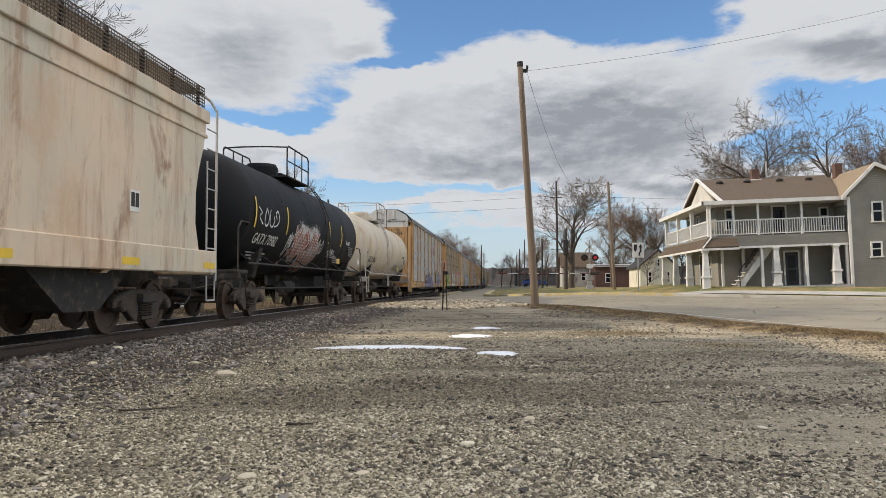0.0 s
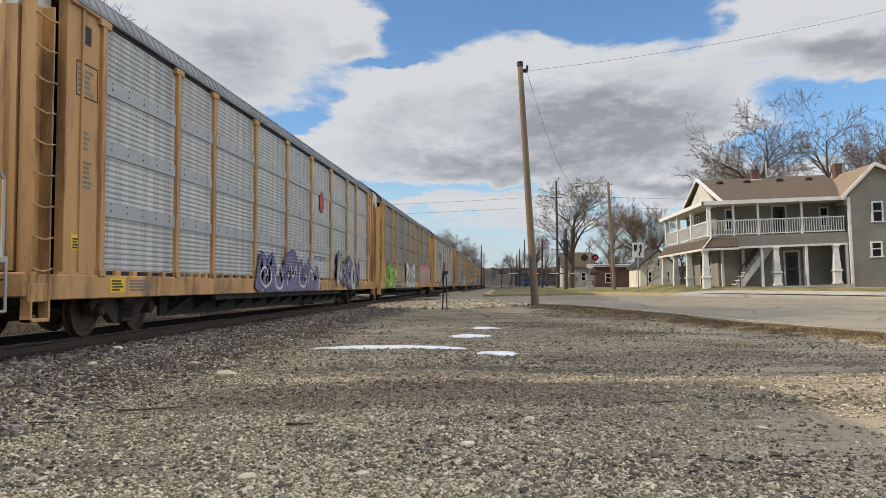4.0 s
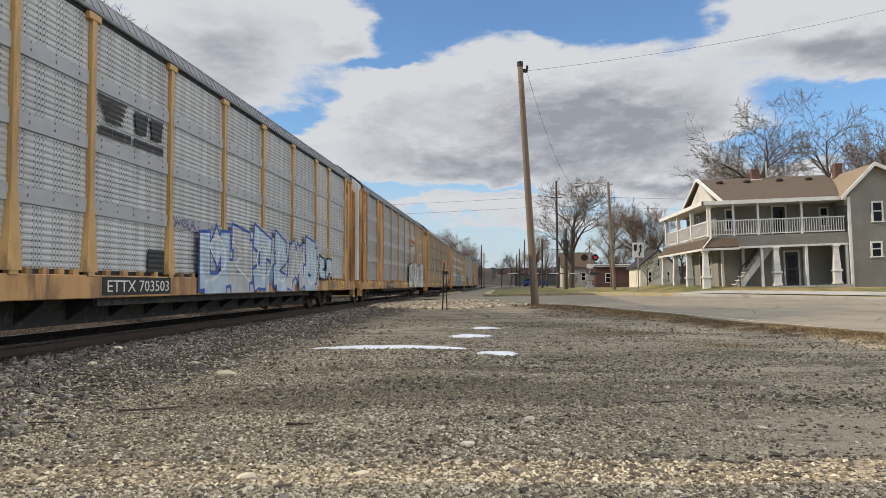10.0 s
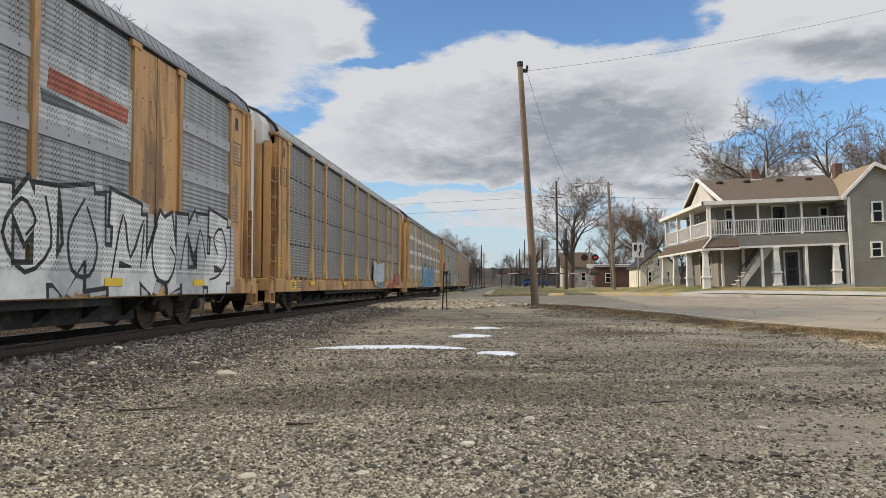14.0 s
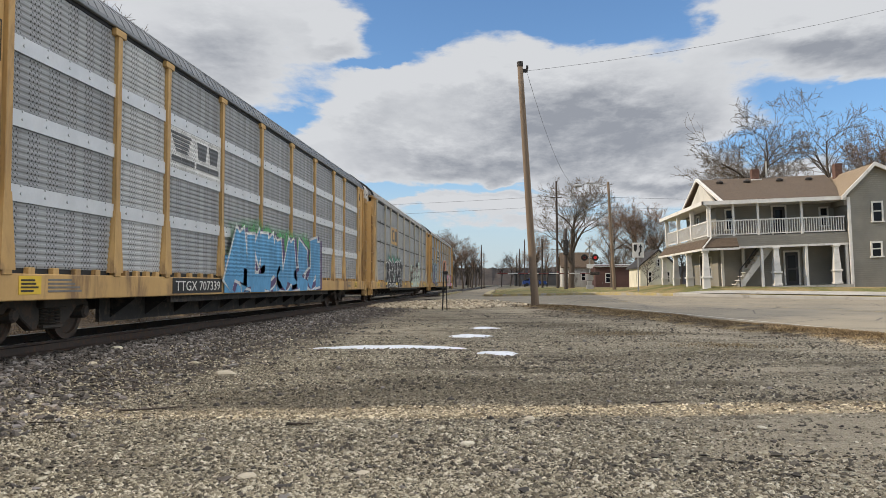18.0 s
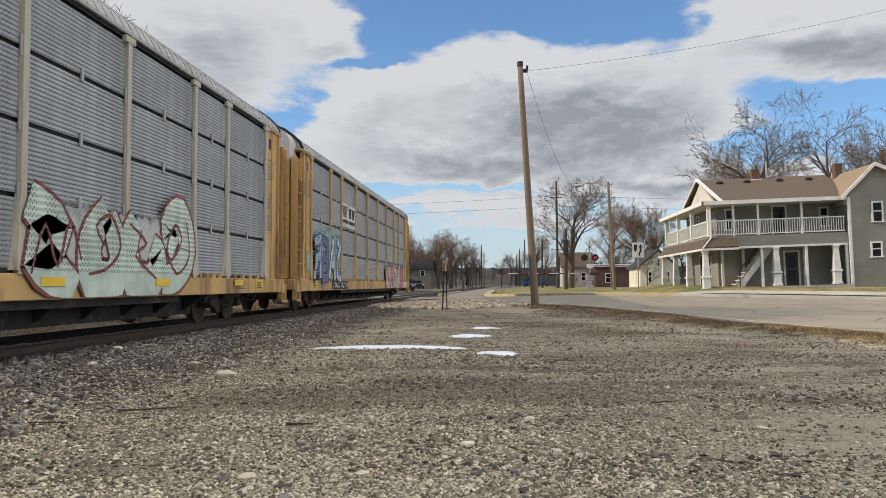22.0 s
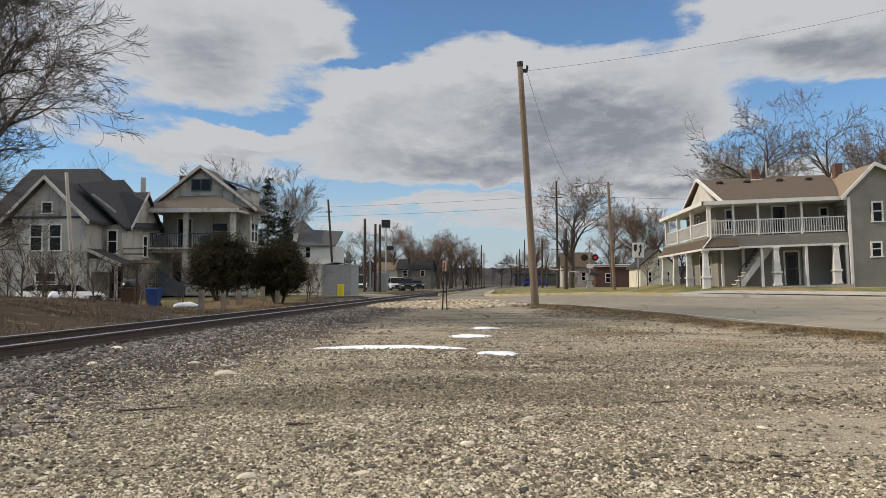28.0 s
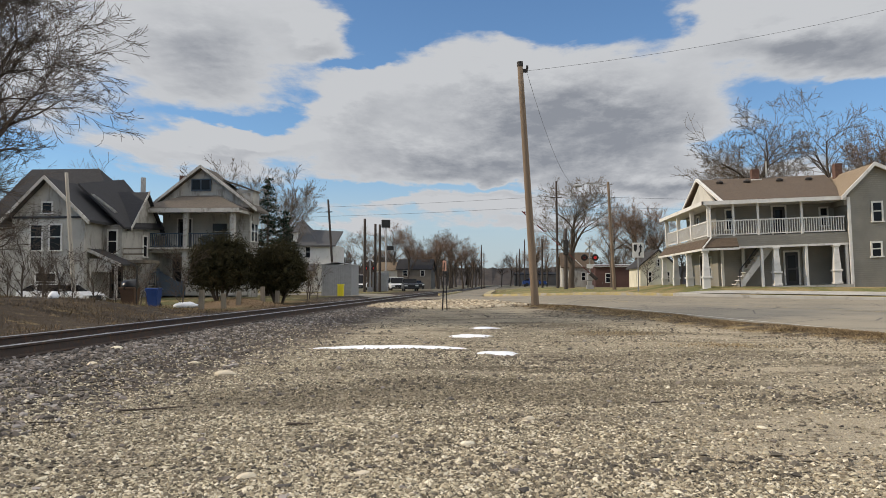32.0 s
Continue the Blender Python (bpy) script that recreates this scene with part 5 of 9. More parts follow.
SPRAY = {n: spray("spray_" + n, c) for n, c in {
    "white": (0.62, 0.62, 0.6), "black": (0.02, 0.02, 0.022), "purple": (0.15, 0.13, 0.24), "blue": (0.09, 0.3, 0.52), "sky": (0.4, 0.5, 0.58), "green": (0.1, 0.34, 0.13),
    "lime": (0.3, 0.55, 0.1), "pink": (0.62, 0.13, 0.24), "rose": (0.58, 0.42, 0.43), "red": (0.42, 0.06, 0.05), "navy": (0.05, 0.07, 0.17), "tan": (0.52, 0.38, 0.27), "mist": (0.1, 0.105, 0.11), "silver": (0.42, 0.43, 0.43), "teal": (0.2, 0.42, 0.4),
    "plum": (0.09, 0.05, 0.13), "mint": (0.5, 0.58, 0.5), "maroon": (0.2, 0.06, 0.05), "ochre": (0.6, 0.5, 0.12), "cobalt": (0.03, 0.08, 0.33), "ember": (0.33, 0.09, 0.05)}.items()}
MIST = {n: spray_mist("overspray_" + n, c) for n, c in {"green": (0.1, 0.4, 0.14), "red": (0.4, 0.1, 0.08), "white": (0.6, 0.6, 0.58), "lime": (0.5, 0.58, 0.1), "teal": (0.12, 0.33, 0.24), "aqua": (0.3, 0.5, 0.48), "pink": (0.55, 0.2, 0.27), "grey": (0.4, 0.42, 0.44), "blue": (0.2, 0.4, 0.55)}.items()}

# abstract sprayed strokes on a unit cell: hooks, waves, drops and spirals
GLYPHS = (
    ((0.25, 0.98), (0.05, 0.6), (0.2, 0.12), (0.7, 0.02), (1.0, 0.4), (0.75, 0.62)),
    ((-0.1, 0.15), (0.2, 0.75), (0.5, 0.25), (0.8, 0.85), (1.1, 0.35)),
    ((0.0, 0.05), (0.55, 0.15), (0.95, 0.5), (0.65, 0.98), (0.2, 0.8), (0.45, 0.5)),
    ((-0.05, 0.95), (0.55, 0.65), (0.15, 0.42), (0.95, 0.02)),
    ((0.5, 0.5), (0.7, 0.68), (0.4, 0.9), (0.05, 0.5), (0.5, 0.08), (1.05, 0.4), (0.9, 0.98)),
    ((0.55, 1.0), (0.15, 0.55), (0.25, 0.08), (0.7, 0.02), (0.9, 0.4), (0.6, 0.9)),
    ((0.0, 0.0), (0.35, 0.98), (0.6, 0.35), (1.05, 0.95), (0.95, 0.2)),
)
# block strokes on a unit cell: slabs, wedges and elbows
SLABS = (
    ((0.12, -0.02, 0.2, 1.0), (0.2, 0.92, 0.9, 0.78), (0.22, 0.5, 0.85, 0.42), (0.62, 0.4, 0.98, -0.04)),
    ((0.08, 0.02, 0.3, 0.98), (0.3, 0.96, 0.58, 0.3), (0.58, 0.3, 0.86, 1.02), (0.86, 0.98, 1.0, 0.0)),
    ((0.1, 0.9, 0.92, 0.96), (0.16, 0.94, 0.1, 0.1), (0.1, 0.08, 0.94, 0.02), (0.3, 0.52, 0.86, 0.56), (0.88, 0.5, 0.9, 0.04)),
    ((0.5, -0.05, 0.46, 1.0), (0.02, 0.78, 0.98, 0.98), (0.46, 0.3, 0.96, 0.08)),
    ((0.05, -0.02, 0.42, 1.02), (0.42, 1.0, 0.98, 0.0), (0.2, 0.34, 0.8, 0.38)),
    ((0.9, 0.98, 0.16, 0.8), (0.16, 0.82, 0.82, 0.46), (0.82, 0.48, 0.72, 0.06), (0.74, 0.08, 0.06, 0.0)),
    ((0.12, 1.02, 0.08, 0.06), (0.08, 0.06, 0.9, 0.0), (0.88, 0.02, 0.94, 0.96), (0.3, 0.6, 0.6, 0.9)),
)


def faces_out(bm):
    bmesh.ops.recalc_face_normals(bm, faces=bm.faces)
    for f in bm.faces:
        if f.normal.x < 0:
            f.normal_flip()
    return bm


def stroke_mesh(cells, width, x, step, smooth_n=3):
    """Rounded ribbons along glyph strokes, each a little prouder than the last. cells: (y, z, w, h, glyph)."""
    bm = bmesh.new()
    k = 0
    for y, z, w, h, g in cells:
        src = [Vector((y + a * w, z + b * h)) for a, b in GLYPHS[g % len(GLYPHS)]]
        pts = []
        for i in range(len(src) - 1):
            p0, p1, p2, p3 = src[max(0, i - 1)], src[i], src[i + 1], src[min(len(src) - 1, i + 2)]
            for j in range(smooth_n):
                t = j / smooth_n
                pts.append(0.5 * (2 * p1 + (p2 - p0) * t + (2 * p0 - 5 * p1 + 4 * p2 - p3) * t * t + (3 * p1 - p0 - 3 * p2 + p3) * t ** 3))
        pts.append(src[-1])
        xx = x + step * k
        left, right = [], []
        for i, q in enumerate(pts):
            d = (pts[min(i + 1, len(pts) - 1)] - pts[max(i - 1, 0)])
            n = Vector((-d.y, d.x)).normalized()
            ww = width * (0.55 + 0.45 * math.sin(math.pi * min(1, max(0, (i + 1.5) / (len(pts) + 2)))))
            for row, e in ((left, q + n * ww), (right, q - n * ww)):
                row.append(bm.verts.new((xx, e.x, max(0.642, e.y))))
        for i in range(len(pts) - 1):
            bm.faces.new((right[i], right[i + 1], left[i + 1], left[i]))
        k += 1
    return faces_out(bm)


def slab_mesh(cell, width, x, step, rim):
    """Square-ended block strokes, each a little prouder than the last and grown by rim all round."""
    y, z, w, h, g = cell
    bm = bmesh.new()
    for k, (a, b, c, d) in enumerate(SLABS[g % len(SLABS)]):
        p, q = Vector((y + (1 - a) * w, z + b * h)), Vector((y + (1 - c) * w, z + d * h))
        t = (q - p).normalized()
        n = Vector((-t.y, t.x)) * (width + rim)
        ends = [p - t * rim + n * 1.1, p - t * rim - n * 0.9, q + t * rim - n * 1.1, q + t * rim + n * 0.85]
        bm.faces.new([bm.verts.new((x + step * k, e.x, max(0.642, e.y))) for e in ends])
    return faces_out(bm)


def mist_mesh(y0, y1, z0, z1, x, seed):
    """A patch of overspray with a ragged rim; fade runs from one inside to nought at the rim."""
    bm = bmesh.new()
    layer = bm.verts.layers.float.new("fade")
    n = 48
    cy, cz, ry, rz = (y0 + y1) / 2, (z0 + z1) / 2, (y1 - y0) / 2, (z1 - z0) / 2
    rings = []
    for f, v in ((0.4, 0.95), (0.75, 0.6), (1.15, -0.1)):
        ring = []
        for i in range(n):
            a = 2 * math.pi * i / n
            c, s = math.cos(a), math.sin(a)
            sq = (abs(c) ** 6 + abs(s) ** 6) ** (-1 / 6)
            k = f * sq * (0.95 + 0.16 * noise.noise((c * 3.5, s * 3.5, seed)) + 0.1 * noise.noise((c * 9, s * 9, seed + 3)))
            vert = bm.verts.new((x, cy + ry * c * k, max(0.63, cz + rz * s * k)))
            vert[layer] = v
            ring.append(vert)
        rings.append(ring)
    bm.faces.new(rings[0])
    for a, b in zip(rings, rings[1:]):
        for i in range(n):
            bm.faces.new((a[i], a[(i + 1) % n], b[(i + 1) % n], b[i]))
    return faces_out(bm)


PAINT_X = 1.553        # just proud of the side posts' feet


def haze(car, y0, y1, z0, z1, colour, seed=1, x=PAINT_X - 0.004):
    part("overspray", mist_mesh(y0, y1, z0, z1, x, seed), MIST[colour], car, "soft overspray of paint")


def mural(car, y0, y1, z0, z1, n, fill, line, seed=1, round_=False, over=None, cast=None, fills=None, fat=0.17):
    """A large sprayed piece: letter shapes with outline, fill, cast shade in a second colour and thin lines."""
    r = random.Random(seed)
    w, h = (y1 - y0) / n, z1 - z0
    x = PAINT_X
    rim = min(0.07, 0.05 + 0.02 * w)
    for i in range(n):
        hh = h * r.uniform(0.84, 1.0)
        cell = (y0 + i * w + 0.06 * w, z0 + 0.1 * h * r.random(), w * 0.9, hh * 0.94, seed * 3 + i * 2 + r.randint(0, 1))
        wd = fat * min(w, 1.3)
        tint = fills[i % len(fills)] if fills else fill
        off = 0.0002 * i

        def shape(c, grow, at):
            return stroke_mesh([c], wd * 1.05 + grow, at, 0.0, 4) if round_ else slab_mesh(c, wd, at, 0.00005, grow)

        if cast:
            part("sprayed_cast", shape((cell[0] + 0.16 * w, cell[1] - 0.02 * h, *cell[2:]), rim * 1.2, x + off), SPRAY[cast], car, "second colour cast beside a letter shape")
        letter = part("sprayed_letter", shape(cell, rim, x + 0.004 + off), SPRAY[line], car, "sprayed letter shape with outline")
        part("sprayed_fill", shape(cell, 0.0, x + 0.008 + off), SPRAY[tint], letter, "sprayed fill colour")
        if over:
            part("sprayed_line", stroke_mesh([(cell[0] + 0.1 * w, cell[1] + 0.08 * h, cell[2] * 0.85, cell[3] * 0.85, i + seed)], 0.016 + 0.012 * w, x + 0.012 + off, 0.0, 3), SPRAY[over], letter, "thin sprayed line")


def scrawl(car, y0, y1, z0, z1, n, colour, seed=1, x=1.49, fat=0.03):
    r = random.Random(seed)
    w = (y1 - y0) / n
    cells = [(y0 + i * w, z0, w, (z1 - z0) * r.uniform(0.8, 1), (seed + i * 3) % len(GLYPHS)) for i in range(n)]
    part("sprayed_scrawl", stroke_mesh(cells, fat, x, 0.0008), SPRAY[colour], car, "thin sprayed scrawl")


def plate(car, y0, y1, z0, z1, mat, x=1.48, name="sign_panel", label="flat painted panel"):
    return part(name, boxes((x, x + 0.006, y0, y1, z0, z1)), mat, car, label)


def mark_logo(car, y0, y1, z0, z1, panel=True, ink="black"):
    """A rail company's mark drawn as plain slanted bars beside two solid shapes."""
    if panel:
        plate(car, y0, y1, z0, z1, SPRAY["white"], label="white painted panel with plain dark shapes")
    w, h = y1 - y0, z1 - z0
    x = 1.49
    for i in range(5):
        zz = z0 + h * (0.42 + 0.1 * i)
        bm = prism([(x, y0 + w * (0.12 - 0.022 * i), zz), (x, y0 + w * (0.34 + 0.012 * i), zz), (x, y0 + w * (0.3 + 0.02 * i), zz + 0.07 * h), (x, y0 + w * (0.1 - 0.022 * i), zz + 0.07 * h)], (0.004, 0, 0))
        part("mark_stripe", bm, SPRAY[ink], car, "slanted dark bar")
    for a in (0.5, 0.74):
        q = prism([(x, y0 + w * (a + 0.03), z0 + 0.42 * h), (x, y0 + w * (a + 0.17), z0 + 0.42 * h), (x, y0 + w * (a + 0.2), z0 + 0.86 * h), (x, y0 + w * a, z0 + 0.86 * h)], (0.004, 0, 0))
        part("mark_block", q, SPRAY[ink], car, "solid dark shape of a mark")
    for i, (a, b) in enumerate(((0.04, 0.2), (0.21, 0.45), (0.49, 0.72), (0.73, 0.95))):
        part("mark_strip", boxes((x, x + 0.004, y0 + a * w, y0 + b * w, z0 + 0.16 * h, z0 + 0.31 * h)), SPRAY[ink], car, "row of print as a bar")


def number_plate_band(car, y, words, w, x=1.522):
    part("number_panel", boxes((x, x + 0.005, y, y + w, 0.66, 0.94)), BLACK_AND_SHADE, car, "black number panel")
    side_text(words, 0.19, car, x + 0.008, y + 0.12, 0.71, LETTER_WHITE, width=w - 0.24)


def sill_reflectors(car, places):
    for y in places:
        part("reflector", boxes((PAINT_X + 0.016, PAINT_X + 0.022, y - 0.28, y + 0.28, 0.8, 0.92)), STICKER_YELLOW, car, "yellow reflective strip on the sill")


a1, a2, a3, a4, a5, a6, a7, a8 = racks
mural(a1, 5.0, 9.3, 0.66, 1.85, 5, "purple", "black", 2, True, "white", fills=("silver", "purple", "purple"), fat=0.2)
mural(a1, -4.2, 1.95, 0.64, 1.5, 5, "purple", "navy", 4, True, "white", cast="silver", fat=0.24)
sign = [(1.49, 2.54 + 0.3 + 0.3 * math.cos(radians(22.5 + 45 * i)), 3.5 + 0.36 * math.sin(radians(22.5 + 45 * i))) for i in range(8)]
part("sign_panel", prism(sign, (0.006, 0, 0)), SPRAY["red"], a1, "small red eight-sided mark")
scrawl(a1, 1.95, 3.4, 1.6, 1.75, 6, "navy", 3, fat=0.018)
bars(a1, 1.525, 2.3, 0.68, 0.4, 0.2, 2, LETTER_DARK)
end_text("ETTX", 0.17, a1, 0.3, -LEN_AR / 2 + 0.05, 4.15, LETTER_DARK)
end_text("704754", 0.17, a1, 0.3, -LEN_AR / 2 + 0.05, 3.94, LETTER_DARK)
haze(a2, -11.4, -8.4, 0.62, 2.05, "lime", 2)
mural(a2, -11.25, -8.5, 0.64, 1.78, 5, "lime", "black", 5, False, "black", cast="lime", fat=0.26)
haze(a2, -8.4, -7.0, 1.1, 1.75, "lime", 5)
haze(a2, -3.8, 1.9, 0.64, 2.1, "grey", 6)
mural(a2, -3.5, 1.6, 0.66, 2.05, 3, "white", "silver", 6, False, None, cast="mist", fat=0.12)
part("sprayed_block", boxes((PAINT_X - 0.003, PAINT_X, 4.25, 11.55, 1.0, 2.1)), SPRAY["tan"], a2, "flat tan block of spray paint")
rimline = boxes((PAINT_X, PAINT_X + 0.002, 4.1, 11.6, 2.06, 2.18), (PAINT_X, PAINT_X + 0.002, 4.1, 4.3, 0.66, 2.06))
part("sprayed_border", rimline, SPRAY["pink"], a2, "pink border of a sprayed block")
mural(a2, 4.4, 11.4, 1.02, 2.0, 6, "tan", "pink", 8, False, "lime", cast="tan", fills=("tan", "rose", "tan", "tan"), fat=0.14)
sill_reflectors(a2, (-0.7, 2.1, -9.8, 6.0))
number_plate_band(a2, -7.56, "ETTX 711340", 2.6)
scrawl(a2, 11.8, 12.3, 3.2, 3.7, 1, "white", 2, fat=0.02)
mark_logo(a3, -6.8, -4.35, 2.95, 3.75, panel=False)
haze(a3, -3.0, 7.0, 0.66, 2.1, "blue", 4)
mural(a3, -2.85, 6.8, 0.68, 2.02, 6, "sky", "cobalt", 9, False, "white", cast="silver", fills=("sky", "silver", "sky"), fat=0.2)
mural(a3, 6.0, 9.1, 1.1, 1.65, 3, "sky", "black", 10, False, None, fat=0.12)
part("sprayed_block", boxes((1.486, 1.49, -5.0, -4.35, 1.02, 1.42)), SPRAY["black"], a3, "dark painted-out block")
scrawl(a3, -4.1, -2.9, 1.88, 2.06, 5, "purple", 5, fat=0.02)
number_plate_band(a3, -6.6, "ETTX 703503", 2.45)
mural(a4, 3.2, 11.3, 0.68, 2.2, 6, "white", "black", 11, False, "black", cast="silver", fills=("white", "silver", "white"), fat=0.2)
haze(a4, 3.3, 8.5, 0.62, 1.1, "white", 11)
plate(a4, 4.21, 6.89, 2.95, 3.95, SPRAY["silver"], label="pale grey panel with plain shapes")
part("mark_bar", prism([(1.487, 4.45, 3.42), (1.487, 6.7, 3.36), (1.487, 6.75, 3.62), (1.487, 4.5, 3.7)], (0.004, 0, 0)), SPRAY["ember"], a4, "plain red bar of a mark")
part("mark_swoosh", prism([(1.487, 4.3, 3.38), (1.487, 6.7, 3.26), (1.487, 4.35, 3.2)], (0.004, 0, 0)), SPRAY["mist"], a4, "plain dark wedge of a mark")
sill_reflectors(a4, (6.2, 9.6, -8.5, 1.0))
number_plate_band(a4, -5.75, "CTTX 690365", 2.5)
sill_reflectors(a5, (3.0, 6.6, -4.0, -9.0))
haze(a5, 2.4, 5.9, 0.64, 1.9, "grey", 3)
mural(a5, 2.57, 5.7, 1.02, 1.8, 4, "sky", "white", 12, False, None, fat=0.13)
haze(a5, 2.4, 6.4, 0.62, 0.95, "blue", 6)
haze(a5, 6.4, 9.4, 0.62, 0.95, "red", 7)
scrawl(a5, 7.1, 8.7, 2.05, 2.42, 4, "white", 31, fat=0.022)
haze(a5, 9.2, 11.7, 0.66, 1.5, "red", 8)
haze(a6, -4.5, 5.1, 0.64, 2.45, "green", 9)
part("sprayed_backing", boxes((PAINT_X - 0.002, PAINT_X + 0.0, -4.1, 4.5, 0.645, 1.45)), SPRAY["blue"], a6, "flat blue ground of a sprayed piece")
mural(a6, -4.0, 4.6, 0.66, 2.1, 6, "blue", "white", 13, False, None, cast="plum", fat=0.22)
mural(a6, -3.4, 4.2, 0.7, 1.3, 5, "plum", "white", 3, True, None, fat=0.07)
mark_logo(a6, -6.85, -4.25, 2.95, 3.7, ink="mist")
number_plate_band(a6, -6.7, "TTGX 707339", 2.5)
plate(a7, -6.85, -4.25, 2.95, 3.85, YELLOW_B, name="sign_panel", label="faded yellow square panel")
part("mark_shape", boxes((1.488, 1.494, -6.3, -6.15, 3.12, 3.7), (1.488, 1.494, -6.3, -5.6, 3.6, 3.72), (1.488, 1.494, -6.3, -5.6, 3.1, 3.22), bevel=0.0), SPRAY["mist"], a7, "dark bracket of a faded mark")
part("mark_shape", boxes((1.488, 1.494, -5.35, -4.65, 3.12, 3.7)), SPRAY["mist"], a7, "dark square block of a faded mark")
haze(a7, -9.2, -2.7, 0.64, 2.5, "teal", 14)
mural(a7, -9.0, -2.8, 0.66, 2.05, 6, "black", "white", 14, False, "silver", cast="black", fat=0.2)
haze(a7, 1.3, 6.7, 0.64, 2.1, "white", 3)
mural(a7, 1.4, 6.6, 0.68, 2.05, 4, "mint", "maroon", 15, True, "maroon", fat=0.26)
number_plate_band(a7, -8.28, "CNA 712488", 2.9, 1.568)
sill_reflectors(a7, (-8.9, -5.1, -1.2, 2.0, 5.4, 9.4))
haze(a8, -11.6, -7.0, 0.9, 2.8, "aqua", 5)
mural(a8, -11.4, -7.15, 0.98, 2.6, 4, "sky", "navy", 16, False, "navy", fills=("sky", "purple", "mint"), fat=0.12)
mark_logo(a8, -6.87, -4.22, 2.98, 3.85)
haze(a8, 3.5, 10.4, 0.64, 1.9, "green", 8)
part("sprayed_backing", boxes((PAINT_X - 0.002, PAINT_X + 0.0, 4.0, 11.9, 0.645, 0.97)), SPRAY["rose"], a8, "flat pink ground of a sprayed piece")
mural(a8, 3.75, 10.2, 0.68, 1.85, 5, "rose", "black", 18, False, "lime", cast="rose", fills=("rose", "pink", "rose"), fat=0.15)
number_plate_band(a8, -8.65, "TTGX 157316", 2.9)
scrawl(a8, -12.3, -12.0, 1.4, 2.0, 1, "black", 3, fat=0.02)
haze(a8, -12.2, -11.6, 1.1, 1.9, "aqua", 4, 1.5)
# the black tank's sprayed patches follow its barrel
def wrap_barrel(bm, lift):
    for v in bm.verts:
        v.co.x = math.sqrt(max(0.1, 1.5 ** 2 - (v.co.z - 2.62) ** 2)) + lift
    return bm


part("overspray", wrap_barrel(mist_mesh(-2.9, 0.6, 1.3, 2.75, 0.0, 3), 0.006), MIST["white"], tank_a, "soft overspray of paint")
for i in range(5):
    cell = (-2.75 + i * 0.65, 1.4, 0.65, 1.05, 20 + i * 2)
    for name, colour, width, lift in (("sprayed_outline", "white", 0.19, 0.012), ("sprayed_fill", "ember", 0.15, 0.018), ("sprayed_line", "white", 0.03, 0.024)):
        part(name, wrap_barrel(stroke_mesh([cell], width, 0.0, 0.0), lift + 0.0008 * i), SPRAY[colour], tank_a, "sprayed letters on the barrel")
for y0, y1, z0, z1, n, sd in ((-6.3, -4.5, 2.3, 2.75, 4, 3), (0.1, 1.0, 1.85, 2.3, 3, 1), (1.9, 2.9, 1.78, 2.05, 3, 4), (-3.3, -2.9, 1.6, 2.3, 2, 4)):
    w = (y1 - y0) / n
    part("sprayed_scrawl", wrap_barrel(stroke_mesh([(y0 + i * w, z0, w, z1 - z0, (sd + i * 2) % 7) for i in range(n)], 0.025, 0.0, 0.0), 0.01), SPRAY["white"], tank_a, "thin white scrawl")
# ---- houses ----
def siding_material(name, base, pitch, dirt=(0.2, 0.18, 0.15), amount=0.2):
    """Clapboard: thin level boards with a shadow line each."""
    m, nt, p = node_mat(name)
    vec = coords(nt)
    z = nd(nt, "ShaderNodeSeparateXYZ", Vector=vec).outputs[2]
    lap = calc(nt, "FRACT", calc(nt, "DIVIDE", z, pitch))
    broad = fbm(nt, vec, 0.6, 5, 0.6)
    col = mix(nt, ramp(nt, broad, 0.3, 0.7), dim(base, 0.86), dim(base, 1.1))
    grime = ramp(nt, fbm(nt, vec, 1.6, 6, 0.7, (1, 1, 0.35)), 0.68 - amount * 0.4, 0.9 - amount * 0.4)
    col = mix(nt, grime, col, dirt)
    nt.links.new(col, p.inputs["Base Color"])
    p.inputs["Roughness"].default_value = 0.65
    bumped(nt, p, lap, 0.9, 0.015)
    return m


def shingle_material(name, base):
    m, nt, p = node_mat(name)
    vec = coords(nt)
    br = nt.nodes.new("ShaderNodeTexBrick")
    nt.links.new(scaled(nt, vec, (1, 1, 1)), br.inputs["Vector"])
    br.inputs["Scale"].default_value = 3.2
    br.inputs["Color1"].default_value = (*dim(base, 0.75), 1)
    br.inputs["Color2"].default_value = (*dim(base, 1.2), 1)
    br.inputs["Mortar"].default_value = (*dim(base, 0.45), 1)
    br.inputs["Mortar Size"].default_value = 0.012
    br.inputs["Row Height"].default_value = 0.22
    col = mix(nt, fbm(nt, vec, 0.7, 5, 0.6), br.outputs["Color"], base)
    nt.links.new(col, p.inputs["Base Color"])
    p.inputs["Roughness"].default_value = 0.9
    bumped(nt, p, br.outputs["Fac"], 0.5, 0.02)
    return m


GREY_SIDING = siding_material("grey_siding", (0.235, 0.222, 0.192), 0.12)
CREAM_SIDING = siding_material("cream_siding", (0.6, 0.57, 0.5), 0.14)
SHINGLE_SLATE = shingle_material("slate_grey_shingles", (0.075, 0.076, 0.08))
OLD_WHITE = siding_material("old_white_boards", (0.43, 0.41, 0.37), 0.11, (0.17, 0.15, 0.125), 0.5)
TRIM_OLD = surf("old_white_trim", (0.5, 0.48, 0.44), 0.65, 0.15, 1.2, 20, 0.05, dirt=(0.25, 0.22, 0.18), amount=0.5)
SHINGLE_GREY = shingle_material("grey_brown_shingles", (0.12, 0.1, 0.08))
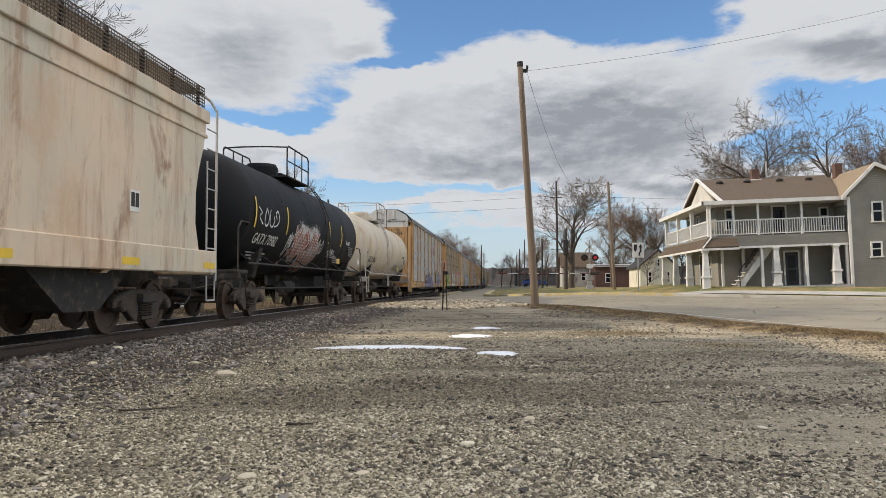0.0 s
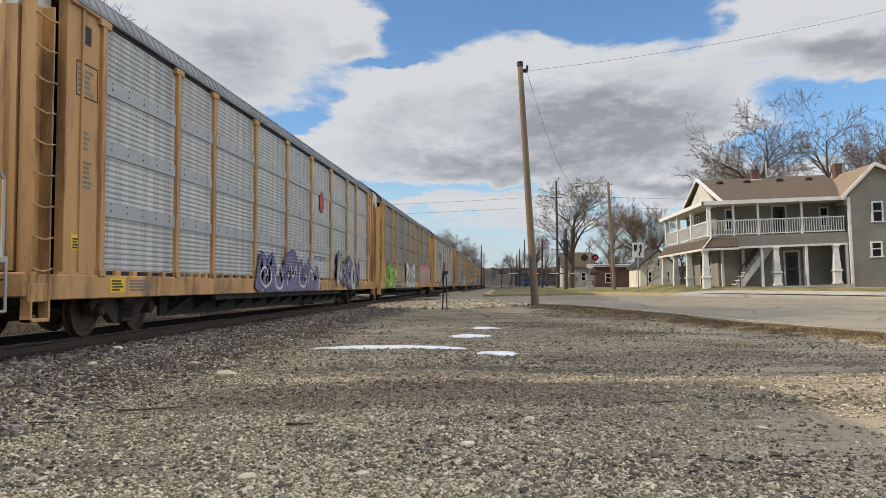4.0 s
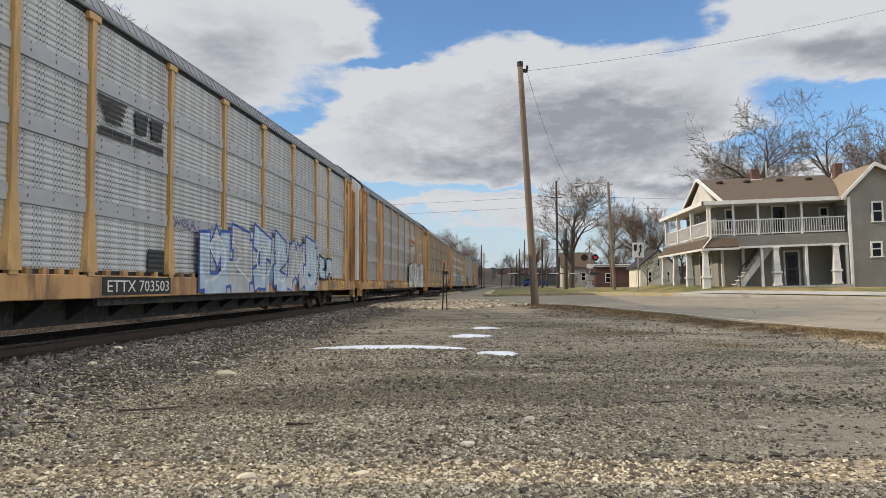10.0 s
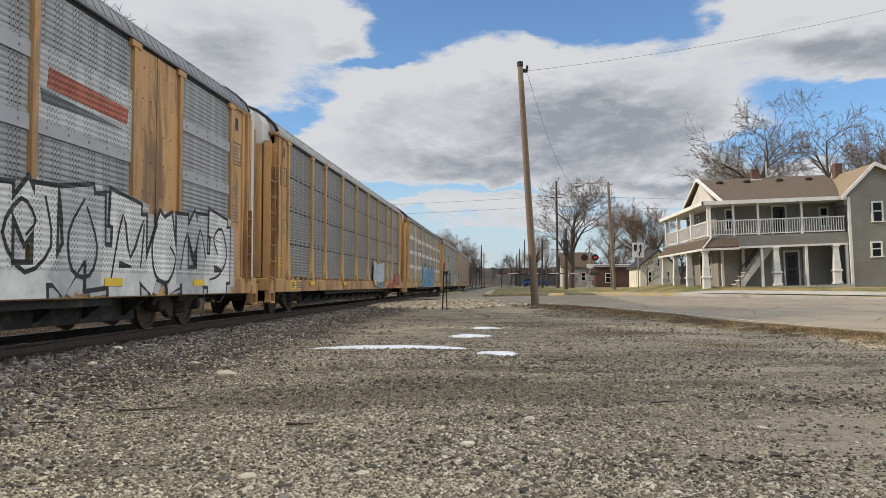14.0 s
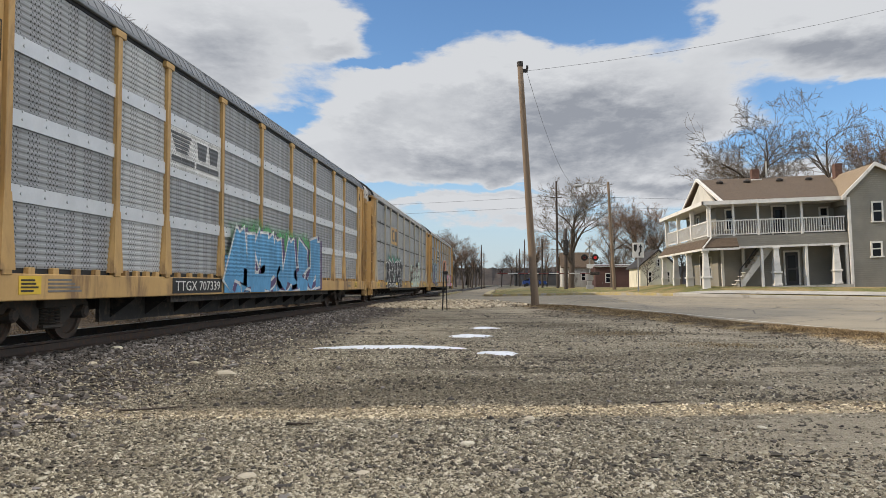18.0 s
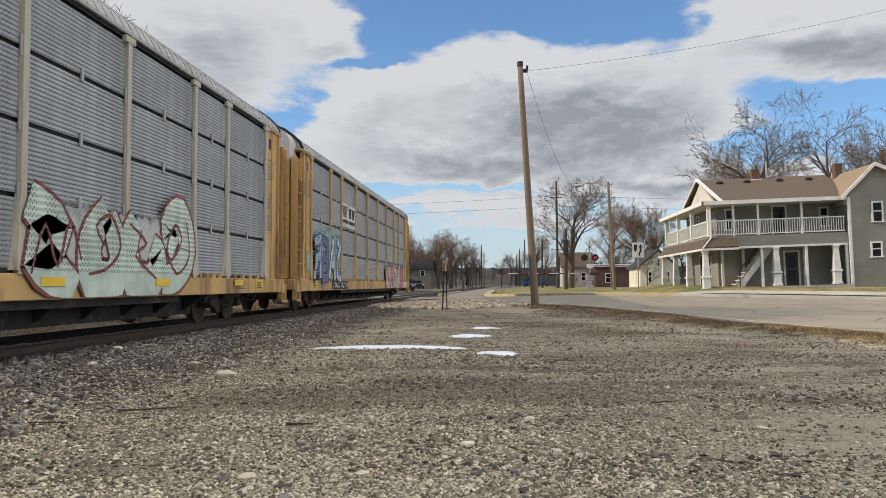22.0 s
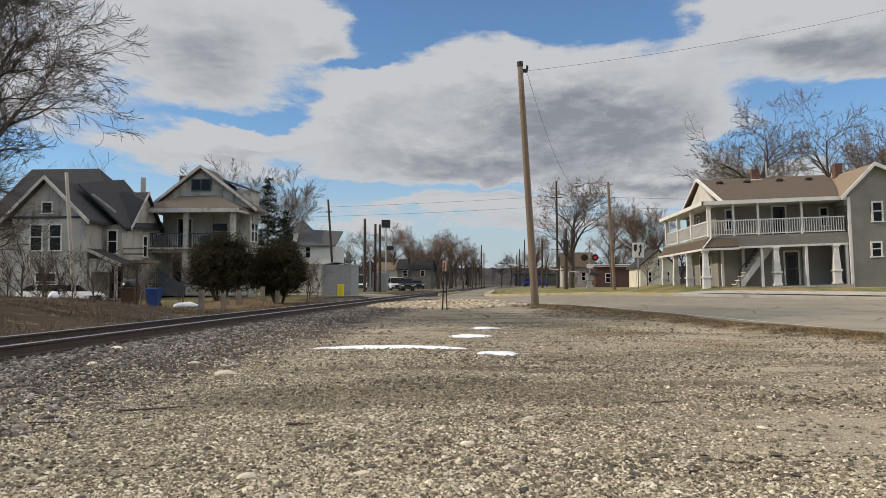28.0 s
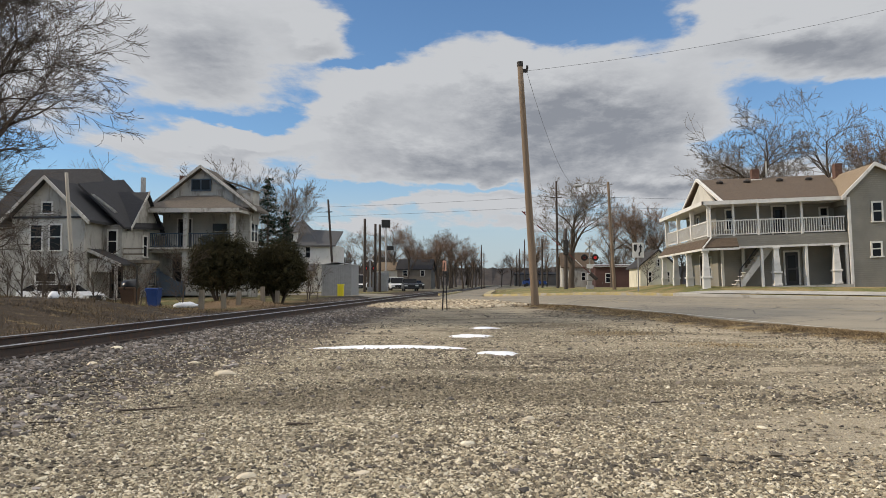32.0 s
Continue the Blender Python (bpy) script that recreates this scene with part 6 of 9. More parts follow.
TRIM_WHITE = surf("white_trim", (0.66, 0.64, 0.6), 0.6, 0.1, 1.2, 20, 0.05, dirt=(0.4, 0.37, 0.32), amount=0.3)
SHINGLE_BROWN = shingle_material("brown_shingles", (0.105, 0.074, 0.05))
SHINGLE_DARK = shingle_material("dark_shingles", (0.033, 0.032, 0.034))
SHINGLE_TAN = shingle_material("tan_shingles", (0.24, 0.18, 0.118))
PANE = glass("window_glass", (0.011, 0.012, 0.014))
BLUE_RAIL = surf("blue_grey_paint", (0.06, 0.085, 0.115), 0.7, 0.2, 2, 25, 0.1)
BRICK_RED = surf("chimney_brick", (0.14, 0.075, 0.055), 0.9, 0.3, 6, 30, 0.3, dirt=(0.1, 0.06, 0.05), amount=0.3)
DOOR_DARK = surf("dark_door", (0.035, 0.033, 0.035), 0.5, 0.2, 2, 20, 0.05)
WOOD_GREY = surf("weathered_wood", (0.2, 0.17, 0.13), 0.9, 0.25, 2, 30, 0.3, stretch=(3, 3, 0.4))


def slab(bm, pts, t):
    """A roof plane: an outline in space, thickened downward."""
    join(bm, prism(pts, (0, 0, -t)))
    return bm


def window(house, x, y, z, w, h, facing="front", frame_mat=None, sash=True, name="window", depth=0.07):
    """A sash window: frame, sill and two panes; x, y, z is its foot's middle on the wall."""
    fm = frame_mat or TRIM_WHITE
    turn = {"front": 0, "left": -90, "right": 90}[facing]
    m = pose(x, y, z, 0, 0, turn)
    fr = boxes((-w / 2, -w / 2 + 0.09, -depth, 0.02, 0, h), (w / 2 - 0.09, w / 2, -depth, 0.02, 0, h), (-w / 2 + 0.09, w / 2 - 0.09, -depth, 0.02, h - 0.1, h))
    box(fr, -w / 2 - 0.05, w / 2 + 0.05, -depth - 0.04, 0.02, -0.07, 0.0)
    win = part(name, fr, fm, house, at=m)
    if sash:
        part("sash_bar", boxes((-w / 2 + 0.09, w / 2 - 0.09, -depth + 0.02, -0.01, h / 2 - 0.03, h / 2 + 0.03)), fm, win)
        part("pane", boxes((-w / 2 + 0.09, w / 2 - 0.09, -0.03, -0.015, h / 2 + 0.03, h - 0.1)), PANE, win)
        part("pane", boxes((-w / 2 + 0.09, w / 2 - 0.09, -0.022, -0.008, 0.0, h / 2 - 0.03)), PANE, win)
    else:
        part("pane", boxes((-w / 2 + 0.09, w / 2 - 0.09, -0.03, -0.012, 0.0, h - 0.1)), PANE, win)
    return win


def house_door(house, x, y, z, w, h, facing="front", mat=None):
    turn = {"front": 0, "left": -90, "right": 90}[facing]
    fr = boxes((-w / 2 - 0.1, -w / 2, -0.06, 0.02, 0, h + 0.1), (w / 2, w / 2 + 0.1, -0.06, 0.02, 0, h + 0.1), (-w / 2, w / 2, -0.06, 0.02, h, h + 0.1))
    d = part("door", fr, TRIM_WHITE, house, "", at=pose(x, y, z, 0, 0, turn))
    part("door_leaf", boxes((-w / 2, w / 2, -0.035, 0.01, 0.0, h), bevel=0.004), mat or DOOR_DARK, d)
    part("pane", boxes((-w / 2 + 0.15, w / 2 - 0.15, -0.042, -0.036, h * 0.52, h - 0.2)), PANE, d)
    part("pane", boxes((-w / 2 + 0.15, w / 2 - 0.15, -0.042, -0.036, 0.25, h * 0.45)), PANE, d)
    part("door_handle", tubes([(w / 2 - 0.1, -0.08, 1.0), (w / 2 - 0.1, -0.03, 1.0)], 0.025), ROOF_PALE, d)
    return d


def railing(house, a, b, z, h, mat, gap=0.13, name="railing"):
    """Balustrade from a to b (x, y) with single balusters."""
    a, b = Vector((*a, 0)), Vector((*b, 0))
    d = b - a
    n = max(1, int(d.length / gap))
    turn = math.degrees(math.atan2(d.y, d.x))
    r = part(name, boxes((0, d.length, -0.035, 0.035, h - 0.07, h)), mat, house, at=pose(a.x, a.y, z, 0, 0, turn))
    part("bottom_rail", boxes((0, d.length, -0.025, 0.025, 0.08, 0.14)), mat, r)
    me = bpy.data.meshes.new("baluster")
    q = boxes((-0.02, 0.02, -0.02, 0.02, 0.14, h - 0.07))
    q.to_mesh(me)
    q.free()
    for i in range(n):
        part_of("baluster", me, mat, r, at=pose((i + 0.5) * d.length / n, 0, 0))
    return r


def column(house, x, y, z0, z1, mat, fat=0.19):
    """A tapered porch column on a pedestal."""
    h = z1 - z0
    bm = boxes((-0.24, 0.24, -0.24, 0.24, 0, 0.12), (-0.2, 0.2, -0.2, 0.2, 0.12, 0.72), (-0.26, 0.26, -0.26, 0.26, 0.72, 0.82), (-0.19, 0.19, -0.19, 0.19, h - 0.12, h), bevel=0.01)
    prof = [(fat, 0.82), (fat * 0.66, h - 0.12)]
    b = bmesh.new()
    lo = [b.verts.new((sx * fat, sy * fat, 0.82)) for sx, sy in ((-1, -1), (1, -1), (1, 1), (-1, 1))]
    hi = [b.verts.new((sx * fat * 0.66, sy * fat * 0.66, h - 0.12)) for sx, sy in ((-1, -1), (1, -1), (1, 1), (-1, 1))]
    for i in range(4):
        j = (i + 1) % 4
        b.faces.new((lo[i], lo[j], hi[j], hi[i]))
    join(bm, b)
    return part("porch_column", bm, mat, house, at=pose(x, y, z0))


def post(house, x, y, z0, z1, mat, w=0.075, name="porch_post"):
    return part(name, boxes((-w, w, -w, w, 0, z1 - z0), bevel=0.008), mat, house, at=pose(x, y, z0))


def stairs(house, x, y, z0, z1, run, width, n, mat, rail_mat):
    """An open flight that climbs towards +x."""
    rise, go = (z1 - z0) / n, run / n
    s = part("staircase", prism([(x, y, z0), (x + 0.35, y, z0), (x + run + 0.1, y, z1 - 0.25), (x + run + 0.1, y, z1), (x + run - 0.2, y, z1)], (0, 0.06, 0)), mat, house)
    part("stringer", prism([(x, y + width, z0), (x + 0.35, y + width, z0), (x + run + 0.1, y + width, z1 - 0.25), (x + run + 0.1, y + width, z1), (x + run - 0.2, y + width, z1)], (0, 0.06, 0)), mat, s)
    for i in range(n):
        part("tread", boxes((x + i * go - 0.03, x + (i + 1) * go + 0.02, y - 0.02, y + width + 0.08, z0 + (i + 1) * rise - 0.05, z0 + (i + 1) * rise)), mat, s)
    part("stair_handrail", tubes([(x + 0.2, y, z0), (x + 0.2, y, z0 + 1.0), (x + run, y, z1 + 0.85), (x + run, y, z1)], 0.035), rail_mat, s)
    return s


def grey_house():
    """Two-storey grey house with a wraparound double porch."""
    h = thing("house", pose(11.85, 48.0, 1.0, 0, -1.9, 0), "grey two-storey house with white wraparound porch and brown roof", "house")
    # local x along the front, y away from the road, z up from its ground
    ze, zf, zb = 4.95, 2.95, 2.2          # eave, upper floor, underside of the band
    part("wall", boxes((0.9, 7.9, 1.75, 9.6, -0.3, ze + 0.1)), GREY_SIDING, h)
    part("wall", boxes((7.82, 15.2, -0.25, 9.0, -0.6, ze - 0.35)), GREY_SIDING, h, "grey siding of the wing")
    # main roof: ridge along x, gable to the left
    bm = bmesh.new()
    yr, zr = 5.5, 6.95
    slab(bm, [(0.75, -0.25, ze), (7.72, -0.25, ze), (8.9, yr, zr), (0.75, yr, zr)], 0.14)
    slab(bm, [(0.75, 11.2, ze), (0.75, yr, zr), (8.9, yr, zr), (8.9, 11.2, ze)], 0.14)
    part("roof", bm, SHINGLE_BROWN, h)
    part("gable_wall", prism([(0.95, 1.6, ze), (0.95, 9.6, ze), (0.95, yr, zr - 0.25)], (0.12, 0, 0)), CREAM_SIDING, h, "pale gable boards")
    bm = bmesh.new()
    join(bm, prism([(0.7, -0.3, ze - 0.1), (0.7, yr, zr - 0.06), (0.7, yr, zr + 0.1), (0.7, -0.3, ze + 0.06)], (0.16, 0, 0)))
    join(bm, prism([(0.7, 11.25, ze - 0.1), (0.7, yr, zr - 0.06), (0.7, yr, zr + 0.1), (0.7, 11.25, ze + 0.06)], (0.16, 0, 0)))
    part("bargeboard", bm, TRIM_WHITE, h)
    # wing roof: gable to the road, ridge along y
    bm = bmesh.new()
    xr, zw = 9.25, 6.8
    slab(bm, [(7.4, -0.65, ze + 0.02), (xr, -0.65, zw), (xr, 9.2, zw), (7.4, 9.2, ze + 0.02)], 0.14)
    slab(bm, [(15.5, -0.65, 3.9), (15.5, 9.2, 3.9), (xr, 9.2, zw), (xr, -0.65, zw)], 0.14)
    part("roof", bm, SHINGLE_TAN, h, "tan shingled wing roof")
    part("gable_wall", prism([(7.84, -0.25, ze - 0.352), (14.0, -0.25, ze - 0.352), (xr, -0.25, zw - 0.16), (7.84, -0.25, ze + 0.12)], (0, 0.12, 0)), GREY_SIDING, h)
    bm = bmesh.new()
    join(bm, prism([(7.35, -0.7, ze - 0.18), (xr, -0.7, zw - 0.16), (xr, -0.7, zw + 0.06), (7.35, -0.7, ze + 0.04)], (0, 0.12, 0)))
    join(bm, prism([(15.5, -0.7, 3.7), (xr, -0.7, zw - 0.16), (xr, -0.7, zw + 0.06), (15.5, -0.7, 3.92)], (0, 0.12, 0)))
    part("bargeboard", bm, TRIM_WHITE, h)
    part("corner_board", boxes((7.78, 7.94, -0.29, -0.2, -0.3, ze)), TRIM_WHITE, h)
    part("eave_return", boxes((7.62, 7.815, -0.2, 1.8, ze - 0.45, ze + 0.12)), GREY_SIDING, h)
    # porch roofs and fascia
    bm = bmesh.new()
    slab(bm, [(-0.35, -0.35, ze + 0.02), (1.0, -0.35, ze + 0.04), (1.0, 12.4, ze + 0.35), (-0.35, 12.4, ze + 0.02)], 0.12)
    part("porch_roof", bm, SHINGLE_BROWN, h)
    bm = boxes((-0.4, 7.7, -0.42, -0.3, ze - 0.16, ze + 0.06), (-0.42, -0.3, -0.42, 12.5, ze - 0.16, ze + 0.06))
    part("fascia", bm, TRIM_WHITE, h)
    part("porch_ceiling", boxes((-0.3, 0.95, -0.3, 12.4, ze - 0.14, ze - 0.1), (0.95, 7.8, -0.25, 1.75, ze - 0.14, ze - 0.1)), TRIM_WHITE, h)
    # upper deck with its sided band
    part("balcony", boxes((-0.1, 7.8, -0.1, 1.75, zb + 0.1, zf), (-0.1, 0.95, 1.75, 12.2, zb + 0.1, zf)), GREY_SIDING, h, "upper porch deck with a sided band")
    bm = bmesh.new()
    slab(bm, [(-0.52, -0.55, 2.36), (1.55, -0.55, 2.36), (1.55, -0.05, 2.92), (-0.05, -0.05, 2.92)], 0.1)
    slab(bm, [(-0.52, -0.55, 2.36), (-0.05, -0.05, 2.92), (-0.05, 12.2, 2.92), (-0.52, 12.7, 2.36)], 0.1)
    part("skirt_roof", bm, SHINGLE_BROWN, h)
    part("skirt_fascia", boxes((-0.57, 1.55, -0.61, -0.53, 2.15, 2.27), (-0.57, -0.49, -0.53, 12.7, 2.15, 2.27)), TRIM_WHITE, h)
    part("band_trim", boxes((1.55, 7.8, -0.13, -0.08, zb + 0.02, zb + 0.14)), TRIM_WHITE, h)
    # railings and posts above
    xs = (0.06, 1.45, 2.85, 5.3, 7.75)
    for a, b in zip(xs, xs[1:]):
        railing(h, (a + 0.06, 0.0), (b - 0.06, 0.0), zf, 0.95, TRIM_WHITE)
    for x in xs[:-1]:
        post(h, x, 0.0, zf, ze - 0.12, TRIM_WHITE, 0.11 if x < 1 else 0.06)
    ys = (0.06, 4.0, 8.0, 12.0)
    for a, b in zip(ys, ys[1:]):
        railing(h, (0.0, a + 0.06), (0.0, b - 0.06), zf, 0.95, TRIM_WHITE)
    for y in ys[1:]:
        post(h, 0.0, y, zf, ze - 0.12, TRIM_WHITE, 0.11)
    # columns below
    for y in ys:
        column(h, -0.3, y - 0.3 if y < 1 else y, -0.15, 2.15, TRIM_WHITE)
    for x in (3.75, 7.1):
        column(h, x, 0.0, 0.0, zb + 0.05, TRIM_WHITE)
    for x, y in ((2.95, 0.0), (5.45, 0.0), (7.7, 0.0), (1.1, 1.5), (5.9, 1.6), (2.3, 1.4)):
        post(h, x, y, -0.05, zb + 0.1, TRIM_WHITE)
    # openings
    house_door(h, 5.2, 1.75, 0.0, 0.75, 1.95)
    house_door(h, 4.6, 1.75, zf, 0.7, 1.75)
    window(h, 1.7, 1.75, zf + 0.5, 0.55, 1.25)
    window(h, 7.2, 1.75, zf + 0.55, 0.55, 1.1)
    window(h, 9.4, -0.25, 3.5, 0.65, 1.15)
    window(h, 9.25, -0.25, 1.5, 0.65, 0.85)
    window(h, 0.9, 3.5, 0.6, 0.75, 1.3, "left")
    window(h, 0.9, 6.0, zf + 0.5, 0.7, 1.2, "left")
    window(h, 0.9, 8.6, zf + 0.5, 0.7, 1.2, "left")
    house_door(h, 0.9, 5.6, 0.0, 0.9, 2.0, "left")
    # stairs to the upper porch
    stairs(h, 1.6, 0.5, -0.05, zf - 0.5, 2.1, 0.9, 11, TRIM_WHITE, DOOR_DARK)
    # chimneys and roof vents
    c = part("chimney", boxes((4.15, 4.6, 5.0, 5.45, 6.3, 7.45), bevel=0.01), BRICK_RED, h)
    part("chimney_flashing", boxes((4.05, 4.7, 4.85, 5.0, 6.4, 6.8)), TRIM_WHITE, c)
    part("chimney", boxes((9.0, 9.45, 4.2, 4.7, 6.2, 7.5), bevel=0.01), BRICK_RED, h)
    part("vent_pipe", tubes([(5.2, 5.5, 6.7), (5.2, 5.5, 8.0)], 0.05), ROOF_PALE, h)
    for x in (1.9, 3.6, 5.6, 7.4):
        bm = bmesh.new()
        lathe(bm, [(0.2, 0.0), (0.24, 0.1), (0.12, 0.2), (0.0, 0.22)], 10, "z", (x, 4.3, 6.52))
        part("roof_vent", bm, STEEL_DARK, h)
    part("gutter_pipe", tubes([(-0.32, -0.4, ze - 0.1), (0.1, -0.2, ze - 0.4), (0.1, -0.15, 2.9), (-0.5, -0.6, 2.3)], 0.045), TRIM_WHITE, h)
    part("foundation", boxes((0.85, 7.9, 1.7, 9.5, -1.0, -0.28), (7.8, 15.3, -0.3, 9.1, -1.2, -0.58)), CONCRETE, h)
    part("porch_floor", boxes((-0.7, 7.8, -0.5, 1.75, -0.35, -0.04), (-0.7, 0.95, 1.75, 12.3, -0.35, -0.04)), CONCRETE, h)
    return h


grey_house()
def white_house():
    """Old white house with a two-tier front porch and blue-grey railings."""
    h = thing("house", Matrix.LocRotScale((-24.65, 53.0, 0.45), None, Vector((0.94, 1.0, 1.0))), "old white two-storey house with two-tier porch and peeling boards", "house")
    ze = 5.88
    part("wall", boxes((0.6, 7.2, 2.0, 4.1, -0.3, ze + 0.3)), OLD_WHITE, h)
    bm = bmesh.new()
    xr, zr = 3.75, 8.95
    slab(bm, [(-0.4, 1.2, ze + 0.05), (xr, 1.2, zr), (xr, 4.3, zr), (-0.4, 4.3, ze + 0.05)], 0.15)
    slab(bm, [(7.95, 1.2, ze + 0.05), (7.95, 4.3, ze + 0.05), (xr, 4.3, zr), (xr, 1.2, zr)], 0.15)
    part("roof", bm, SHINGLE_GREY, h)
    part("gable_wall", prism([(-0.1, 1.6, ze + 0.2), (7.6, 1.6, ze + 0.2), (xr, 1.6, zr - 0.2)], (0, 0.12, 0)), OLD_WHITE, h)
    bm = bmesh.new()
    for xe in (-0.45, 8.0):
        join(bm, prism([(xe, 1.15, ze - 0.1), (xr, 1.15, zr - 0.12), (xr, 1.15, zr + 0.1), (xe, 1.15, ze + 0.12)], (0, 0.12, 0)))
    part("bargeboard", bm, TRIM_OLD, h)
    win = part("window", boxes((2.95, 4.45, 1.5, 1.62, 7.25, 8.1)), BLUE_RAIL, h)
    part("pane", boxes((3.05, 3.64, 1.46, 1.5, 7.35, 8.0)), PANE, win)
    part("pane", boxes((3.76, 4.35, 1.46, 1.5, 7.35, 8.0)), PANE, win)
    # porch roof: low hip
    bm = bmesh.new()
    slab(bm, [(-0.5, -0.5, ze), (7.4, -0.5, ze), (5.0, 1.6, ze + 1.05), (2.3, 1.6, ze + 1.05)], 0.12)
    slab(bm, [(-0.5, -0.5, ze), (2.3, 1.6, ze + 1.05), (-0.5, 2.4, ze)], 0.12)
    slab(bm, [(7.4, -0.5, ze), (7.4, 2.4, ze), (5.0, 1.6, ze + 1.05)], 0.12)
    part("porch_roof", bm, SHINGLE_GREY, h)
    part("fascia", boxes((-0.45, 7.35, -0.55, -0.42, ze - 0.3, ze - 0.02), (-0.5, -0.4, -0.5, 2.2, ze - 0.3, ze - 0.02), (7.27, 7.37, -0.42, 2.2, ze - 0.3, ze - 0.02)), TRIM_OLD, h)
    part("porch_ceiling", boxes((-0.38, 7.25, -0.4, 2.0, ze - 0.2, ze - 0.15)), TRIM_OLD, h)
    part("balcony", boxes((-0.3, 7.2, -0.3, 2.0, 2.9, 3.2), bevel=0.02), TRIM_OLD, h, "white upper porch deck")
    part("balcony_trim", boxes((-0.6, 7.4, -0.6, -0.3, 3.1, 3.22)), TRIM_OLD, h)
    part("porch_floor", boxes((-0.2, 7.1, -0.2, 2.0, 0.0, 0.65)), OLD_WHITE, h)
    for x in (0.1, 3.3, 6.75):
        post(h, x, -0.1, 3.2, ze - 0.25, TRIM_OLD, 0.16)
        post(h, x, -0.1, 0.0, 2.95, TRIM_OLD, 0.2)
    for a, b in ((0.25, 3.15), (3.45, 6.6)):
        railing(h, (a, -0.1), (b, -0.1), 3.22, 1.0, BLUE_RAIL, 0.16)
        railing(h, (a, -0.1), (b, -0.1), 0.66, 0.95, BLUE_RAIL, 0.16) if a > 3 else railing(h, (a, -0.1), (1.6, -0.1), 0.66, 0.95, BLUE_RAIL, 0.16)
    # open interior shade behind the porches
    house_door(h, 2.3, 2.0, 3.22, 1.0, 2.1)
    window(h, 5.0, 2.0, 3.8, 1.3, 1.3, frame_mat=OLD_WHITE)
    house_door(h, 1.9, 2.0, 0.7, 1.0, 2.0)
    window(h, 4.9, 2.0, 1.2, 1.2, 1.3)
    part("rubbish_heap", boxes((4.0, 4.9, 0.6, 1.3, 3.05, 3.95), (4.2, 4.7, 0.5, 1.2, 3.9, 4.15), bevel=0.12), BLUE_RAIL, h)
    part("porch_chair", boxes((0.6, 1.3, 0.5, 1.2, 3.05, 3.5), (0.6, 1.3, 1.1, 1.25, 3.5, 4.1), bevel=0.05), WOOD_GREY, h)
    # front steps with their sloped balustrade
    s = part("front_steps", boxes((2.0, 3.4, -1.6, -0.2, 0.0, 0.2), (2.0, 3.4, -1.2, -0.2, 0.2, 0.4), (2.0, 3.4, -0.8, -0.2, 0.4, 0.6)), BLUE_RAIL, h)
    part("step_railing", prism([(1.7, -1.0, 0.66), (1.7, -1.0, 1.66), (3.5, -1.0, 0.75), (3.5, -1.0, -0.1)], (0, 0.05, 0)), BLUE_RAIL, s)
    post(h, 3.5, -1.0, -0.2, 1.0, BLUE_RAIL, 0.09, "newel_post")
    post(h, 1.7, -1.0, 0.0, 1.8, BLUE_RAIL, 0.09, "newel_post")
    # patched dormer on the side
    d = part("dormer", boxes((6.0, 7.3, 2.6, 4.0, 5.0, 7.45)), OLD_WHITE, h)
    bm = bmesh.new()
    slab(bm, [(5.0, 2.5, 8.2), (7.4, 2.5, 7.4), (7.4, 4.2, 7.4), (5.0, 4.2, 8.2)], 0.12)
    part("dormer_roof", bm, SHINGLE_GREY, d)
    part("roof_patch", boxes((6.5, 7.28, 2.5, 2.58, 6.5, 7.2)), TRIM_OLD, d, "bright patch of bare board")
    for y in (2.7, 3.5):
        window(h, 7.2, y, 3.8, 0.8, 1.4, "right")
        window(h, 7.2, y, 0.9, 0.8, 1.4, "right")
    part("gutter_pipe", tubes([(7.3, 1.95, ze), (7.3, 1.95, 0)], 0.06), TRIM_OLD, h)
    part("chimney", boxes((1.2, 1.7, 3.4, 3.9, 6.5, 8.6)), BRICK_RED, h)
    return h


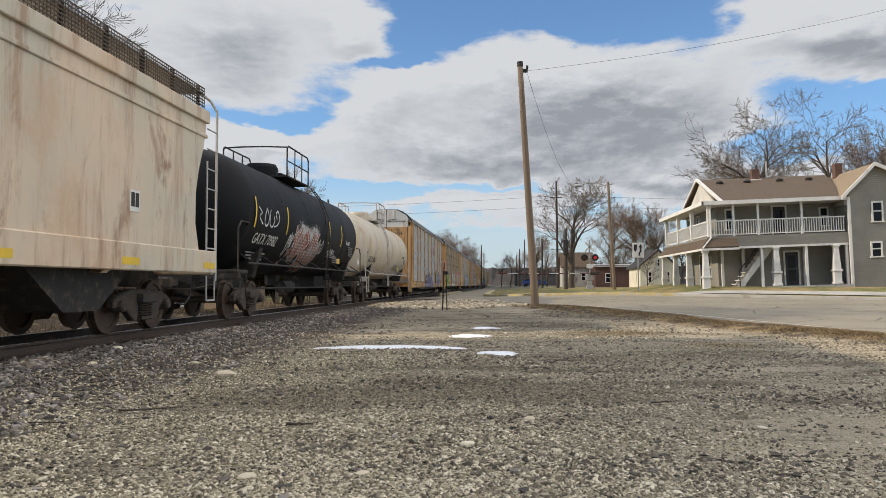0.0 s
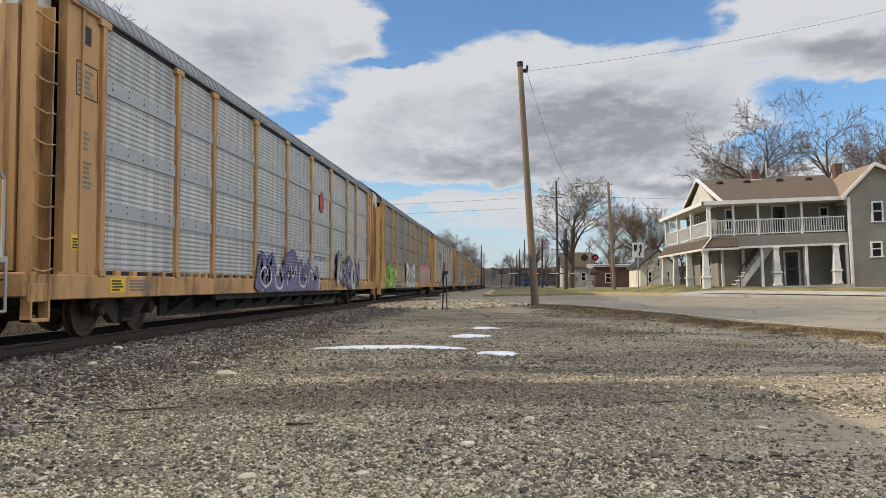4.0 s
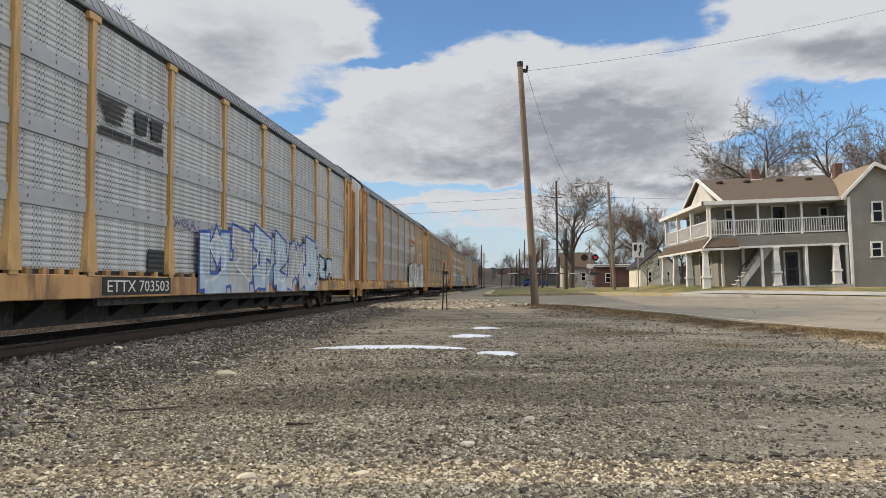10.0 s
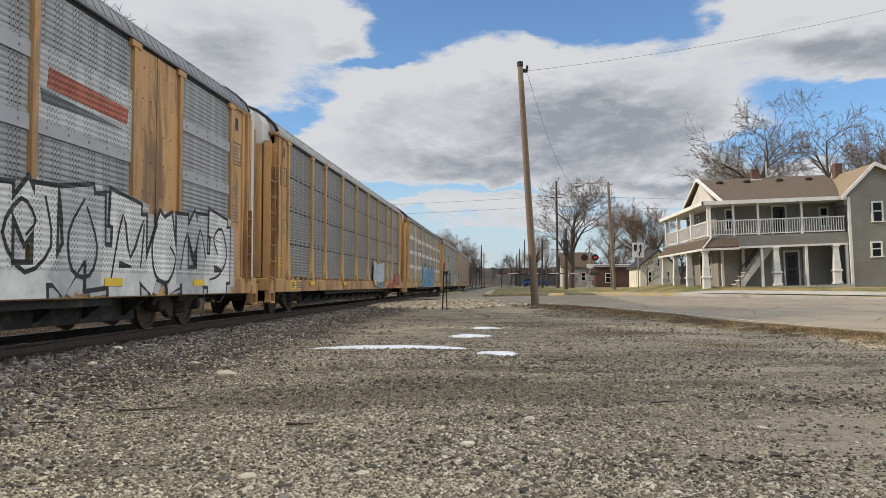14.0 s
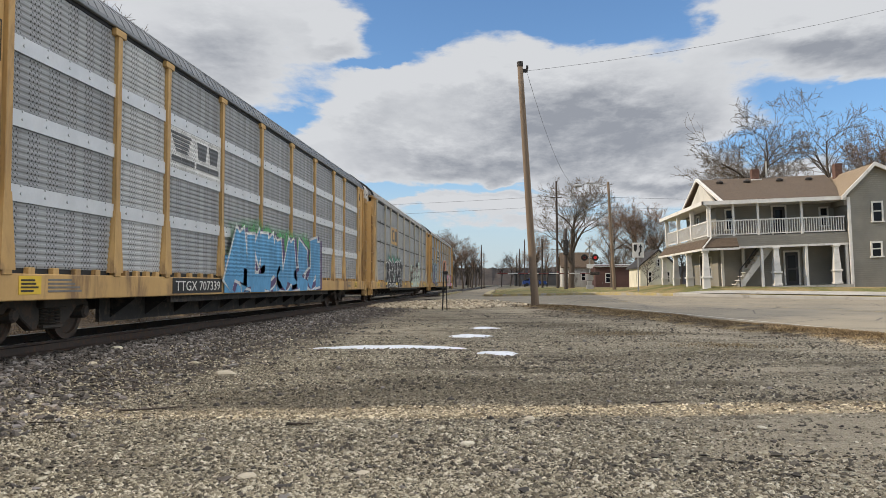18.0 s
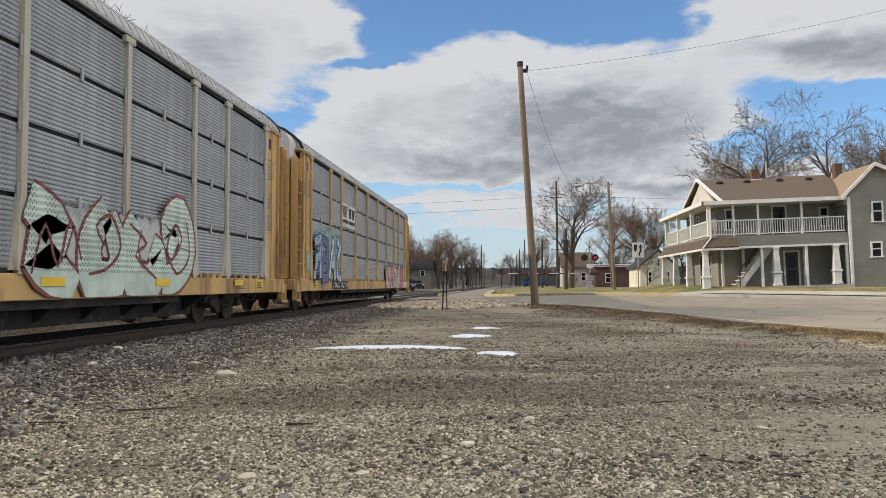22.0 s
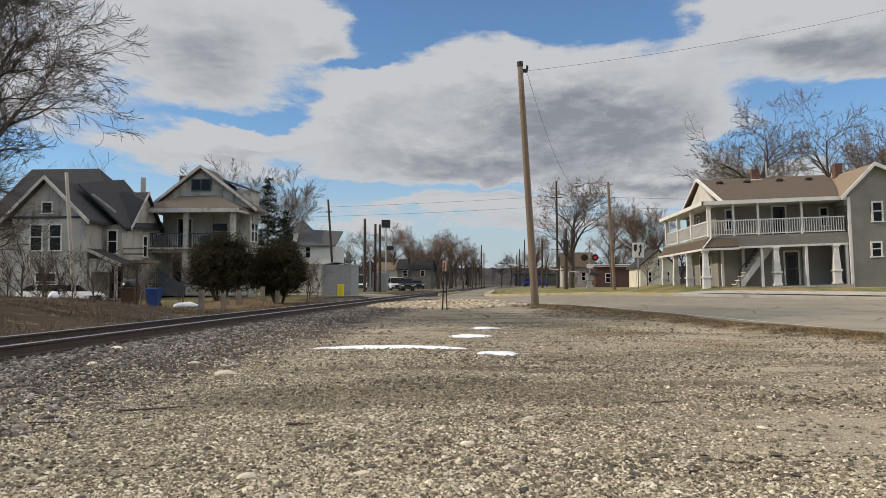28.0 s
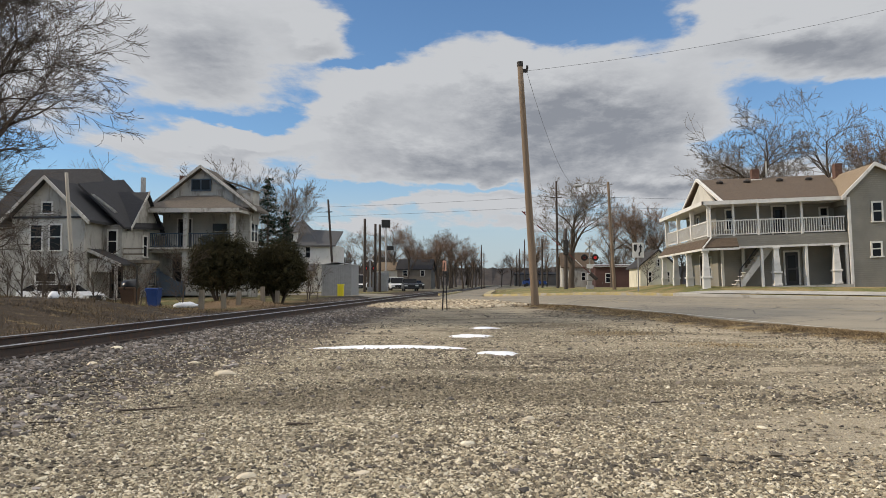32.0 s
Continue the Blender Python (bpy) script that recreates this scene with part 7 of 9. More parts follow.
def gabled_house():
    """Derelict white house with steep dark roofs, partly hidden by branches."""
    h = thing("house", pose(-29.75, 46.5, 0.65), "derelict white frame house with steep dark roofs and broken windows", "house")
    part("wall", boxes((0.0, 4.55, 0.0, 5.0, -0.4, 4.6)), OLD_WHITE, h)
    part("wall", boxes((4.5, 5.7, 2.4, 9.0, -0.4, 4.3)), OLD_WHITE, h)
    part("wall", boxes((-5.0, 5.0, 5.0, 12.0, -0.4, 4.6)), OLD_WHITE, h)
    part("gable_wall", prism([(0.0, 0.0, 4.6), (4.55, 0.0, 4.6), (2.2, 0.0, 6.85)], (0, 0.12, 0)), OLD_WHITE, h)
    bm = bmesh.new()
    slab(bm, [(-0.5, -0.45, 4.3), (2.2, -0.45, 7.0), (2.2, 8.0, 7.0), (-0.5, 8.0, 4.3)], 0.16)
    slab(bm, [(5.0, -0.45, 4.4), (5.0, 8.0, 4.4), (2.2, 8.0, 7.0), (2.2, -0.45, 7.0)], 0.16)
    part("roof", bm, SHINGLE_DARK, h)
    bm = bmesh.new()
    for xe in (-0.55, 5.05):
        join(bm, prism([(xe, -0.5, 4.1), (2.2, -0.5, 6.85), (2.2, -0.5, 7.08), (xe, -0.5, 4.35)], (0, 0.14, 0)))
    part("bargeboard", bm, TRIM_OLD, h)
    # main roof, ridge along x and high
    bm = bmesh.new()
    slab(bm, [(-5.5, 4.6, 4.5), (4.4, 4.6, 4.5), (1.0, 8.4, 8.75), (-4.0, 8.4, 8.75)], 0.16)
    slab(bm, [(4.4, 4.6, 4.5), (4.8, 12.2, 4.5), (1.0, 8.4, 8.75)], 0.16)
    slab(bm, [(-5.5, 12.2, 4.5), (-4.0, 8.4, 8.75), (1.0, 8.4, 8.75), (4.8, 12.2, 4.5)], 0.16)
    slab(bm, [(3.0, 2.0, 6.9), (3.0, 8.0, 7.9), (6.0, 8.0, 4.5), (6.0, 2.0, 4.15)], 0.16)
    part("roof", bm, SHINGLE_DARK, h, "steep dark hipped roof with slipped flashing")
    part("roof_flashing", prism([(3.9, 1.95, 6.12), (4.1, 1.95, 6.08), (5.6, 1.95, 5.0), (5.4, 1.95, 5.0)], (0, -0.06, 0.1)), TRIM_OLD, h)
    # right-hand gable of the rear wing
    part("wall", boxes((5.0, 5.55, 3.4, 8.2, -0.4, 4.6)), OLD_WHITE, h)
    part("gable_wall", prism([(5.75, 3.2, 4.3), (5.75, 8.0, 4.3), (5.75, 5.5, 6.6)], (-0.1, 0, 0)), OLD_WHITE, h)
    bm = bmesh.new()
    slab(bm, [(2.5, 3.0, 4.1), (6.0, 3.0, 4.1), (6.0, 5.5, 6.7), (2.5, 5.5, 6.7)], 0.14)
    slab(bm, [(2.5, 8.2, 4.1), (2.5, 5.5, 6.7), (6.0, 5.5, 6.7), (6.0, 8.2, 4.1)], 0.14)
    part("roof", bm, SHINGLE_DARK, h)
    part("bargeboard", prism([(6.02, 2.95, 4.0), (6.02, 5.5, 6.6), (6.02, 5.5, 6.8), (6.02, 2.95, 4.2)], (0.06, 0, 0)), TRIM_OLD, h)
    part("belt_board", boxes((-0.05, 4.6, -0.08, 0.0, 4.52, 4.64)), DOOR_DARK, h)
    for x, z, w, hh in ((1.55, 2.6, 0.85, 1.6), (2.75, 2.6, 0.85, 1.6), (2.2, 4.85, 0.75, 0.7), (2.2, 0.1, 1.4, 1.2)):
        window(h, x, 0.0, z, w, hh, sash=hh > 1)
    window(h, 5.1, 2.4, 2.5, 0.7, 1.5)
    window(h, 5.75, 5.5, 2.4, 0.7, 1.4, "right")
    # small side porch
    bm = bmesh.new()
    slab(bm, [(4.5, 0.4, 2.75), (6.6, 0.4, 1.8), (6.6, 2.5, 1.8), (4.5, 2.5, 2.75)], 0.12)
    part("porch_roof", bm, SHINGLE_DARK, h)
    part("porch_fascia", prism([(4.5, 0.34, 2.55), (6.65, 0.34, 1.6), (6.65, 0.34, 1.8), (4.5, 0.34, 2.75)], (0, 0.08, 0)), TRIM_OLD, h)
    part("porch_wall", boxes((4.6, 6.0, 0.5, 0.6, 1.3, 2.1)), OLD_WHITE, h)
    for x in (4.7, 6.3):
        post(h, x, 0.5, -0.4, 1.75, TRIM_OLD, 0.08)
    house_door(h, 5.4, 2.4, -0.3, 0.9, 2.0)
    part("side_deck", boxes((5.7, 7.0, 2.6, 5.0, 1.9, 2.1), (5.7, 7.0, 2.55, 2.65, 2.4, 2.5), (5.7, 7.0, 2.55, 2.65, 2.75, 2.85)), WOOD_GREY, h)
    part("chimney", boxes((4.7, 4.95, 7.0, 7.25, 6.2, 7.9)), ROOF_PALE, h)
    return h


def far_house():
    h = thing("house", pose(-26.6, 92.0, 0.4), "white house with grey pyramid roof beyond the shed", "house")
    part("wall", boxes((0, 6.6, 0, 6.5, -0.4, 5.4)), TRIM_WHITE, h)
    bm = bmesh.new()
    slab(bm, [(-0.4, -0.4, 5.3), (5.0, -0.4, 5.3), (2.0, 4.0, 8.7)], 0.15)
    slab(bm, [(-0.4, -0.4, 5.3), (2.0, 4.0, 8.7), (-0.4, 9, 5.3)], 0.15)
    slab(bm, [(2.0, 4.0, 8.7), (5.0, -0.4, 5.3), (7.0, -0.4, 5.3), (7.0, 4.0, 7.2), (3.3, 4.0, 7.4)], 0.15)
    part("roof", bm, SHINGLE_SLATE, h)
    part("finial", tubes([(2.0, 4.0, 8.6), (2.0, 4.0, 9.1)], 0.06), STEEL_DARK, h)
    d = part("dormer", boxes((0.8, 2.3, 0.2, 2.0, 5.6, 6.9)), TRIM_WHITE, h)
    bm = bmesh.new()
    slab(bm, [(0.5, -0.1, 6.9), (2.6, -0.1, 6.9), (1.55, 1.5, 7.7)], 0.1)
    part("dormer_roof", bm, SHINGLE_SLATE, d)
    window(h, 1.55, 0.2, 6.0, 0.9, 0.75, sash=False)
    for x, z in ((1.3, 3.6), (2.0, 3.6), (3.7, 3.9), (1.4, 1.0)):
        window(h, x, 0.0, z, 0.7, 1.3)
    bm = bmesh.new()
    slab(bm, [(0.5, -2.0, 2.4), (5.0, -2.0, 2.4), (5.0, 0.1, 3.2), (0.5, 0.1, 3.2)], 0.12)
    part("porch_roof", bm, SHINGLE_SLATE, h)
    for x in (0.7, 2.7, 4.8):
        post(h, x, -1.8, -0.4, 2.3, TRIM_OLD, 0.09)
    return h


def small_house(name, m, w, d, z, zr, wall, roof, label, ridge="y", wins=()):
    """A plain gabled house with its ridge along x or y."""
    h = thing(name, m, label, "house")
    part("wall", boxes((0, w, 0, d, -0.5, z)), wall, h)
    bm = bmesh.new()
    if ridge == "y":
        slab(bm, [(-0.3, -0.3, z - 0.1), (w / 2, -0.3, zr), (w / 2, d + 0.3, zr), (-0.3, d + 0.3, z - 0.1)], 0.15)
        slab(bm, [(w + 0.3, -0.3, z - 0.1), (w + 0.3, d + 0.3, z - 0.1), (w / 2, d + 0.3, zr), (w / 2, -0.3, zr)], 0.15)
        part("gable_wall", prism([(0, 0, z), (w, 0, z), (w / 2, 0, zr - 0.2)], (0, 0.1, 0)), wall, h)
    else:
        slab(bm, [(-0.3, -0.3, z - 0.1), (w + 0.3, -0.3, z - 0.1), (w + 0.3, d / 2, zr), (-0.3, d / 2, zr)], 0.15)
        slab(bm, [(-0.3, d + 0.3, z - 0.1), (-0.3, d / 2, zr), (w + 0.3, d / 2, zr), (w + 0.3, d + 0.3, z - 0.1)], 0.15)
        part("gable_wall", prism([(0, 0, z), (0, d, z), (0, d / 2, zr - 0.2)], (0.1, 0, 0)), wall, h)
        part("gable_wall", prism([(w, 0, z), (w, d, z), (w, d / 2, zr - 0.2)], (-0.1, 0, 0)), wall, h)
    part("roof", bm, roof, h)
    for x, zz, ww, hh in wins:
        window(h, x, 0.0, zz, ww, hh)
    return h


white_house()
gabled_house()
far_house()
PALE_CREAM = siding_material("cream_boards", (0.66, 0.62, 0.5), 0.2)
BROWN_SIDING = siding_material("brown_boards", (0.14, 0.12, 0.1), 0.2)
RED_WALL = siding_material("red_boards", (0.09, 0.04, 0.032), 0.2)
small_house("house", pose(12.7, 78, 0.85), 3.4, 7, 2.1, 3.7, PALE_CREAM, SHINGLE_DARK, "small cream gabled house on the far lawn", "y", ((1.7, 2.1, 0.35, 0.7), (0.9, 0.6, 0.4, 1.0), (2.6, 0.6, 0.4, 1.0)))
small_house("house", pose(-20.6, 152, 0.5), 6.4, 8, 3.7, 5.6, BROWN_SIDING, SHINGLE_DARK, "dark brown two-storey house beyond the crossing", "x", ((1.5, 2.3, 0.9, 1.1), (4.8, 2.3, 0.9, 1.1), (1.6, 0.3, 0.9, 1.2)))
small_house("house", pose(-25.6, 158, 0.5), 5, 8, 3.6, 5.2, CREAM_SIDING, SHINGLE_TAN, "tan house beyond the crossing", "x", ((2, 2.2, 1, 1.1),))
small_house("house", pose(8.4, 122, 0.9), 4.5, 6, 3.0, 5.2, OLD_WHITE, SHINGLE_BROWN, "small white house with brown roof far along the street", "x", ((1.2, 0.9, 0.7, 1.2), (3.1, 0.9, 0.7, 1.2)))
small_house("store_building", pose(12.6, 116, 0.9), 8, 12, 3.0, 3.3, RED_WALL, ROOF_PALE, "long low red store with pale flat roof", "x", ((2, 0.6, 1.2, 1.3), (5.5, 0.6, 1.2, 1.3)))
small_house("store_building", pose(2.5, 240, 0.9), 14, 12, 3.4, 3.9, BROWN_SIDING, SHINGLE_DARK, "dark low building far down the street", "x", ())
# ---- street furniture ----
POLE_PALE = surf("pale_pole_wood", (0.42, 0.38, 0.32), 0.9, 0.2, 2.5, 30, 0.3, stretch=(4, 4, 0.25))
POLE_WOOD = surf("pole_wood", (0.2, 0.147, 0.103), 0.9, 0.25, 2.5, 30, 0.4, dirt=(0.15, 0.1, 0.065), amount=0.25, stretch=(4, 4, 0.25))
POLE_DARK = surf("dark_pole_wood", (0.06, 0.047, 0.04), 0.9, 0.3, 2.5, 30, 0.4, stretch=(4, 4, 0.25))
GALV = surf("galvanised_steel", (0.36, 0.36, 0.36), 0.5, 0.15, 3, 30, 0.08, metal=0.5)
SIGN_WHITE = surf("sign_white", (0.6, 0.6, 0.58), 0.5, 0.06, 3, 30, 0.02)
SIGN_BLACK = surf("sign_black", (0.015, 0.015, 0.015), 0.6, 0.1, 3, 30, 0.02)
ORANGE = surf("marker_orange", (0.7, 0.38, 0.26), 0.6, 0.15, 4, 30, 0.05)
WIRE = surf("wire", (0.05, 0.05, 0.055), 0.6, 0.1, 3, 30, 0.0)
PLASTIC_BLUE = surf("blue_plastic", (0.02, 0.06, 0.22), 0.5, 0.15, 2, 20, 0.05)
PLASTIC_BROWN = surf("brown_plastic", (0.09, 0.05, 0.03), 0.6, 0.2, 2, 20, 0.05)
PLASTIC_YELLOW = surf("yellow_plastic", (0.75, 0.62, 0.03), 0.5, 0.1, 2, 20, 0.03)
BAG_BLACK = surf("black_bag", (0.015, 0.015, 0.017), 0.3, 0.2, 4, 20, 0.3)
LAMP_RED = glow("lit_red_lens", (0.6, 0.03, 0.03), 0.14)
LENS_DARK = surf("dark_lens", (0.12, 0.02, 0.02), 0.3, 0.2, 4, 30, 0.02)
STRIPE_RED = surf("stripe_red", (0.14, 0.03, 0.028), 0.5, 0.1, 4, 30, 0.02)
SNOW = surf("old_snow", (0.85, 0.87, 0.9), 0.6, 0.06, 2, 12, 0.3)


def round_pole(name, x, y, top, r0, r1, mat, label, category="utility pole", lean=(0, 0), group=""):
    z = ground_z(x, y)
    t = thing(name, pose(x, y, z), label, category, group)
    bm = bmesh.new()
    lathe(bm, [(r0, -0.4)] + [(r0 + (r1 - r0) * i / 8, (top - z) * i / 8) for i in range(9)], 12)
    for v in bm.verts:
        k = max(0.0, v.co.z / (top - z))
        v.co.x += lean[0] * k
        v.co.y += lean[1] * k
    part("shaft", bm, mat, t, smooth=True)
    return t


def wire(pts, sag, name="overhead_wire", r=0.014, label="thin dark overhead wire"):
    pts = [Vector(p) for p in pts]
    bm = bmesh.new()
    q = []
    for a, b in zip(pts, pts[1:]):
        n = 14
        q += [a.lerp(b, i / n) + Vector((0, 0, -sag * 4 * (i / n) * (1 - i / n))) for i in range(1 if q else 0, n + 1)]
    skin(bm, q, [r] * len(q), 5)
    return tagged(part(name, bm, WIRE), label, "wire")


# the tall bare pole between lot and road
p = round_pole("utility_pole", 1.24, 35.0, 10.85, 0.17, 0.115, POLE_WOOD, "tall leaning bare wooden pole at the edge of the lot", lean=(-0.62, 0))
part("wire_bracket", boxes((-0.5, -0.28, -0.05, 0.05, 10.15, 10.3)), STEEL_DARK, p)
part("insulator", tubes([(-0.3, 0, 10.28), (-0.3, 0, 10.45)], 0.05), STEEL_DARK, p)
part("cap", tubes([(-0.61, 0, 10.42), (-0.62, 0, 10.62)], 0.135, 10), STEEL_DARK, p)
wire([(0.95, 35, 10.5), (18.3, 40, 14.45), (30, 43.3, 17.2)], 0.25, r=0.007)
wire([(0.95, 35, 10.35), (5.9, 66, 9.1)], 1.3, r=0.008)

# street lamp
lamp = round_pole("street_lamp", 8.95, 68, 9.75, 0.15, 0.1, POLE_WOOD, "wooden street lamp pole with a curved steel arm", "street lamp", lean=(-0.45, 0))
part("arm", tubes([(-0.42, 0, 8.6), (-1.2, 0, 8.85), (-2.2, 0, 8.88), (-2.7, 0, 8.72)], 0.04), GALV, lamp)
bm = bmesh.new()
lathe(bm, [(0.0, -0.4), (0.12, -0.3), (0.15, 0.0), (0.1, 0.3), (0.0, 0.35)], 10, "x", (-2.9, 0, 8.68))
part("lamp_head", bm, GALV, lamp)

# pole line along the far street
a = round_pole("utility_pole", 5.55, 88, 12.4, 0.15, 0.1, POLE_DARK, "slim dark utility pole with a short crossarm", lean=(-0.1, 0), group="far pole line")
part("crossarm", boxes((-0.75, 0.45, -0.05, 0.05, 9.75, 9.85)), POLE_DARK, a)
a = round_pole("utility_pole", 5.55, 76, 6.4, 0.17, 0.14, POLE_DARK, "short stout dark pole with a box", lean=(0, 0), group="far pole line")
part("meter_box", boxes((-0.25, 0.25, -0.3, -0.1, 3.2, 4.6), bevel=0.03), STEEL_DARK, a)
for x, y, top in ((3.9, 118, 8.0), (4.6, 104, 7.0), (3.4, 150, 9.5), (3.1, 190, 9.5), (3.0, 240, 10), (-4.6, 150, 8.5), (-5.5, 200, 9)):
    round_pole("utility_pole", x, y, top, 0.14, 0.1, POLE_DARK, "far wooden utility pole along the street", group="far pole line")
for dz in (0.0, 1.1):
    wire([(-40, 96, 9.2 + dz), (5.5, 88, 9.7 + dz), (70, 92, 8.8 + dz)], 0.3, r=0.013)

# crossing gate with lights
GATE_X, GATE_Y = 8.15, 80.0
GZ = ground_z(GATE_X, GATE_Y)
gate = thing("crossing_signal", pose(GATE_X, GATE_Y, GZ), "railway crossing signal with crossbuck and red lamps", "crossing signal", "crossing signals")
part("mast", tubes([(0, 0, 0), (0, 0, 4.7)], 0.07, 10), GALV, gate)
part("base", boxes((-0.35, 0.35, -0.35, 0.35, -0.2, 0.35), (-0.22, 0.22, -0.22, 0.22, 0.35, 0.75), bevel=0.03), GALV, gate)
for s in (-1, 1):
    b = boxes((-0.62, 0.62, -0.11, -0.09, -0.1, 0.1))
    part("crossbuck", b, SIGN_WHITE, gate, at=pose(0, 0, 4.1, 0, 45 * s, 0))
    bm = bmesh.new()
    lathe(bm, [(0.0, 0.0), (0.32, 0.0), (0.34, 0.03), (0.32, 0.06), (0.0, 0.07)], 18, "y", (s * 0.52, -0.2, 3.05))
    disc = part("lamp_backing", bm, SIGN_BLACK, gate)
    bm = bmesh.new()
    lathe(bm, [(0.0, -0.06), (0.13, -0.05), (0.15, 0.0)], 14, "y", (s * 0.52, -0.2, 3.05))
    part("lens", bm, LAMP_RED if s > 0 else LENS_DARK, disc)
    part("hood", extrude_profile(bmesh.new(), [(s * 0.52 + 0.17 * math.cos(a), 3.05 + 0.17 * math.sin(a)) for a in [math.pi * i / 8 for i in range(9)]] + [(s * 0.52 + 0.15 * math.cos(a), 3.05 + 0.15 * math.sin(a)) for a in [math.pi * (8 - i) / 8 for i in range(9)]], -0.45, -0.2, "y"), SIGN_BLACK, disc)
part("lamp_bar", boxes((-0.6, 0.6, -0.06, 0.02, 3.0, 3.1)), GALV, gate)
part("gate_machine", boxes((-0.3, 0.35, -0.25, 0.25, 0.8, 1.5), bevel=0.05), GALV, gate)
part("sign_plate", boxes((-0.3, 0.3, -0.1, -0.08, 2.0, 2.4)), SIGN_WHITE, gate)

# its arm turns about the mast's foot
gate_arm = thing("gate_arm", pose(GATE_X, GATE_Y - 0.35, GZ + 1.5), "striped red and white crossing gate arm", "gate arm")
for i in range(9):
    z0 = 0.11 - i * 0.006
    part("stripe", boxes((-9.0 + i, -8.0 + i, -0.02, 0.02, -z0 / 2, z0 / 2)), STRIPE_RED if i % 2 == 0 else SIGN_WHITE, gate_arm)
part("counterweight", boxes((0.0, 0.9, -0.12, 0.12, -0.16, 0.16), bevel=0.03), STEEL_DARK, gate_arm)
for x in (-8.8, -6.0, -3.2):
    part("arm_lamp", boxes((x, x + 0.14, -0.07, 0.07, 0.06, 0.2), bevel=0.02), LENS_DARK, gate_arm)

# far-side signals at the left of the crossing
def signal_mast(x, y, top, box_z, label):
    z = ground_z(x, y)
    s = thing("crossing_signal", pose(x, y, z), label, "crossing signal", "crossing signals")
    part("mast", tubes([(0, 0, 0), (0, 0, top)], 0.09, 10), GALV, s)
    part("base", boxes((-0.3, 0.3, -0.3, 0.3, -0.2, 0.5), bevel=0.03), GALV, s)
    return s


s = signal_mast(-15.3, 102, 8.9, 0, "tall steel mast with a dark square signal head")
part("signal_head", boxes((-0.55, 0.55, -0.2, 0.2, 8.1, 9.1), bevel=0.05), SIGN_BLACK, s)
part("signal_head", boxes((0.15, 1.0, -0.15, 0.15, 5.2, 5.75), bevel=0.05), SIGN_BLACK, s)
part("equipment_box", boxes((-0.2, 0.35, -0.25, 0.15, 1.4, 2.6), bevel=0.03), GALV, s)
part("lamp_arm", tubes([(0, 0, 7.0), (-1.5, 0, 7.2), (-2.0, 0, 7.1)], 0.04), GALV, s)
s = signal_mast(-16.3, 96, 4.6, 0, "crossing signal with crossbuck and lit red lamp")
for q in (-1, 1):
    part("crossbuck", boxes((-0.6, 0.6, -0.11, -0.09, -0.1, 0.1)), SIGN_WHITE, s, at=pose(0, 0, 4.0, 0, 45 * q, 0))
    bm = bmesh.new()
    lathe(bm, [(0.0, 0.0), (0.3, 0.0), (0.32, 0.04), (0.0, 0.06)], 16, "y", (q * 0.5, -0.2, 2.8))
    d = part("lamp_backing", bm, SIGN_BLACK, s)
    bm = bmesh.new()
    lathe(bm, [(0.0, -0.06), (0.13, -0.05), (0.15, 0.0)], 12, "y", (q * 0.5, -0.2, 2.8))
    part("lens", bm, LAMP_RED, d)
for x, y, top in ((-15.9, 90, 8.6), (-15.35, 94, 8.3), (-14.5, 92, 8.1)):
    round_pole("utility_pole", x, y, top, 0.17, 0.14, POLE_DARK, "bare dark timber pole by the crossing", group="poles by the crossing")
cab = thing("relay_cabinet", pose(-15.2, 97, 0.35), "grey steel relay cabinet beside the crossing", "cabinet")
part("body", boxes((-0.9, 0.9, -0.5, 0.5, 0, 2.3), bevel=0.04), GALV, cab)
part("cabinet_door", boxes((-0.75, 0.0, -0.54, -0.5, 0.15, 2.15), bevel=0.01), GALV, cab)

# keep-right sign at the corner
sg = thing("road_sign", pose(8.9, 55.5, ground_z(8.9, 55.5)), "white traffic sign with curved black arrow on a steel post", "road sign")
part("sign_post", boxes((-0.04, 0.04, -0.03, 0.03, -0.2, 3.3)), GALV, sg)
part("sign_plate", boxes((-0.38, 0.38, -0.06, -0.04, 2.3, 3.3), bevel=0.006), SIGN_WHITE, sg)
part("arrow", prism([(0.02, -0.064, 2.42), (0.12, -0.064, 2.42), (0.12, -0.064, 2.55), (0.22, -0.064, 2.7), (0.22, -0.064, 2.98), (0.3, -0.064, 2.98), (0.16, -0.064, 3.22), (0.02, -0.064, 2.98), (0.1, -0.064, 2.98), (0.1, -0.064, 2.72), (0.02, -0.064, 2.6)], (0, -0.004, 0)), SIGN_BLACK, sg)
part("island_symbol", prism([(-0.3, -0.064, 3.18), (-0.08, -0.064, 3.18), (-0.08, -0.064, 2.85), (-0.19, -0.064, 2.66), (-0.3, -0.064, 2.85)], (0, -0.004, 0)), SIGN_BLACK, sg)

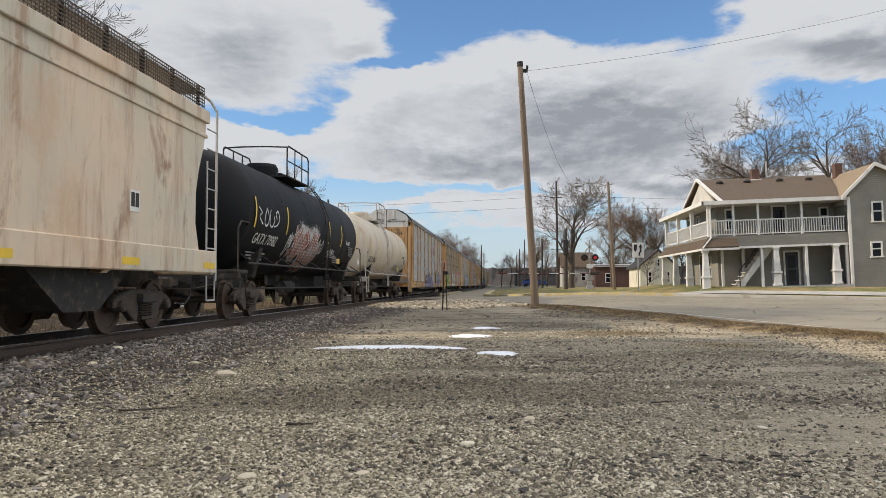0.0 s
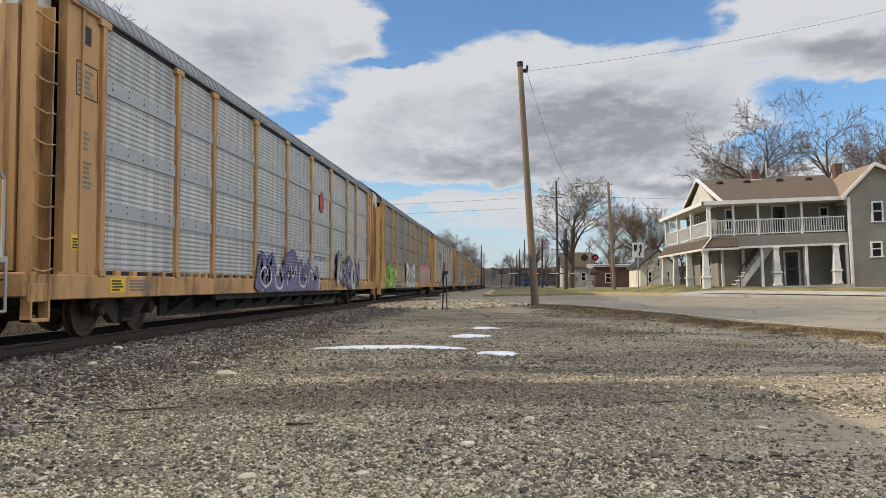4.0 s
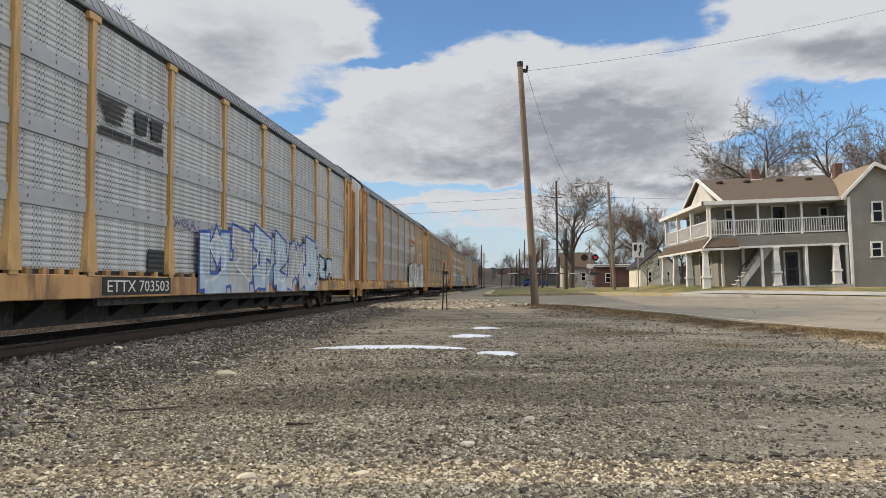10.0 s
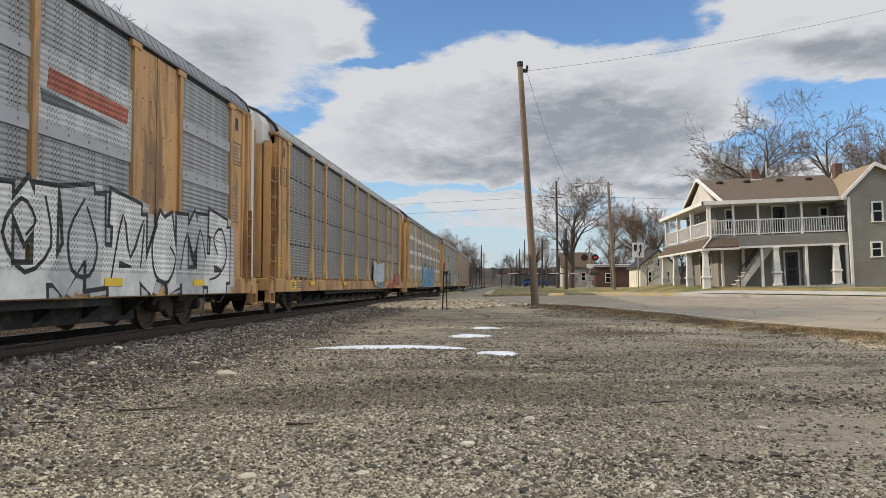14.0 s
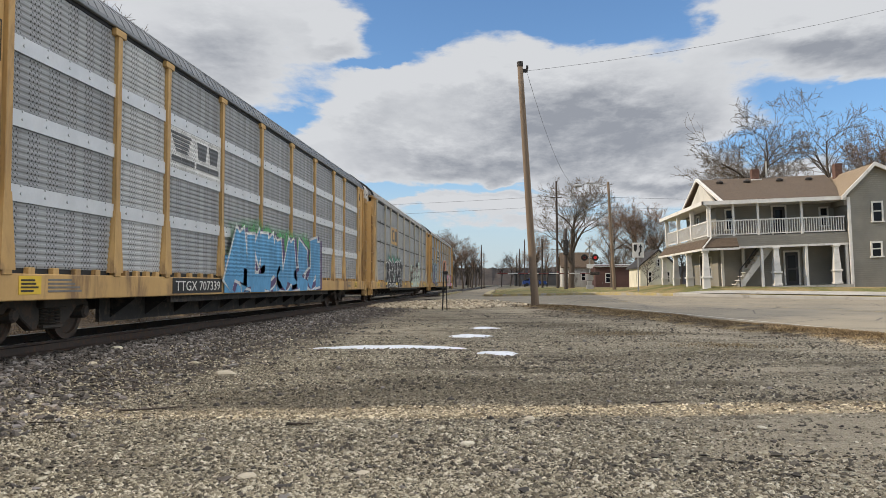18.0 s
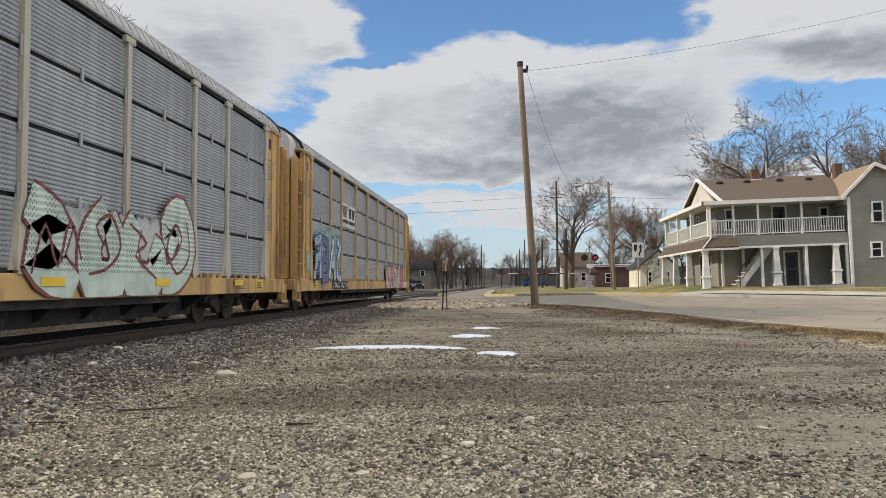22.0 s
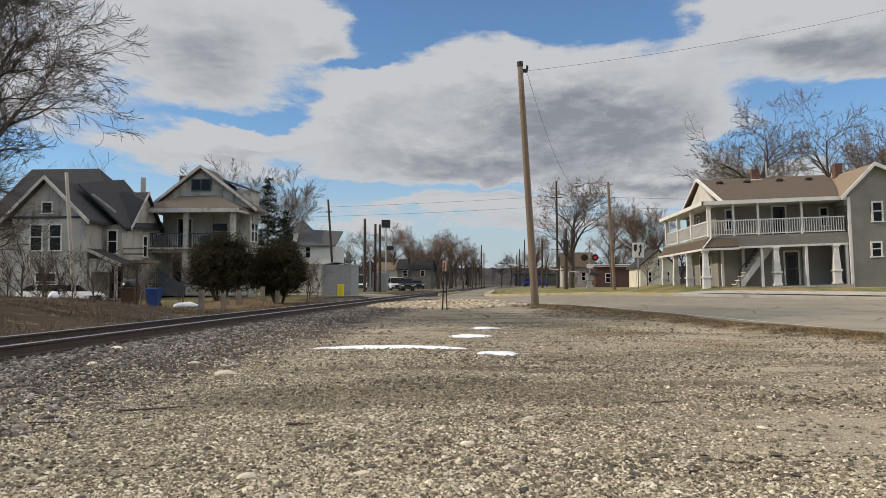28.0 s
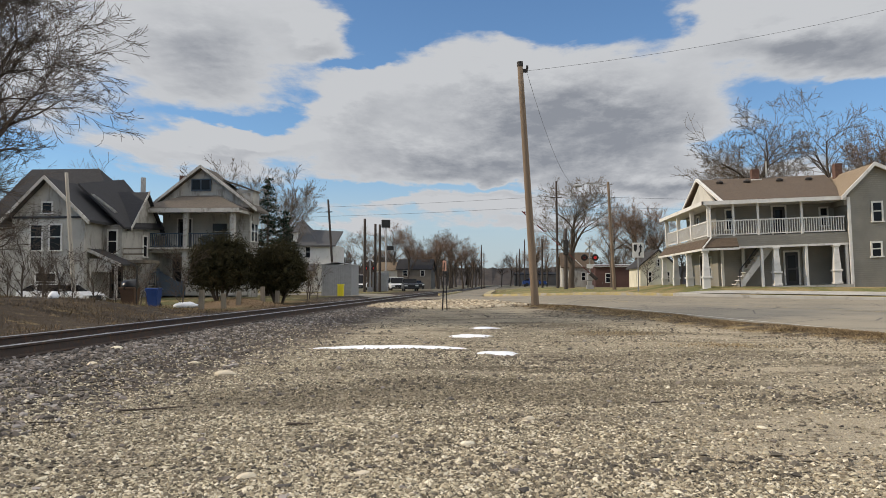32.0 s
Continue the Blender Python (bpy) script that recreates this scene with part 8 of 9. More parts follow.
# marker post in the lot: two steel angles with an orange paddle
mk = thing("marker_post", pose(-2.38, 31.0, ground_z(-2.38, 31.0) + 0.08), "short steel marker post with an orange paddle", "marker post")
part("post", boxes((-0.03, 0.02, -0.02, 0.02, -0.3, 1.75)), STEEL_DARK, mk, at=pose(-0.06, 0, 0, 0, 2.2, 0))
part("post", boxes((-0.02, 0.02, -0.02, 0.02, -0.3, 1.55)), STEEL_DARK, mk, at=pose(0.1, 0.05, 0, 0, -1.5, 0))
part("paddle", boxes((-0.06, 0.08, -0.015, 0.015, 1.42, 1.82), bevel=0.005), ORANGE, mk)
part("cap", boxes((-0.05, 0.14, -0.04, 0.06, 1.3, 1.42), bevel=0.02), STEEL_DARK, mk)

# steel shed and yellow box by the track
shed = thing("metal_shed", pose(-12.75, 60.5, 0.2), "grey corrugated steel shed with low gable roof", "shed")
bm = bmesh.new()
prof = []
for i in range(24):
    a = i / 24 * 2.5 - 1.25
    prof += [(a, 0.0), (a + 0.05, 0.0), (a + 0.06, -0.02), (a + 0.1, -0.02)]
part("body", boxes((-1.25, 1.05, 0.0, 3.0, -0.1, 2.5)), GALV, shed)
bm = bmesh.new()
for i in range(16):
    x = -1.22 + i * 0.145
    box(bm, x, x + 0.05, -0.03, 0.0, 0, 2.5)
part("wall_rib", bm, GALV, shed)
bm = bmesh.new()
slab(bm, [(-1.35, -0.1, 2.5), (-0.1, -0.1, 2.72), (-0.1, 3.1, 2.72), (-1.35, 3.1, 2.5)], 0.06)
slab(bm, [(1.15, -0.1, 2.5), (1.15, 3.1, 2.5), (-0.1, 3.1, 2.72), (-0.1, -0.1, 2.72)], 0.06)
part("roof", bm, GALV, shed)
yb = thing("utility_box", pose(-12.2, 59.0, 0.2), "bright yellow plastic utility marker box", "utility box")
part("body", boxes((-0.22, 0.22, -0.2, 0.2, -0.1, 0.95), bevel=0.03), PLASTIC_YELLOW, yb)
part("lid", boxes((-0.24, 0.24, -0.22, 0.22, 0.95, 1.02), bevel=0.02), PLASTIC_YELLOW, yb)
lean = round_pole("utility_pole", -15.5, 72, 8.9, 0.12, 0.09, POLE_DARK, "thin leaning utility pole behind the shed", lean=(-0.6, 0))
part("crossarm", boxes((-0.85, -0.2, -0.05, 0.05, 7.4, 7.47)), POLE_DARK, lean)
lean = round_pole("utility_pole", -23.49, 42.5, 7.35, 0.12, 0.09, POLE_PALE, "leaning pale weathered pole before the derelict house", lean=(-0.65, 0))

# bins and litter before the white house
def wheelie_bin(x, y, mat, label, open_top=False, s=1.0):
    z = ground_z(x, y)
    b = thing("waste_bin", pose(x, y, z), label, "waste bin", "bins before the house")
    lo, hi = 0.24 * s, 0.33 * s
    bm = bmesh.new()
    r0 = [bm.verts.new((a * lo, c * lo, 0.03)) for a, c in ((-1, -1), (1, -1), (1, 1), (-1, 1))]
    r1 = [bm.verts.new((a * hi, c * hi, 0.95 * s)) for a, c in ((-1, -1), (1, -1), (1, 1), (-1, 1))]
    for i in range(4):
        j = (i + 1) % 4
        bm.faces.new((r0[i], r0[j], r1[j], r1[i]))
    bm.faces.new(r0[::-1])
    bm.faces.new(r1)
    bmesh.ops.bevel(bm, geom=list(bm.edges), offset=0.03, segments=2, affect="EDGES")
    part("body", bm, mat, b)
    if not open_top:
        part("lid", boxes((-hi - 0.02, hi + 0.02, -hi - 0.04, hi + 0.02, 0.95 * s, 1.03 * s), bevel=0.03), mat, b)
    part("rim", boxes((-hi - 0.03, hi + 0.03, -hi - 0.03, -hi + 0.02, 0.88 * s, 0.95 * s), bevel=0.01), mat, b)
    for sx in (-1, 1):
        bm = bmesh.new()
        lathe(bm, [(0.0, -0.03), (0.1, -0.03), (0.1, 0.03), (0.0, 0.03)], 10, "x", (sx * (lo + 0.02), lo + 0.02, 0.1))
        part("wheel", bm, BAG_BLACK, b)
    return b


def lump(bm, c, r, seed, squash=(1, 1, 1), rough=0.25, sub=2):
    b = bmesh.new()
    bmesh.ops.create_icosphere(b, subdivisions=sub, radius=1.0)
    for v in b.verts:
        k = 1 + rough * noise.noise(v.co * 1.7 + Vector((seed * 3.1, 0, 0))) + rough * 0.5 * noise.noise(v.co * 4.1 + Vector((0, seed * 2.3, 0)))
        v.co = Vector((v.co.x * squash[0], v.co.y * squash[1], v.co.z * squash[2])) * (k * r)
    join(bm, b, Matrix.Translation(c))
    return bm


def lay(name, x, y, r, mat, label, category, squash=(1, 1, 0.6), rough=0.3, seed=1, sub=2, sink=0.35):
    ob = part(name, lump(bmesh.new(), (0, 0, 0), r, seed, squash, rough, sub), mat, smooth=True)
    ob.matrix_basis = pose(x, y, ground_z(x, y) + r * squash[2] * (1 - sink))
    return tagged(ob, label, category)


wheelie_bin(-17.75, 37.0, PLASTIC_BROWN, "overfull brown plastic rubbish bin", True, 1.1)
ob = lay("rubbish_bag", -17.75, 37.0, 0.42, BAG_BLACK, "bulging black rubbish bag in the bin", "bag", (1, 1, 0.75), 0.3, 2)
ob.matrix_basis = pose(-17.75, 37.0, ground_z(-17.75, 37) + 1.12)
wheelie_bin(-17.75, 39.6, PLASTIC_BLUE, "blue plastic wheeled recycling bin with closed lid", False, 0.95)
lay("plastic_bag", -15.6, 38.4, 0.5, SNOW, "crumpled white plastic sheet on the grass", "bag", (1.3, 0.7, 0.35), 0.4, 4)
lay("plastic_bag", -14.9, 25.6, 0.17, SNOW, "small white plastic bag on the bank", "bag", (1, 1, 0.9), 0.4, 5)
for i, (x, y, hgt) in enumerate(((-12.75, 33.0, 0.95), (-13.2, 37.0, 0.7), (-12.9, 38.2, 0.65), (-12.4, 40.5, 0.75), (-12.1, 42.0, 0.7))):
    z = ground_z(x, y)
    b = thing("timber_post", pose(x, y, z, 0, (-1) ** i * 2, 0), "short weathered square timber post", "post", "timber posts by the track")
    part("shaft", boxes((-0.1, 0.1, -0.1, 0.1, -0.2, hgt), bevel=0.015), WOOD_GREY, b)
b = thing("steel_post", pose(-13.9, 29.5, ground_z(-13.9, 29.5)), "thin rusty steel post on the bank", "post")
part("shaft", boxes((-0.02, 0.02, -0.02, 0.02, -0.2, 1.5)), STEEL_DARK, b)

# snow left on the lot
def snow_patch(x, y, w, d, seed):
    bm = bmesh.new()
    n, rings = 72, 4
    prev = None
    base = ground_z(x, y) + lot_bumps(x, y)
    for k in range(rings + 1):
        f = k / rings
        ring = []
        for i in range(n):
            a = 2 * math.pi * i / n
            r = f * (1 + 0.75 * noise.noise((math.cos(a) * 1.7 + seed, math.sin(a) * 1.5, seed)) + 0.4 * noise.noise((math.cos(a) * 5, math.sin(a) * 5, seed)) + 0.2 * noise.noise((math.cos(a) * 13, math.sin(a) * 13, seed)))
            px, py = math.cos(a) * r * w / 2, math.sin(a) * r * d / 2
            gz = ground_z(x + px, y + py) + lot_bumps(x + px, y + py)
            ring.append((px, py, gz - base + 0.04 * (1 - f ** 4) - 0.012 * f + 0.012 * noise.noise((px * 4, py * 4, seed))))
        vs = [bm.verts.new(q) for q in (ring if k else ring[:1])]
        if prev is not None:
            for i in range(n):
                j = (i + 1) % n
                if len(prev) == 1:
                    bm.faces.new((prev[0], vs[i], vs[j]))
                else:
                    bm.faces.new((prev[i], vs[i], vs[j], prev[j]))
        prev = vs
    bmesh.ops.recalc_face_normals(bm, faces=bm.faces)
    ob = part("snow_patch", bm, SNOW, smooth=True)
    ob.matrix_basis = pose(x, y, base)
    return tagged(ob, "thin flat patch of old snow on gravel", "snow", "snow patches")


snow_patch(-2.05, 14.4, 2.7, 0.55, 1.3)
snow_patch(-0.85, 17.6, 0.95, 1.0, 2.1)
snow_patch(-0.1, 13.4, 0.85, 0.45, 3.7)
snow_patch(-0.55, 20.0, 0.6, 0.5, 5.2)

# vehicles
def vehicle(name, m, paint, label, category, suv=True, L=4.6, W=1.85, H=1.75):
    """A road car seen from afar; it points along -y in its own space."""
    c = thing(name, m, label, category, "cars at the crossing")
    hood, roof_y0, roof_y1 = 0.95, -L / 2 + 1.75, L / 2 - (0.25 if suv else 0.9)
    side = [(-L / 2, 0.35), (-L / 2 + 0.03, 0.8), (-L / 2 + 0.25, hood), (-L / 2 + 1.15, hood + 0.08), (L / 2 - 0.12, hood + 0.1), (L / 2, 0.75), (L / 2 - 0.02, 0.35)]
    bm = bmesh.new()
    extrude_profile(bm, side, -W / 2, W / 2, "x")
    bmesh.ops.bevel(bm, geom=list(bm.edges), offset=0.05, segments=2, affect="EDGES")
    part("body", bm, paint, c, smooth=False)
    cab = [(-L / 2 + 1.1, hood + 0.05), (roof_y0, H - 0.06), (roof_y0 + 0.3, H), (roof_y1 - 0.2, H), (roof_y1, H - 0.08), (L / 2 - 0.15, hood + 0.06)]
    bm = bmesh.new()
    extrude_profile(bm, cab, -W / 2 + 0.14, W / 2 - 0.14, "x")
    part("cabin", bm, PANE, c, "dark glass cabin")
    part("roof", boxes((-W / 2 + 0.13, W / 2 - 0.13, roof_y0 + 0.05, roof_y1 - 0.05, H - 0.05, H + 0.02), bevel=0.02), paint, c)
    for x in (-W / 2 + 0.12, W / 2 - 0.18):
        part("pillar", boxes((x, x + 0.06, roof_y1 - 0.5, roof_y1 - 0.35, hood, H)), paint, c)
    for sx in (-1, 1):
        for yy in (-L / 2 + 0.85, L / 2 - 0.85):
            bm = bmesh.new()
            lathe(bm, [(0.2, -0.11), (0.31, -0.11), (0.34, -0.07), (0.34, 0.07), (0.31, 0.11), (0.2, 0.11)], 18, "x")
            w = part("wheel", bm, BAG_BLACK, c, at=pose(sx * (W / 2 - 0.1), yy, 0.34))
            bm = bmesh.new()
            lathe(bm, [(0.0, -0.08), (0.2, -0.1), (0.2, 0.1), (0.0, 0.08)], 12, "x")
            part("rim", bm, GALV, w)
        part("headlight", boxes((sx * 0.68 - 0.2, sx * 0.68 + 0.2, -L / 2 - 0.02, -L / 2 + 0.06, 0.66, 0.82), bevel=0.02), SIGN_WHITE, c)
        part("mirror", boxes((sx * (W / 2 + 0.02) - 0.1, sx * (W / 2 + 0.02) + 0.1, -L / 2 + 1.45, -L / 2 + 1.55, hood + 0.05, hood + 0.2), bevel=0.02), paint, c)
    part("grille", boxes((-0.45, 0.45, -L / 2 - 0.015, -L / 2 + 0.05, 0.55, 0.8)), SIGN_BLACK, c)
    part("bumper", boxes((-W / 2 + 0.05, W / 2 - 0.05, -L / 2 - 0.06, -L / 2 + 0.1, 0.32, 0.52), bevel=0.03), SIGN_BLACK, c)
    return c


CAR_WHITE = surf("car_white", (0.7, 0.7, 0.7), 0.35, 0.05, 2, 20, 0.0)
CAR_DARK = surf("car_dark", (0.03, 0.035, 0.04), 0.3, 0.1, 2, 20, 0.0)
CAR_Z = 0.30
dark_car = vehicle("car", pose(-13.4, 108.0, CAR_Z, 0, 0, 12), CAR_DARK, "dark car waiting at the crossing", "car", True, 4.5, 1.85, 1.6)
vehicle("car", pose(-15.2, 112.0, CAR_Z, 0, 0, 12), CAR_WHITE, "white sport utility car waiting in line", "car", True, 4.8, 1.95, 1.85)
vehicle("car", pose(-17.6, 116.0, CAR_Z, 0, 0, 12), CAR_WHITE, "white sport utility car at the end of the line", "car", True, 4.8, 1.95, 1.85)
vehicle("car", pose(-24.6, 43.0, ground_z(-24.6, 43.0), 0, 0, 78), CAR_WHITE, "white saloon parked behind the bank", "car", False, 4.6, 1.8, 1.42)
vehicle("van", pose(-21.5, 118.0, CAR_Z, 0, 0, 10), CAR_WHITE, "white van behind the poles", "van", True, 5.2, 2.0, 2.3)
vehicle("car", pose(-14.4, 128.0, CAR_Z + 0.1, 0, 0, 20), CAR_DARK, "dark saloon parked beyond the crossing", "car", False, 4.5, 1.8, 1.4)
vehicle("car", pose(5.2, 150.0, 0.85, 0, 0, 90), PLASTIC_BLUE, "blue car parked far down the street", "car", False, 4.5, 1.8, 1.4)
# ---- trees and shrubs ----
BARK = surf("bark", (0.095, 0.075, 0.06), 0.95, 0.3, 3, 30, 0.4, stretch=(3, 3, 0.4))
TWIG = surf("twig", (0.15, 0.12, 0.095), 0.95, 0.25, 3, 30, 0.1)
TWIG_DARK = surf("brush_twig", (0.085, 0.063, 0.047), 0.95, 0.25, 3, 30, 0.1)
TWIG_RED = surf("twig_reddish", (0.21, 0.14, 0.1), 0.95, 0.25, 3, 30, 0.1)


def tube_mesh(name, segs):
    """Tapered bars joined into one mesh: (a, b, r0, r1, sides)."""
    verts, faces = [], []
    for a, b, r0, r1, n in segs:
        d = (b - a)
        if d.length < 1e-5:
            continue
        d.normalize()
        u = d.orthogonal().normalized()
        w = d.cross(u)
        o = len(verts)
        cs = [(math.cos(2 * math.pi * i / n), math.sin(2 * math.pi * i / n)) for i in range(n)]
        verts += [a + r0 * (c * u + s * w) for c, s in cs]
        verts += [b + r1 * (c * u + s * w) for c, s in cs]
        faces += [(o + i, o + (i + 1) % n, o + n + (i + 1) % n, o + n + i) for i in range(n)]
    me = bpy.data.meshes.new(name)
    me.from_pydata([tuple(v) for v in verts], [], faces)
    for p in me.polygons:
        p.use_smooth = True
    return me


def grow(seed, height, trunk_r, spread=0.6, levels=5, fork=0.28, thin=0.006, kids=(3, 4), upward=0.15, bare=0.3):
    """Limbs and twigs of a leafless tree, as two lists of bars."""
    r = random.Random(seed)
    limbs, twigs = [], []

    def limb(p, d, length, rad, level):
        n = 5 if level == 0 else (4 if level < 3 else 3)
        q, seg = p.copy(), length / n
        nodes = []
        for i in range(n):
            wob = Vector((r.gauss(0, 1), r.gauss(0, 1), r.gauss(0, 0.6))) * (0.05 if level == 0 else 0.16)
            d = (d + wob + Vector((0, 0, upward * (0.5 if level else 0)))).normalized()
            r0, r1 = rad * (1 - 0.55 * i / n), rad * (1 - 0.55 * (i + 1) / n)
            e = q + d * seg
            (limbs if rad > 0.022 else twigs).append((q.copy(), e.copy(), max(thin, r0), max(thin, r1), 8 if level == 0 else (5 if level < 2 else 3)))
            q = e
            nodes.append((q.copy(), d.copy(), r1, (i + 1) / n))
        if level >= levels:
            return
        for at, dd, rr, f in nodes:
            if level == 0 and f < bare:
                continue
            m = r.randint(*kids) if f == 1.0 else (r.choice((1, 1, 2)) if level < 2 else r.choice((0, 1, 1)))
            for _ in range(m):
                side = Vector((r.gauss(0, 1), r.gauss(0, 1), r.gauss(0, 0.45)))
                side = (side - dd * side.dot(dd)).normalized()
                k = spread * r.uniform(0.65, 1.35)
                nd_ = (dd + side * k).normalized()
                limb(at, nd_, length * r.uniform(0.5, 0.78) * (0.72 if level == 0 else 0.92), max(thin, rr * r.uniform(0.45, 0.72)), level + 1)

    limb(Vector((0, 0, -0.2)), Vector((0, 0, 1)), height * 0.45, trunk_r, 0)
    return limbs, twigs


TREES = {}


def tree(kind, x, y, size, turn, label, twig=None, group="leafless trees"):
    limb_me, twig_me, h = TREES[kind]
    t = thing("tree", Matrix.LocRotScale((x, y, ground_z(x, y) - 0.05), Euler((0, 0, radians(turn))), Vector((size, size, size))), label, "tree", group)
    part_of("trunk", limb_me, BARK, t)
    part_of("crown", twig_me, twig or TWIG, t)
    return t


for kind, args in {
    "oak": dict(seed=11, height=13, trunk_r=0.34, spread=0.7, levels=4, thin=0.014, kids=(2, 3), upward=0.1, bare=0.35),
    "maple": dict(seed=23, height=13, trunk_r=0.26, spread=0.5, levels=4, thin=0.014, kids=(2, 3), upward=0.14, bare=0.3),
    "elm": dict(seed=37, height=14, trunk_r=0.28, spread=0.55, levels=4, thin=0.014, kids=(2, 3), upward=0.16, bare=0.45),
    "far_round": dict(seed=11, height=13, trunk_r=0.34, spread=0.7, levels=3, thin=0.05, kids=(2, 3), upward=0.1, bare=0.3),
    "far_tall": dict(seed=23, height=13, trunk_r=0.26, spread=0.55, levels=3, thin=0.05, kids=(2, 3), upward=0.14, bare=0.3),
    "bushy": dict(seed=41, height=13, trunk_r=0.27, spread=0.58, levels=5, thin=0.01, kids=(2, 3), upward=0.12, bare=0.3),
    "hazy": dict(seed=43, height=13, trunk_r=0.24, spread=0.62, levels=5, thin=0.009, kids=(2, 3), upward=0.13, bare=0.25),
    "spreading": dict(seed=67, height=13, trunk_r=0.33, spread=0.72, levels=5, thin=0.01, kids=(2, 3), upward=0.08, bare=0.35),
    "near": dict(seed=5, height=13, trunk_r=0.3, spread=0.75, levels=5, thin=0.007, kids=(2, 3), upward=0.0, bare=0.2),
    "gnarled": dict(seed=71, height=13, trunk_r=0.36, spread=0.8, levels=5, thin=0.009, kids=(2, 3), upward=0.06, bare=0.25),
    "weeping": dict(seed=5, height=13, trunk_r=0.3, spread=0.62, levels=6, thin=0.006, kids=(2, 3), upward=-0.02, bare=0.2),
    "brush": dict(seed=51, height=4.0, trunk_r=0.05, spread=0.6, levels=3, thin=0.006, kids=(3, 4), upward=0.1, bare=0.0),
}.items():
    lm, tw = grow(**args)
    # every kind is brought to ten metres; a tree's size is its height in tens of metres
    top = 10.0 / max(b.z for a, b, *_ in lm + tw)
    lm, tw = [[(a * top, b * top, r0 * top, max(r1 * top, 0.005), n) for a, b, r0, r1, n in bars_] for bars_ in (lm, tw)]
    TREES[kind] = (tube_mesh("trunk", lm), tube_mesh("crown", tw), 10.0)

tree("weeping", -16.6, 23.5, 1.3, 40, "large leafless tree with long bare branches over the bank", TWIG_DARK)
tree("weeping", -18.6, 22.0, 1.1, 130, "leafless tree with drooping branches on the bank", TWIG_DARK)
tree("weeping", -18.4, 25.5, 1.5, 260, "tall leafless tree with fine drooping twigs on the bank", TWIG_DARK)
tree("near", -22.5, 31.0, 0.9, 200, "leafless tree before the derelict house", TWIG_DARK)
# behind the houses on the left
tree("maple", -36, 66, 1.2, 10, "leafless tree behind the derelict house")
tree("bushy", -29.5, 72, 1.2, 120, "leafless tree between the houses")
tree("bushy", -26.5, 74, 1.3, 70, "leafless tree behind the white house")
tree("bushy", -21.9, 78, 1.28, 170, "leafless tree behind the white house")
# behind the grey house
tree("spreading", 22.2, 76, 1.4, 30, "large leafless tree behind the grey house", TWIG)
tree("gnarled", 23.6, 72, 1.75, 80, "tall leafless tree behind the grey house", TWIG)
tree("bushy", 29.0, 63, 1.32, 150, "leafless tree with reddish twigs", TWIG_RED)
tree("hazy", 30.6, 66, 1.4, 60, "leafless tree with reddish twigs", TWIG_RED)
tree("gnarled", 27.2, 74, 1.8, 230, "tall leafless tree behind the grey house", TWIG)
# about the crossing corner
tree("spreading", 7.3, 92, 1.28, 250, "large round leafless tree by the street corner", TWIG)
tree("hazy", 13.4, 104, 1.1, 100, "round leafless tree on the lawn")
tree("hazy", 17.0, 108, 1.1, 300, "leafless tree on the lawn")
tree("oak", 19.6, 104, 1.0, 15, "leafless tree on the lawn")
for x, y, k, turn in ((15.8, 102, 1.15, 330), (18.4, 104, 1.1, 55), (4.6, 118, 0.85, 190)):
    tree("hazy", x, y, k, turn, "leafless tree with fine twigs by the street corner")
for x, y, k, turn in ((-18.5, 150, 1.2, 30), (-22.5, 160, 1.35, 95), (-13.0, 155, 1.15, 160), (-9.3, 175, 1.1, 215), (-26.0, 150, 1.2, 300), (1.2, 230, 1.0, 20), (-1.5, 260, 0.9, 80)):
    tree("hazy", x, y, k, turn, "far leafless tree beyond the crossing", TWIG_RED)
rt = random.Random(8)
for i in range(60):
    a = rt.uniform(0, 1)
    x, y = rt.choice(((rt.uniform(-40, -8), rt.uniform(165, 260)), (rt.uniform(6, 50), rt.uniform(130, 260)), (rt.uniform(-60, -26), rt.uniform(100, 200)), (rt.uniform(-60, -7), rt.uniform(200, 330))))
    tree(rt.choice(("maple", "oak", "elm")) if y < 180 else rt.choice(("far_round", "far_tall")), x, y, rt.uniform(0.75, 1.15), rt.uniform(0, 360), "far leafless tree along the street", rt.choice((TWIG, TWIG_RED)))
for x, y, k in ((-11.5, 165, 1.25), (-14.5, 170, 1.2), (-17.5, 160, 1.0), (-8.0, 190, 1.1), (-20.0, 185, 1.1), (3.6, 210, 0.9), (5.8, 170, 0.8), (7.5, 150, 0.8)):
    tree("hazy", x, y, k, x * 37 % 360, "far leafless tree along the street", TWIG_RED if k > 1 else TWIG)
for i in range(60):
    x, y = rt.uniform(-170, 170), rt.uniform(300, 560)
    if not -9 < x < 2 or y > 500:
        tree(rt.choice(("far_round", "far_tall")), x, y, rt.uniform(0.9, 1.4), rt.uniform(0, 360), "distant leafless tree on the skyline", rt.choice((TWIG, TWIG_RED)), "distant trees")
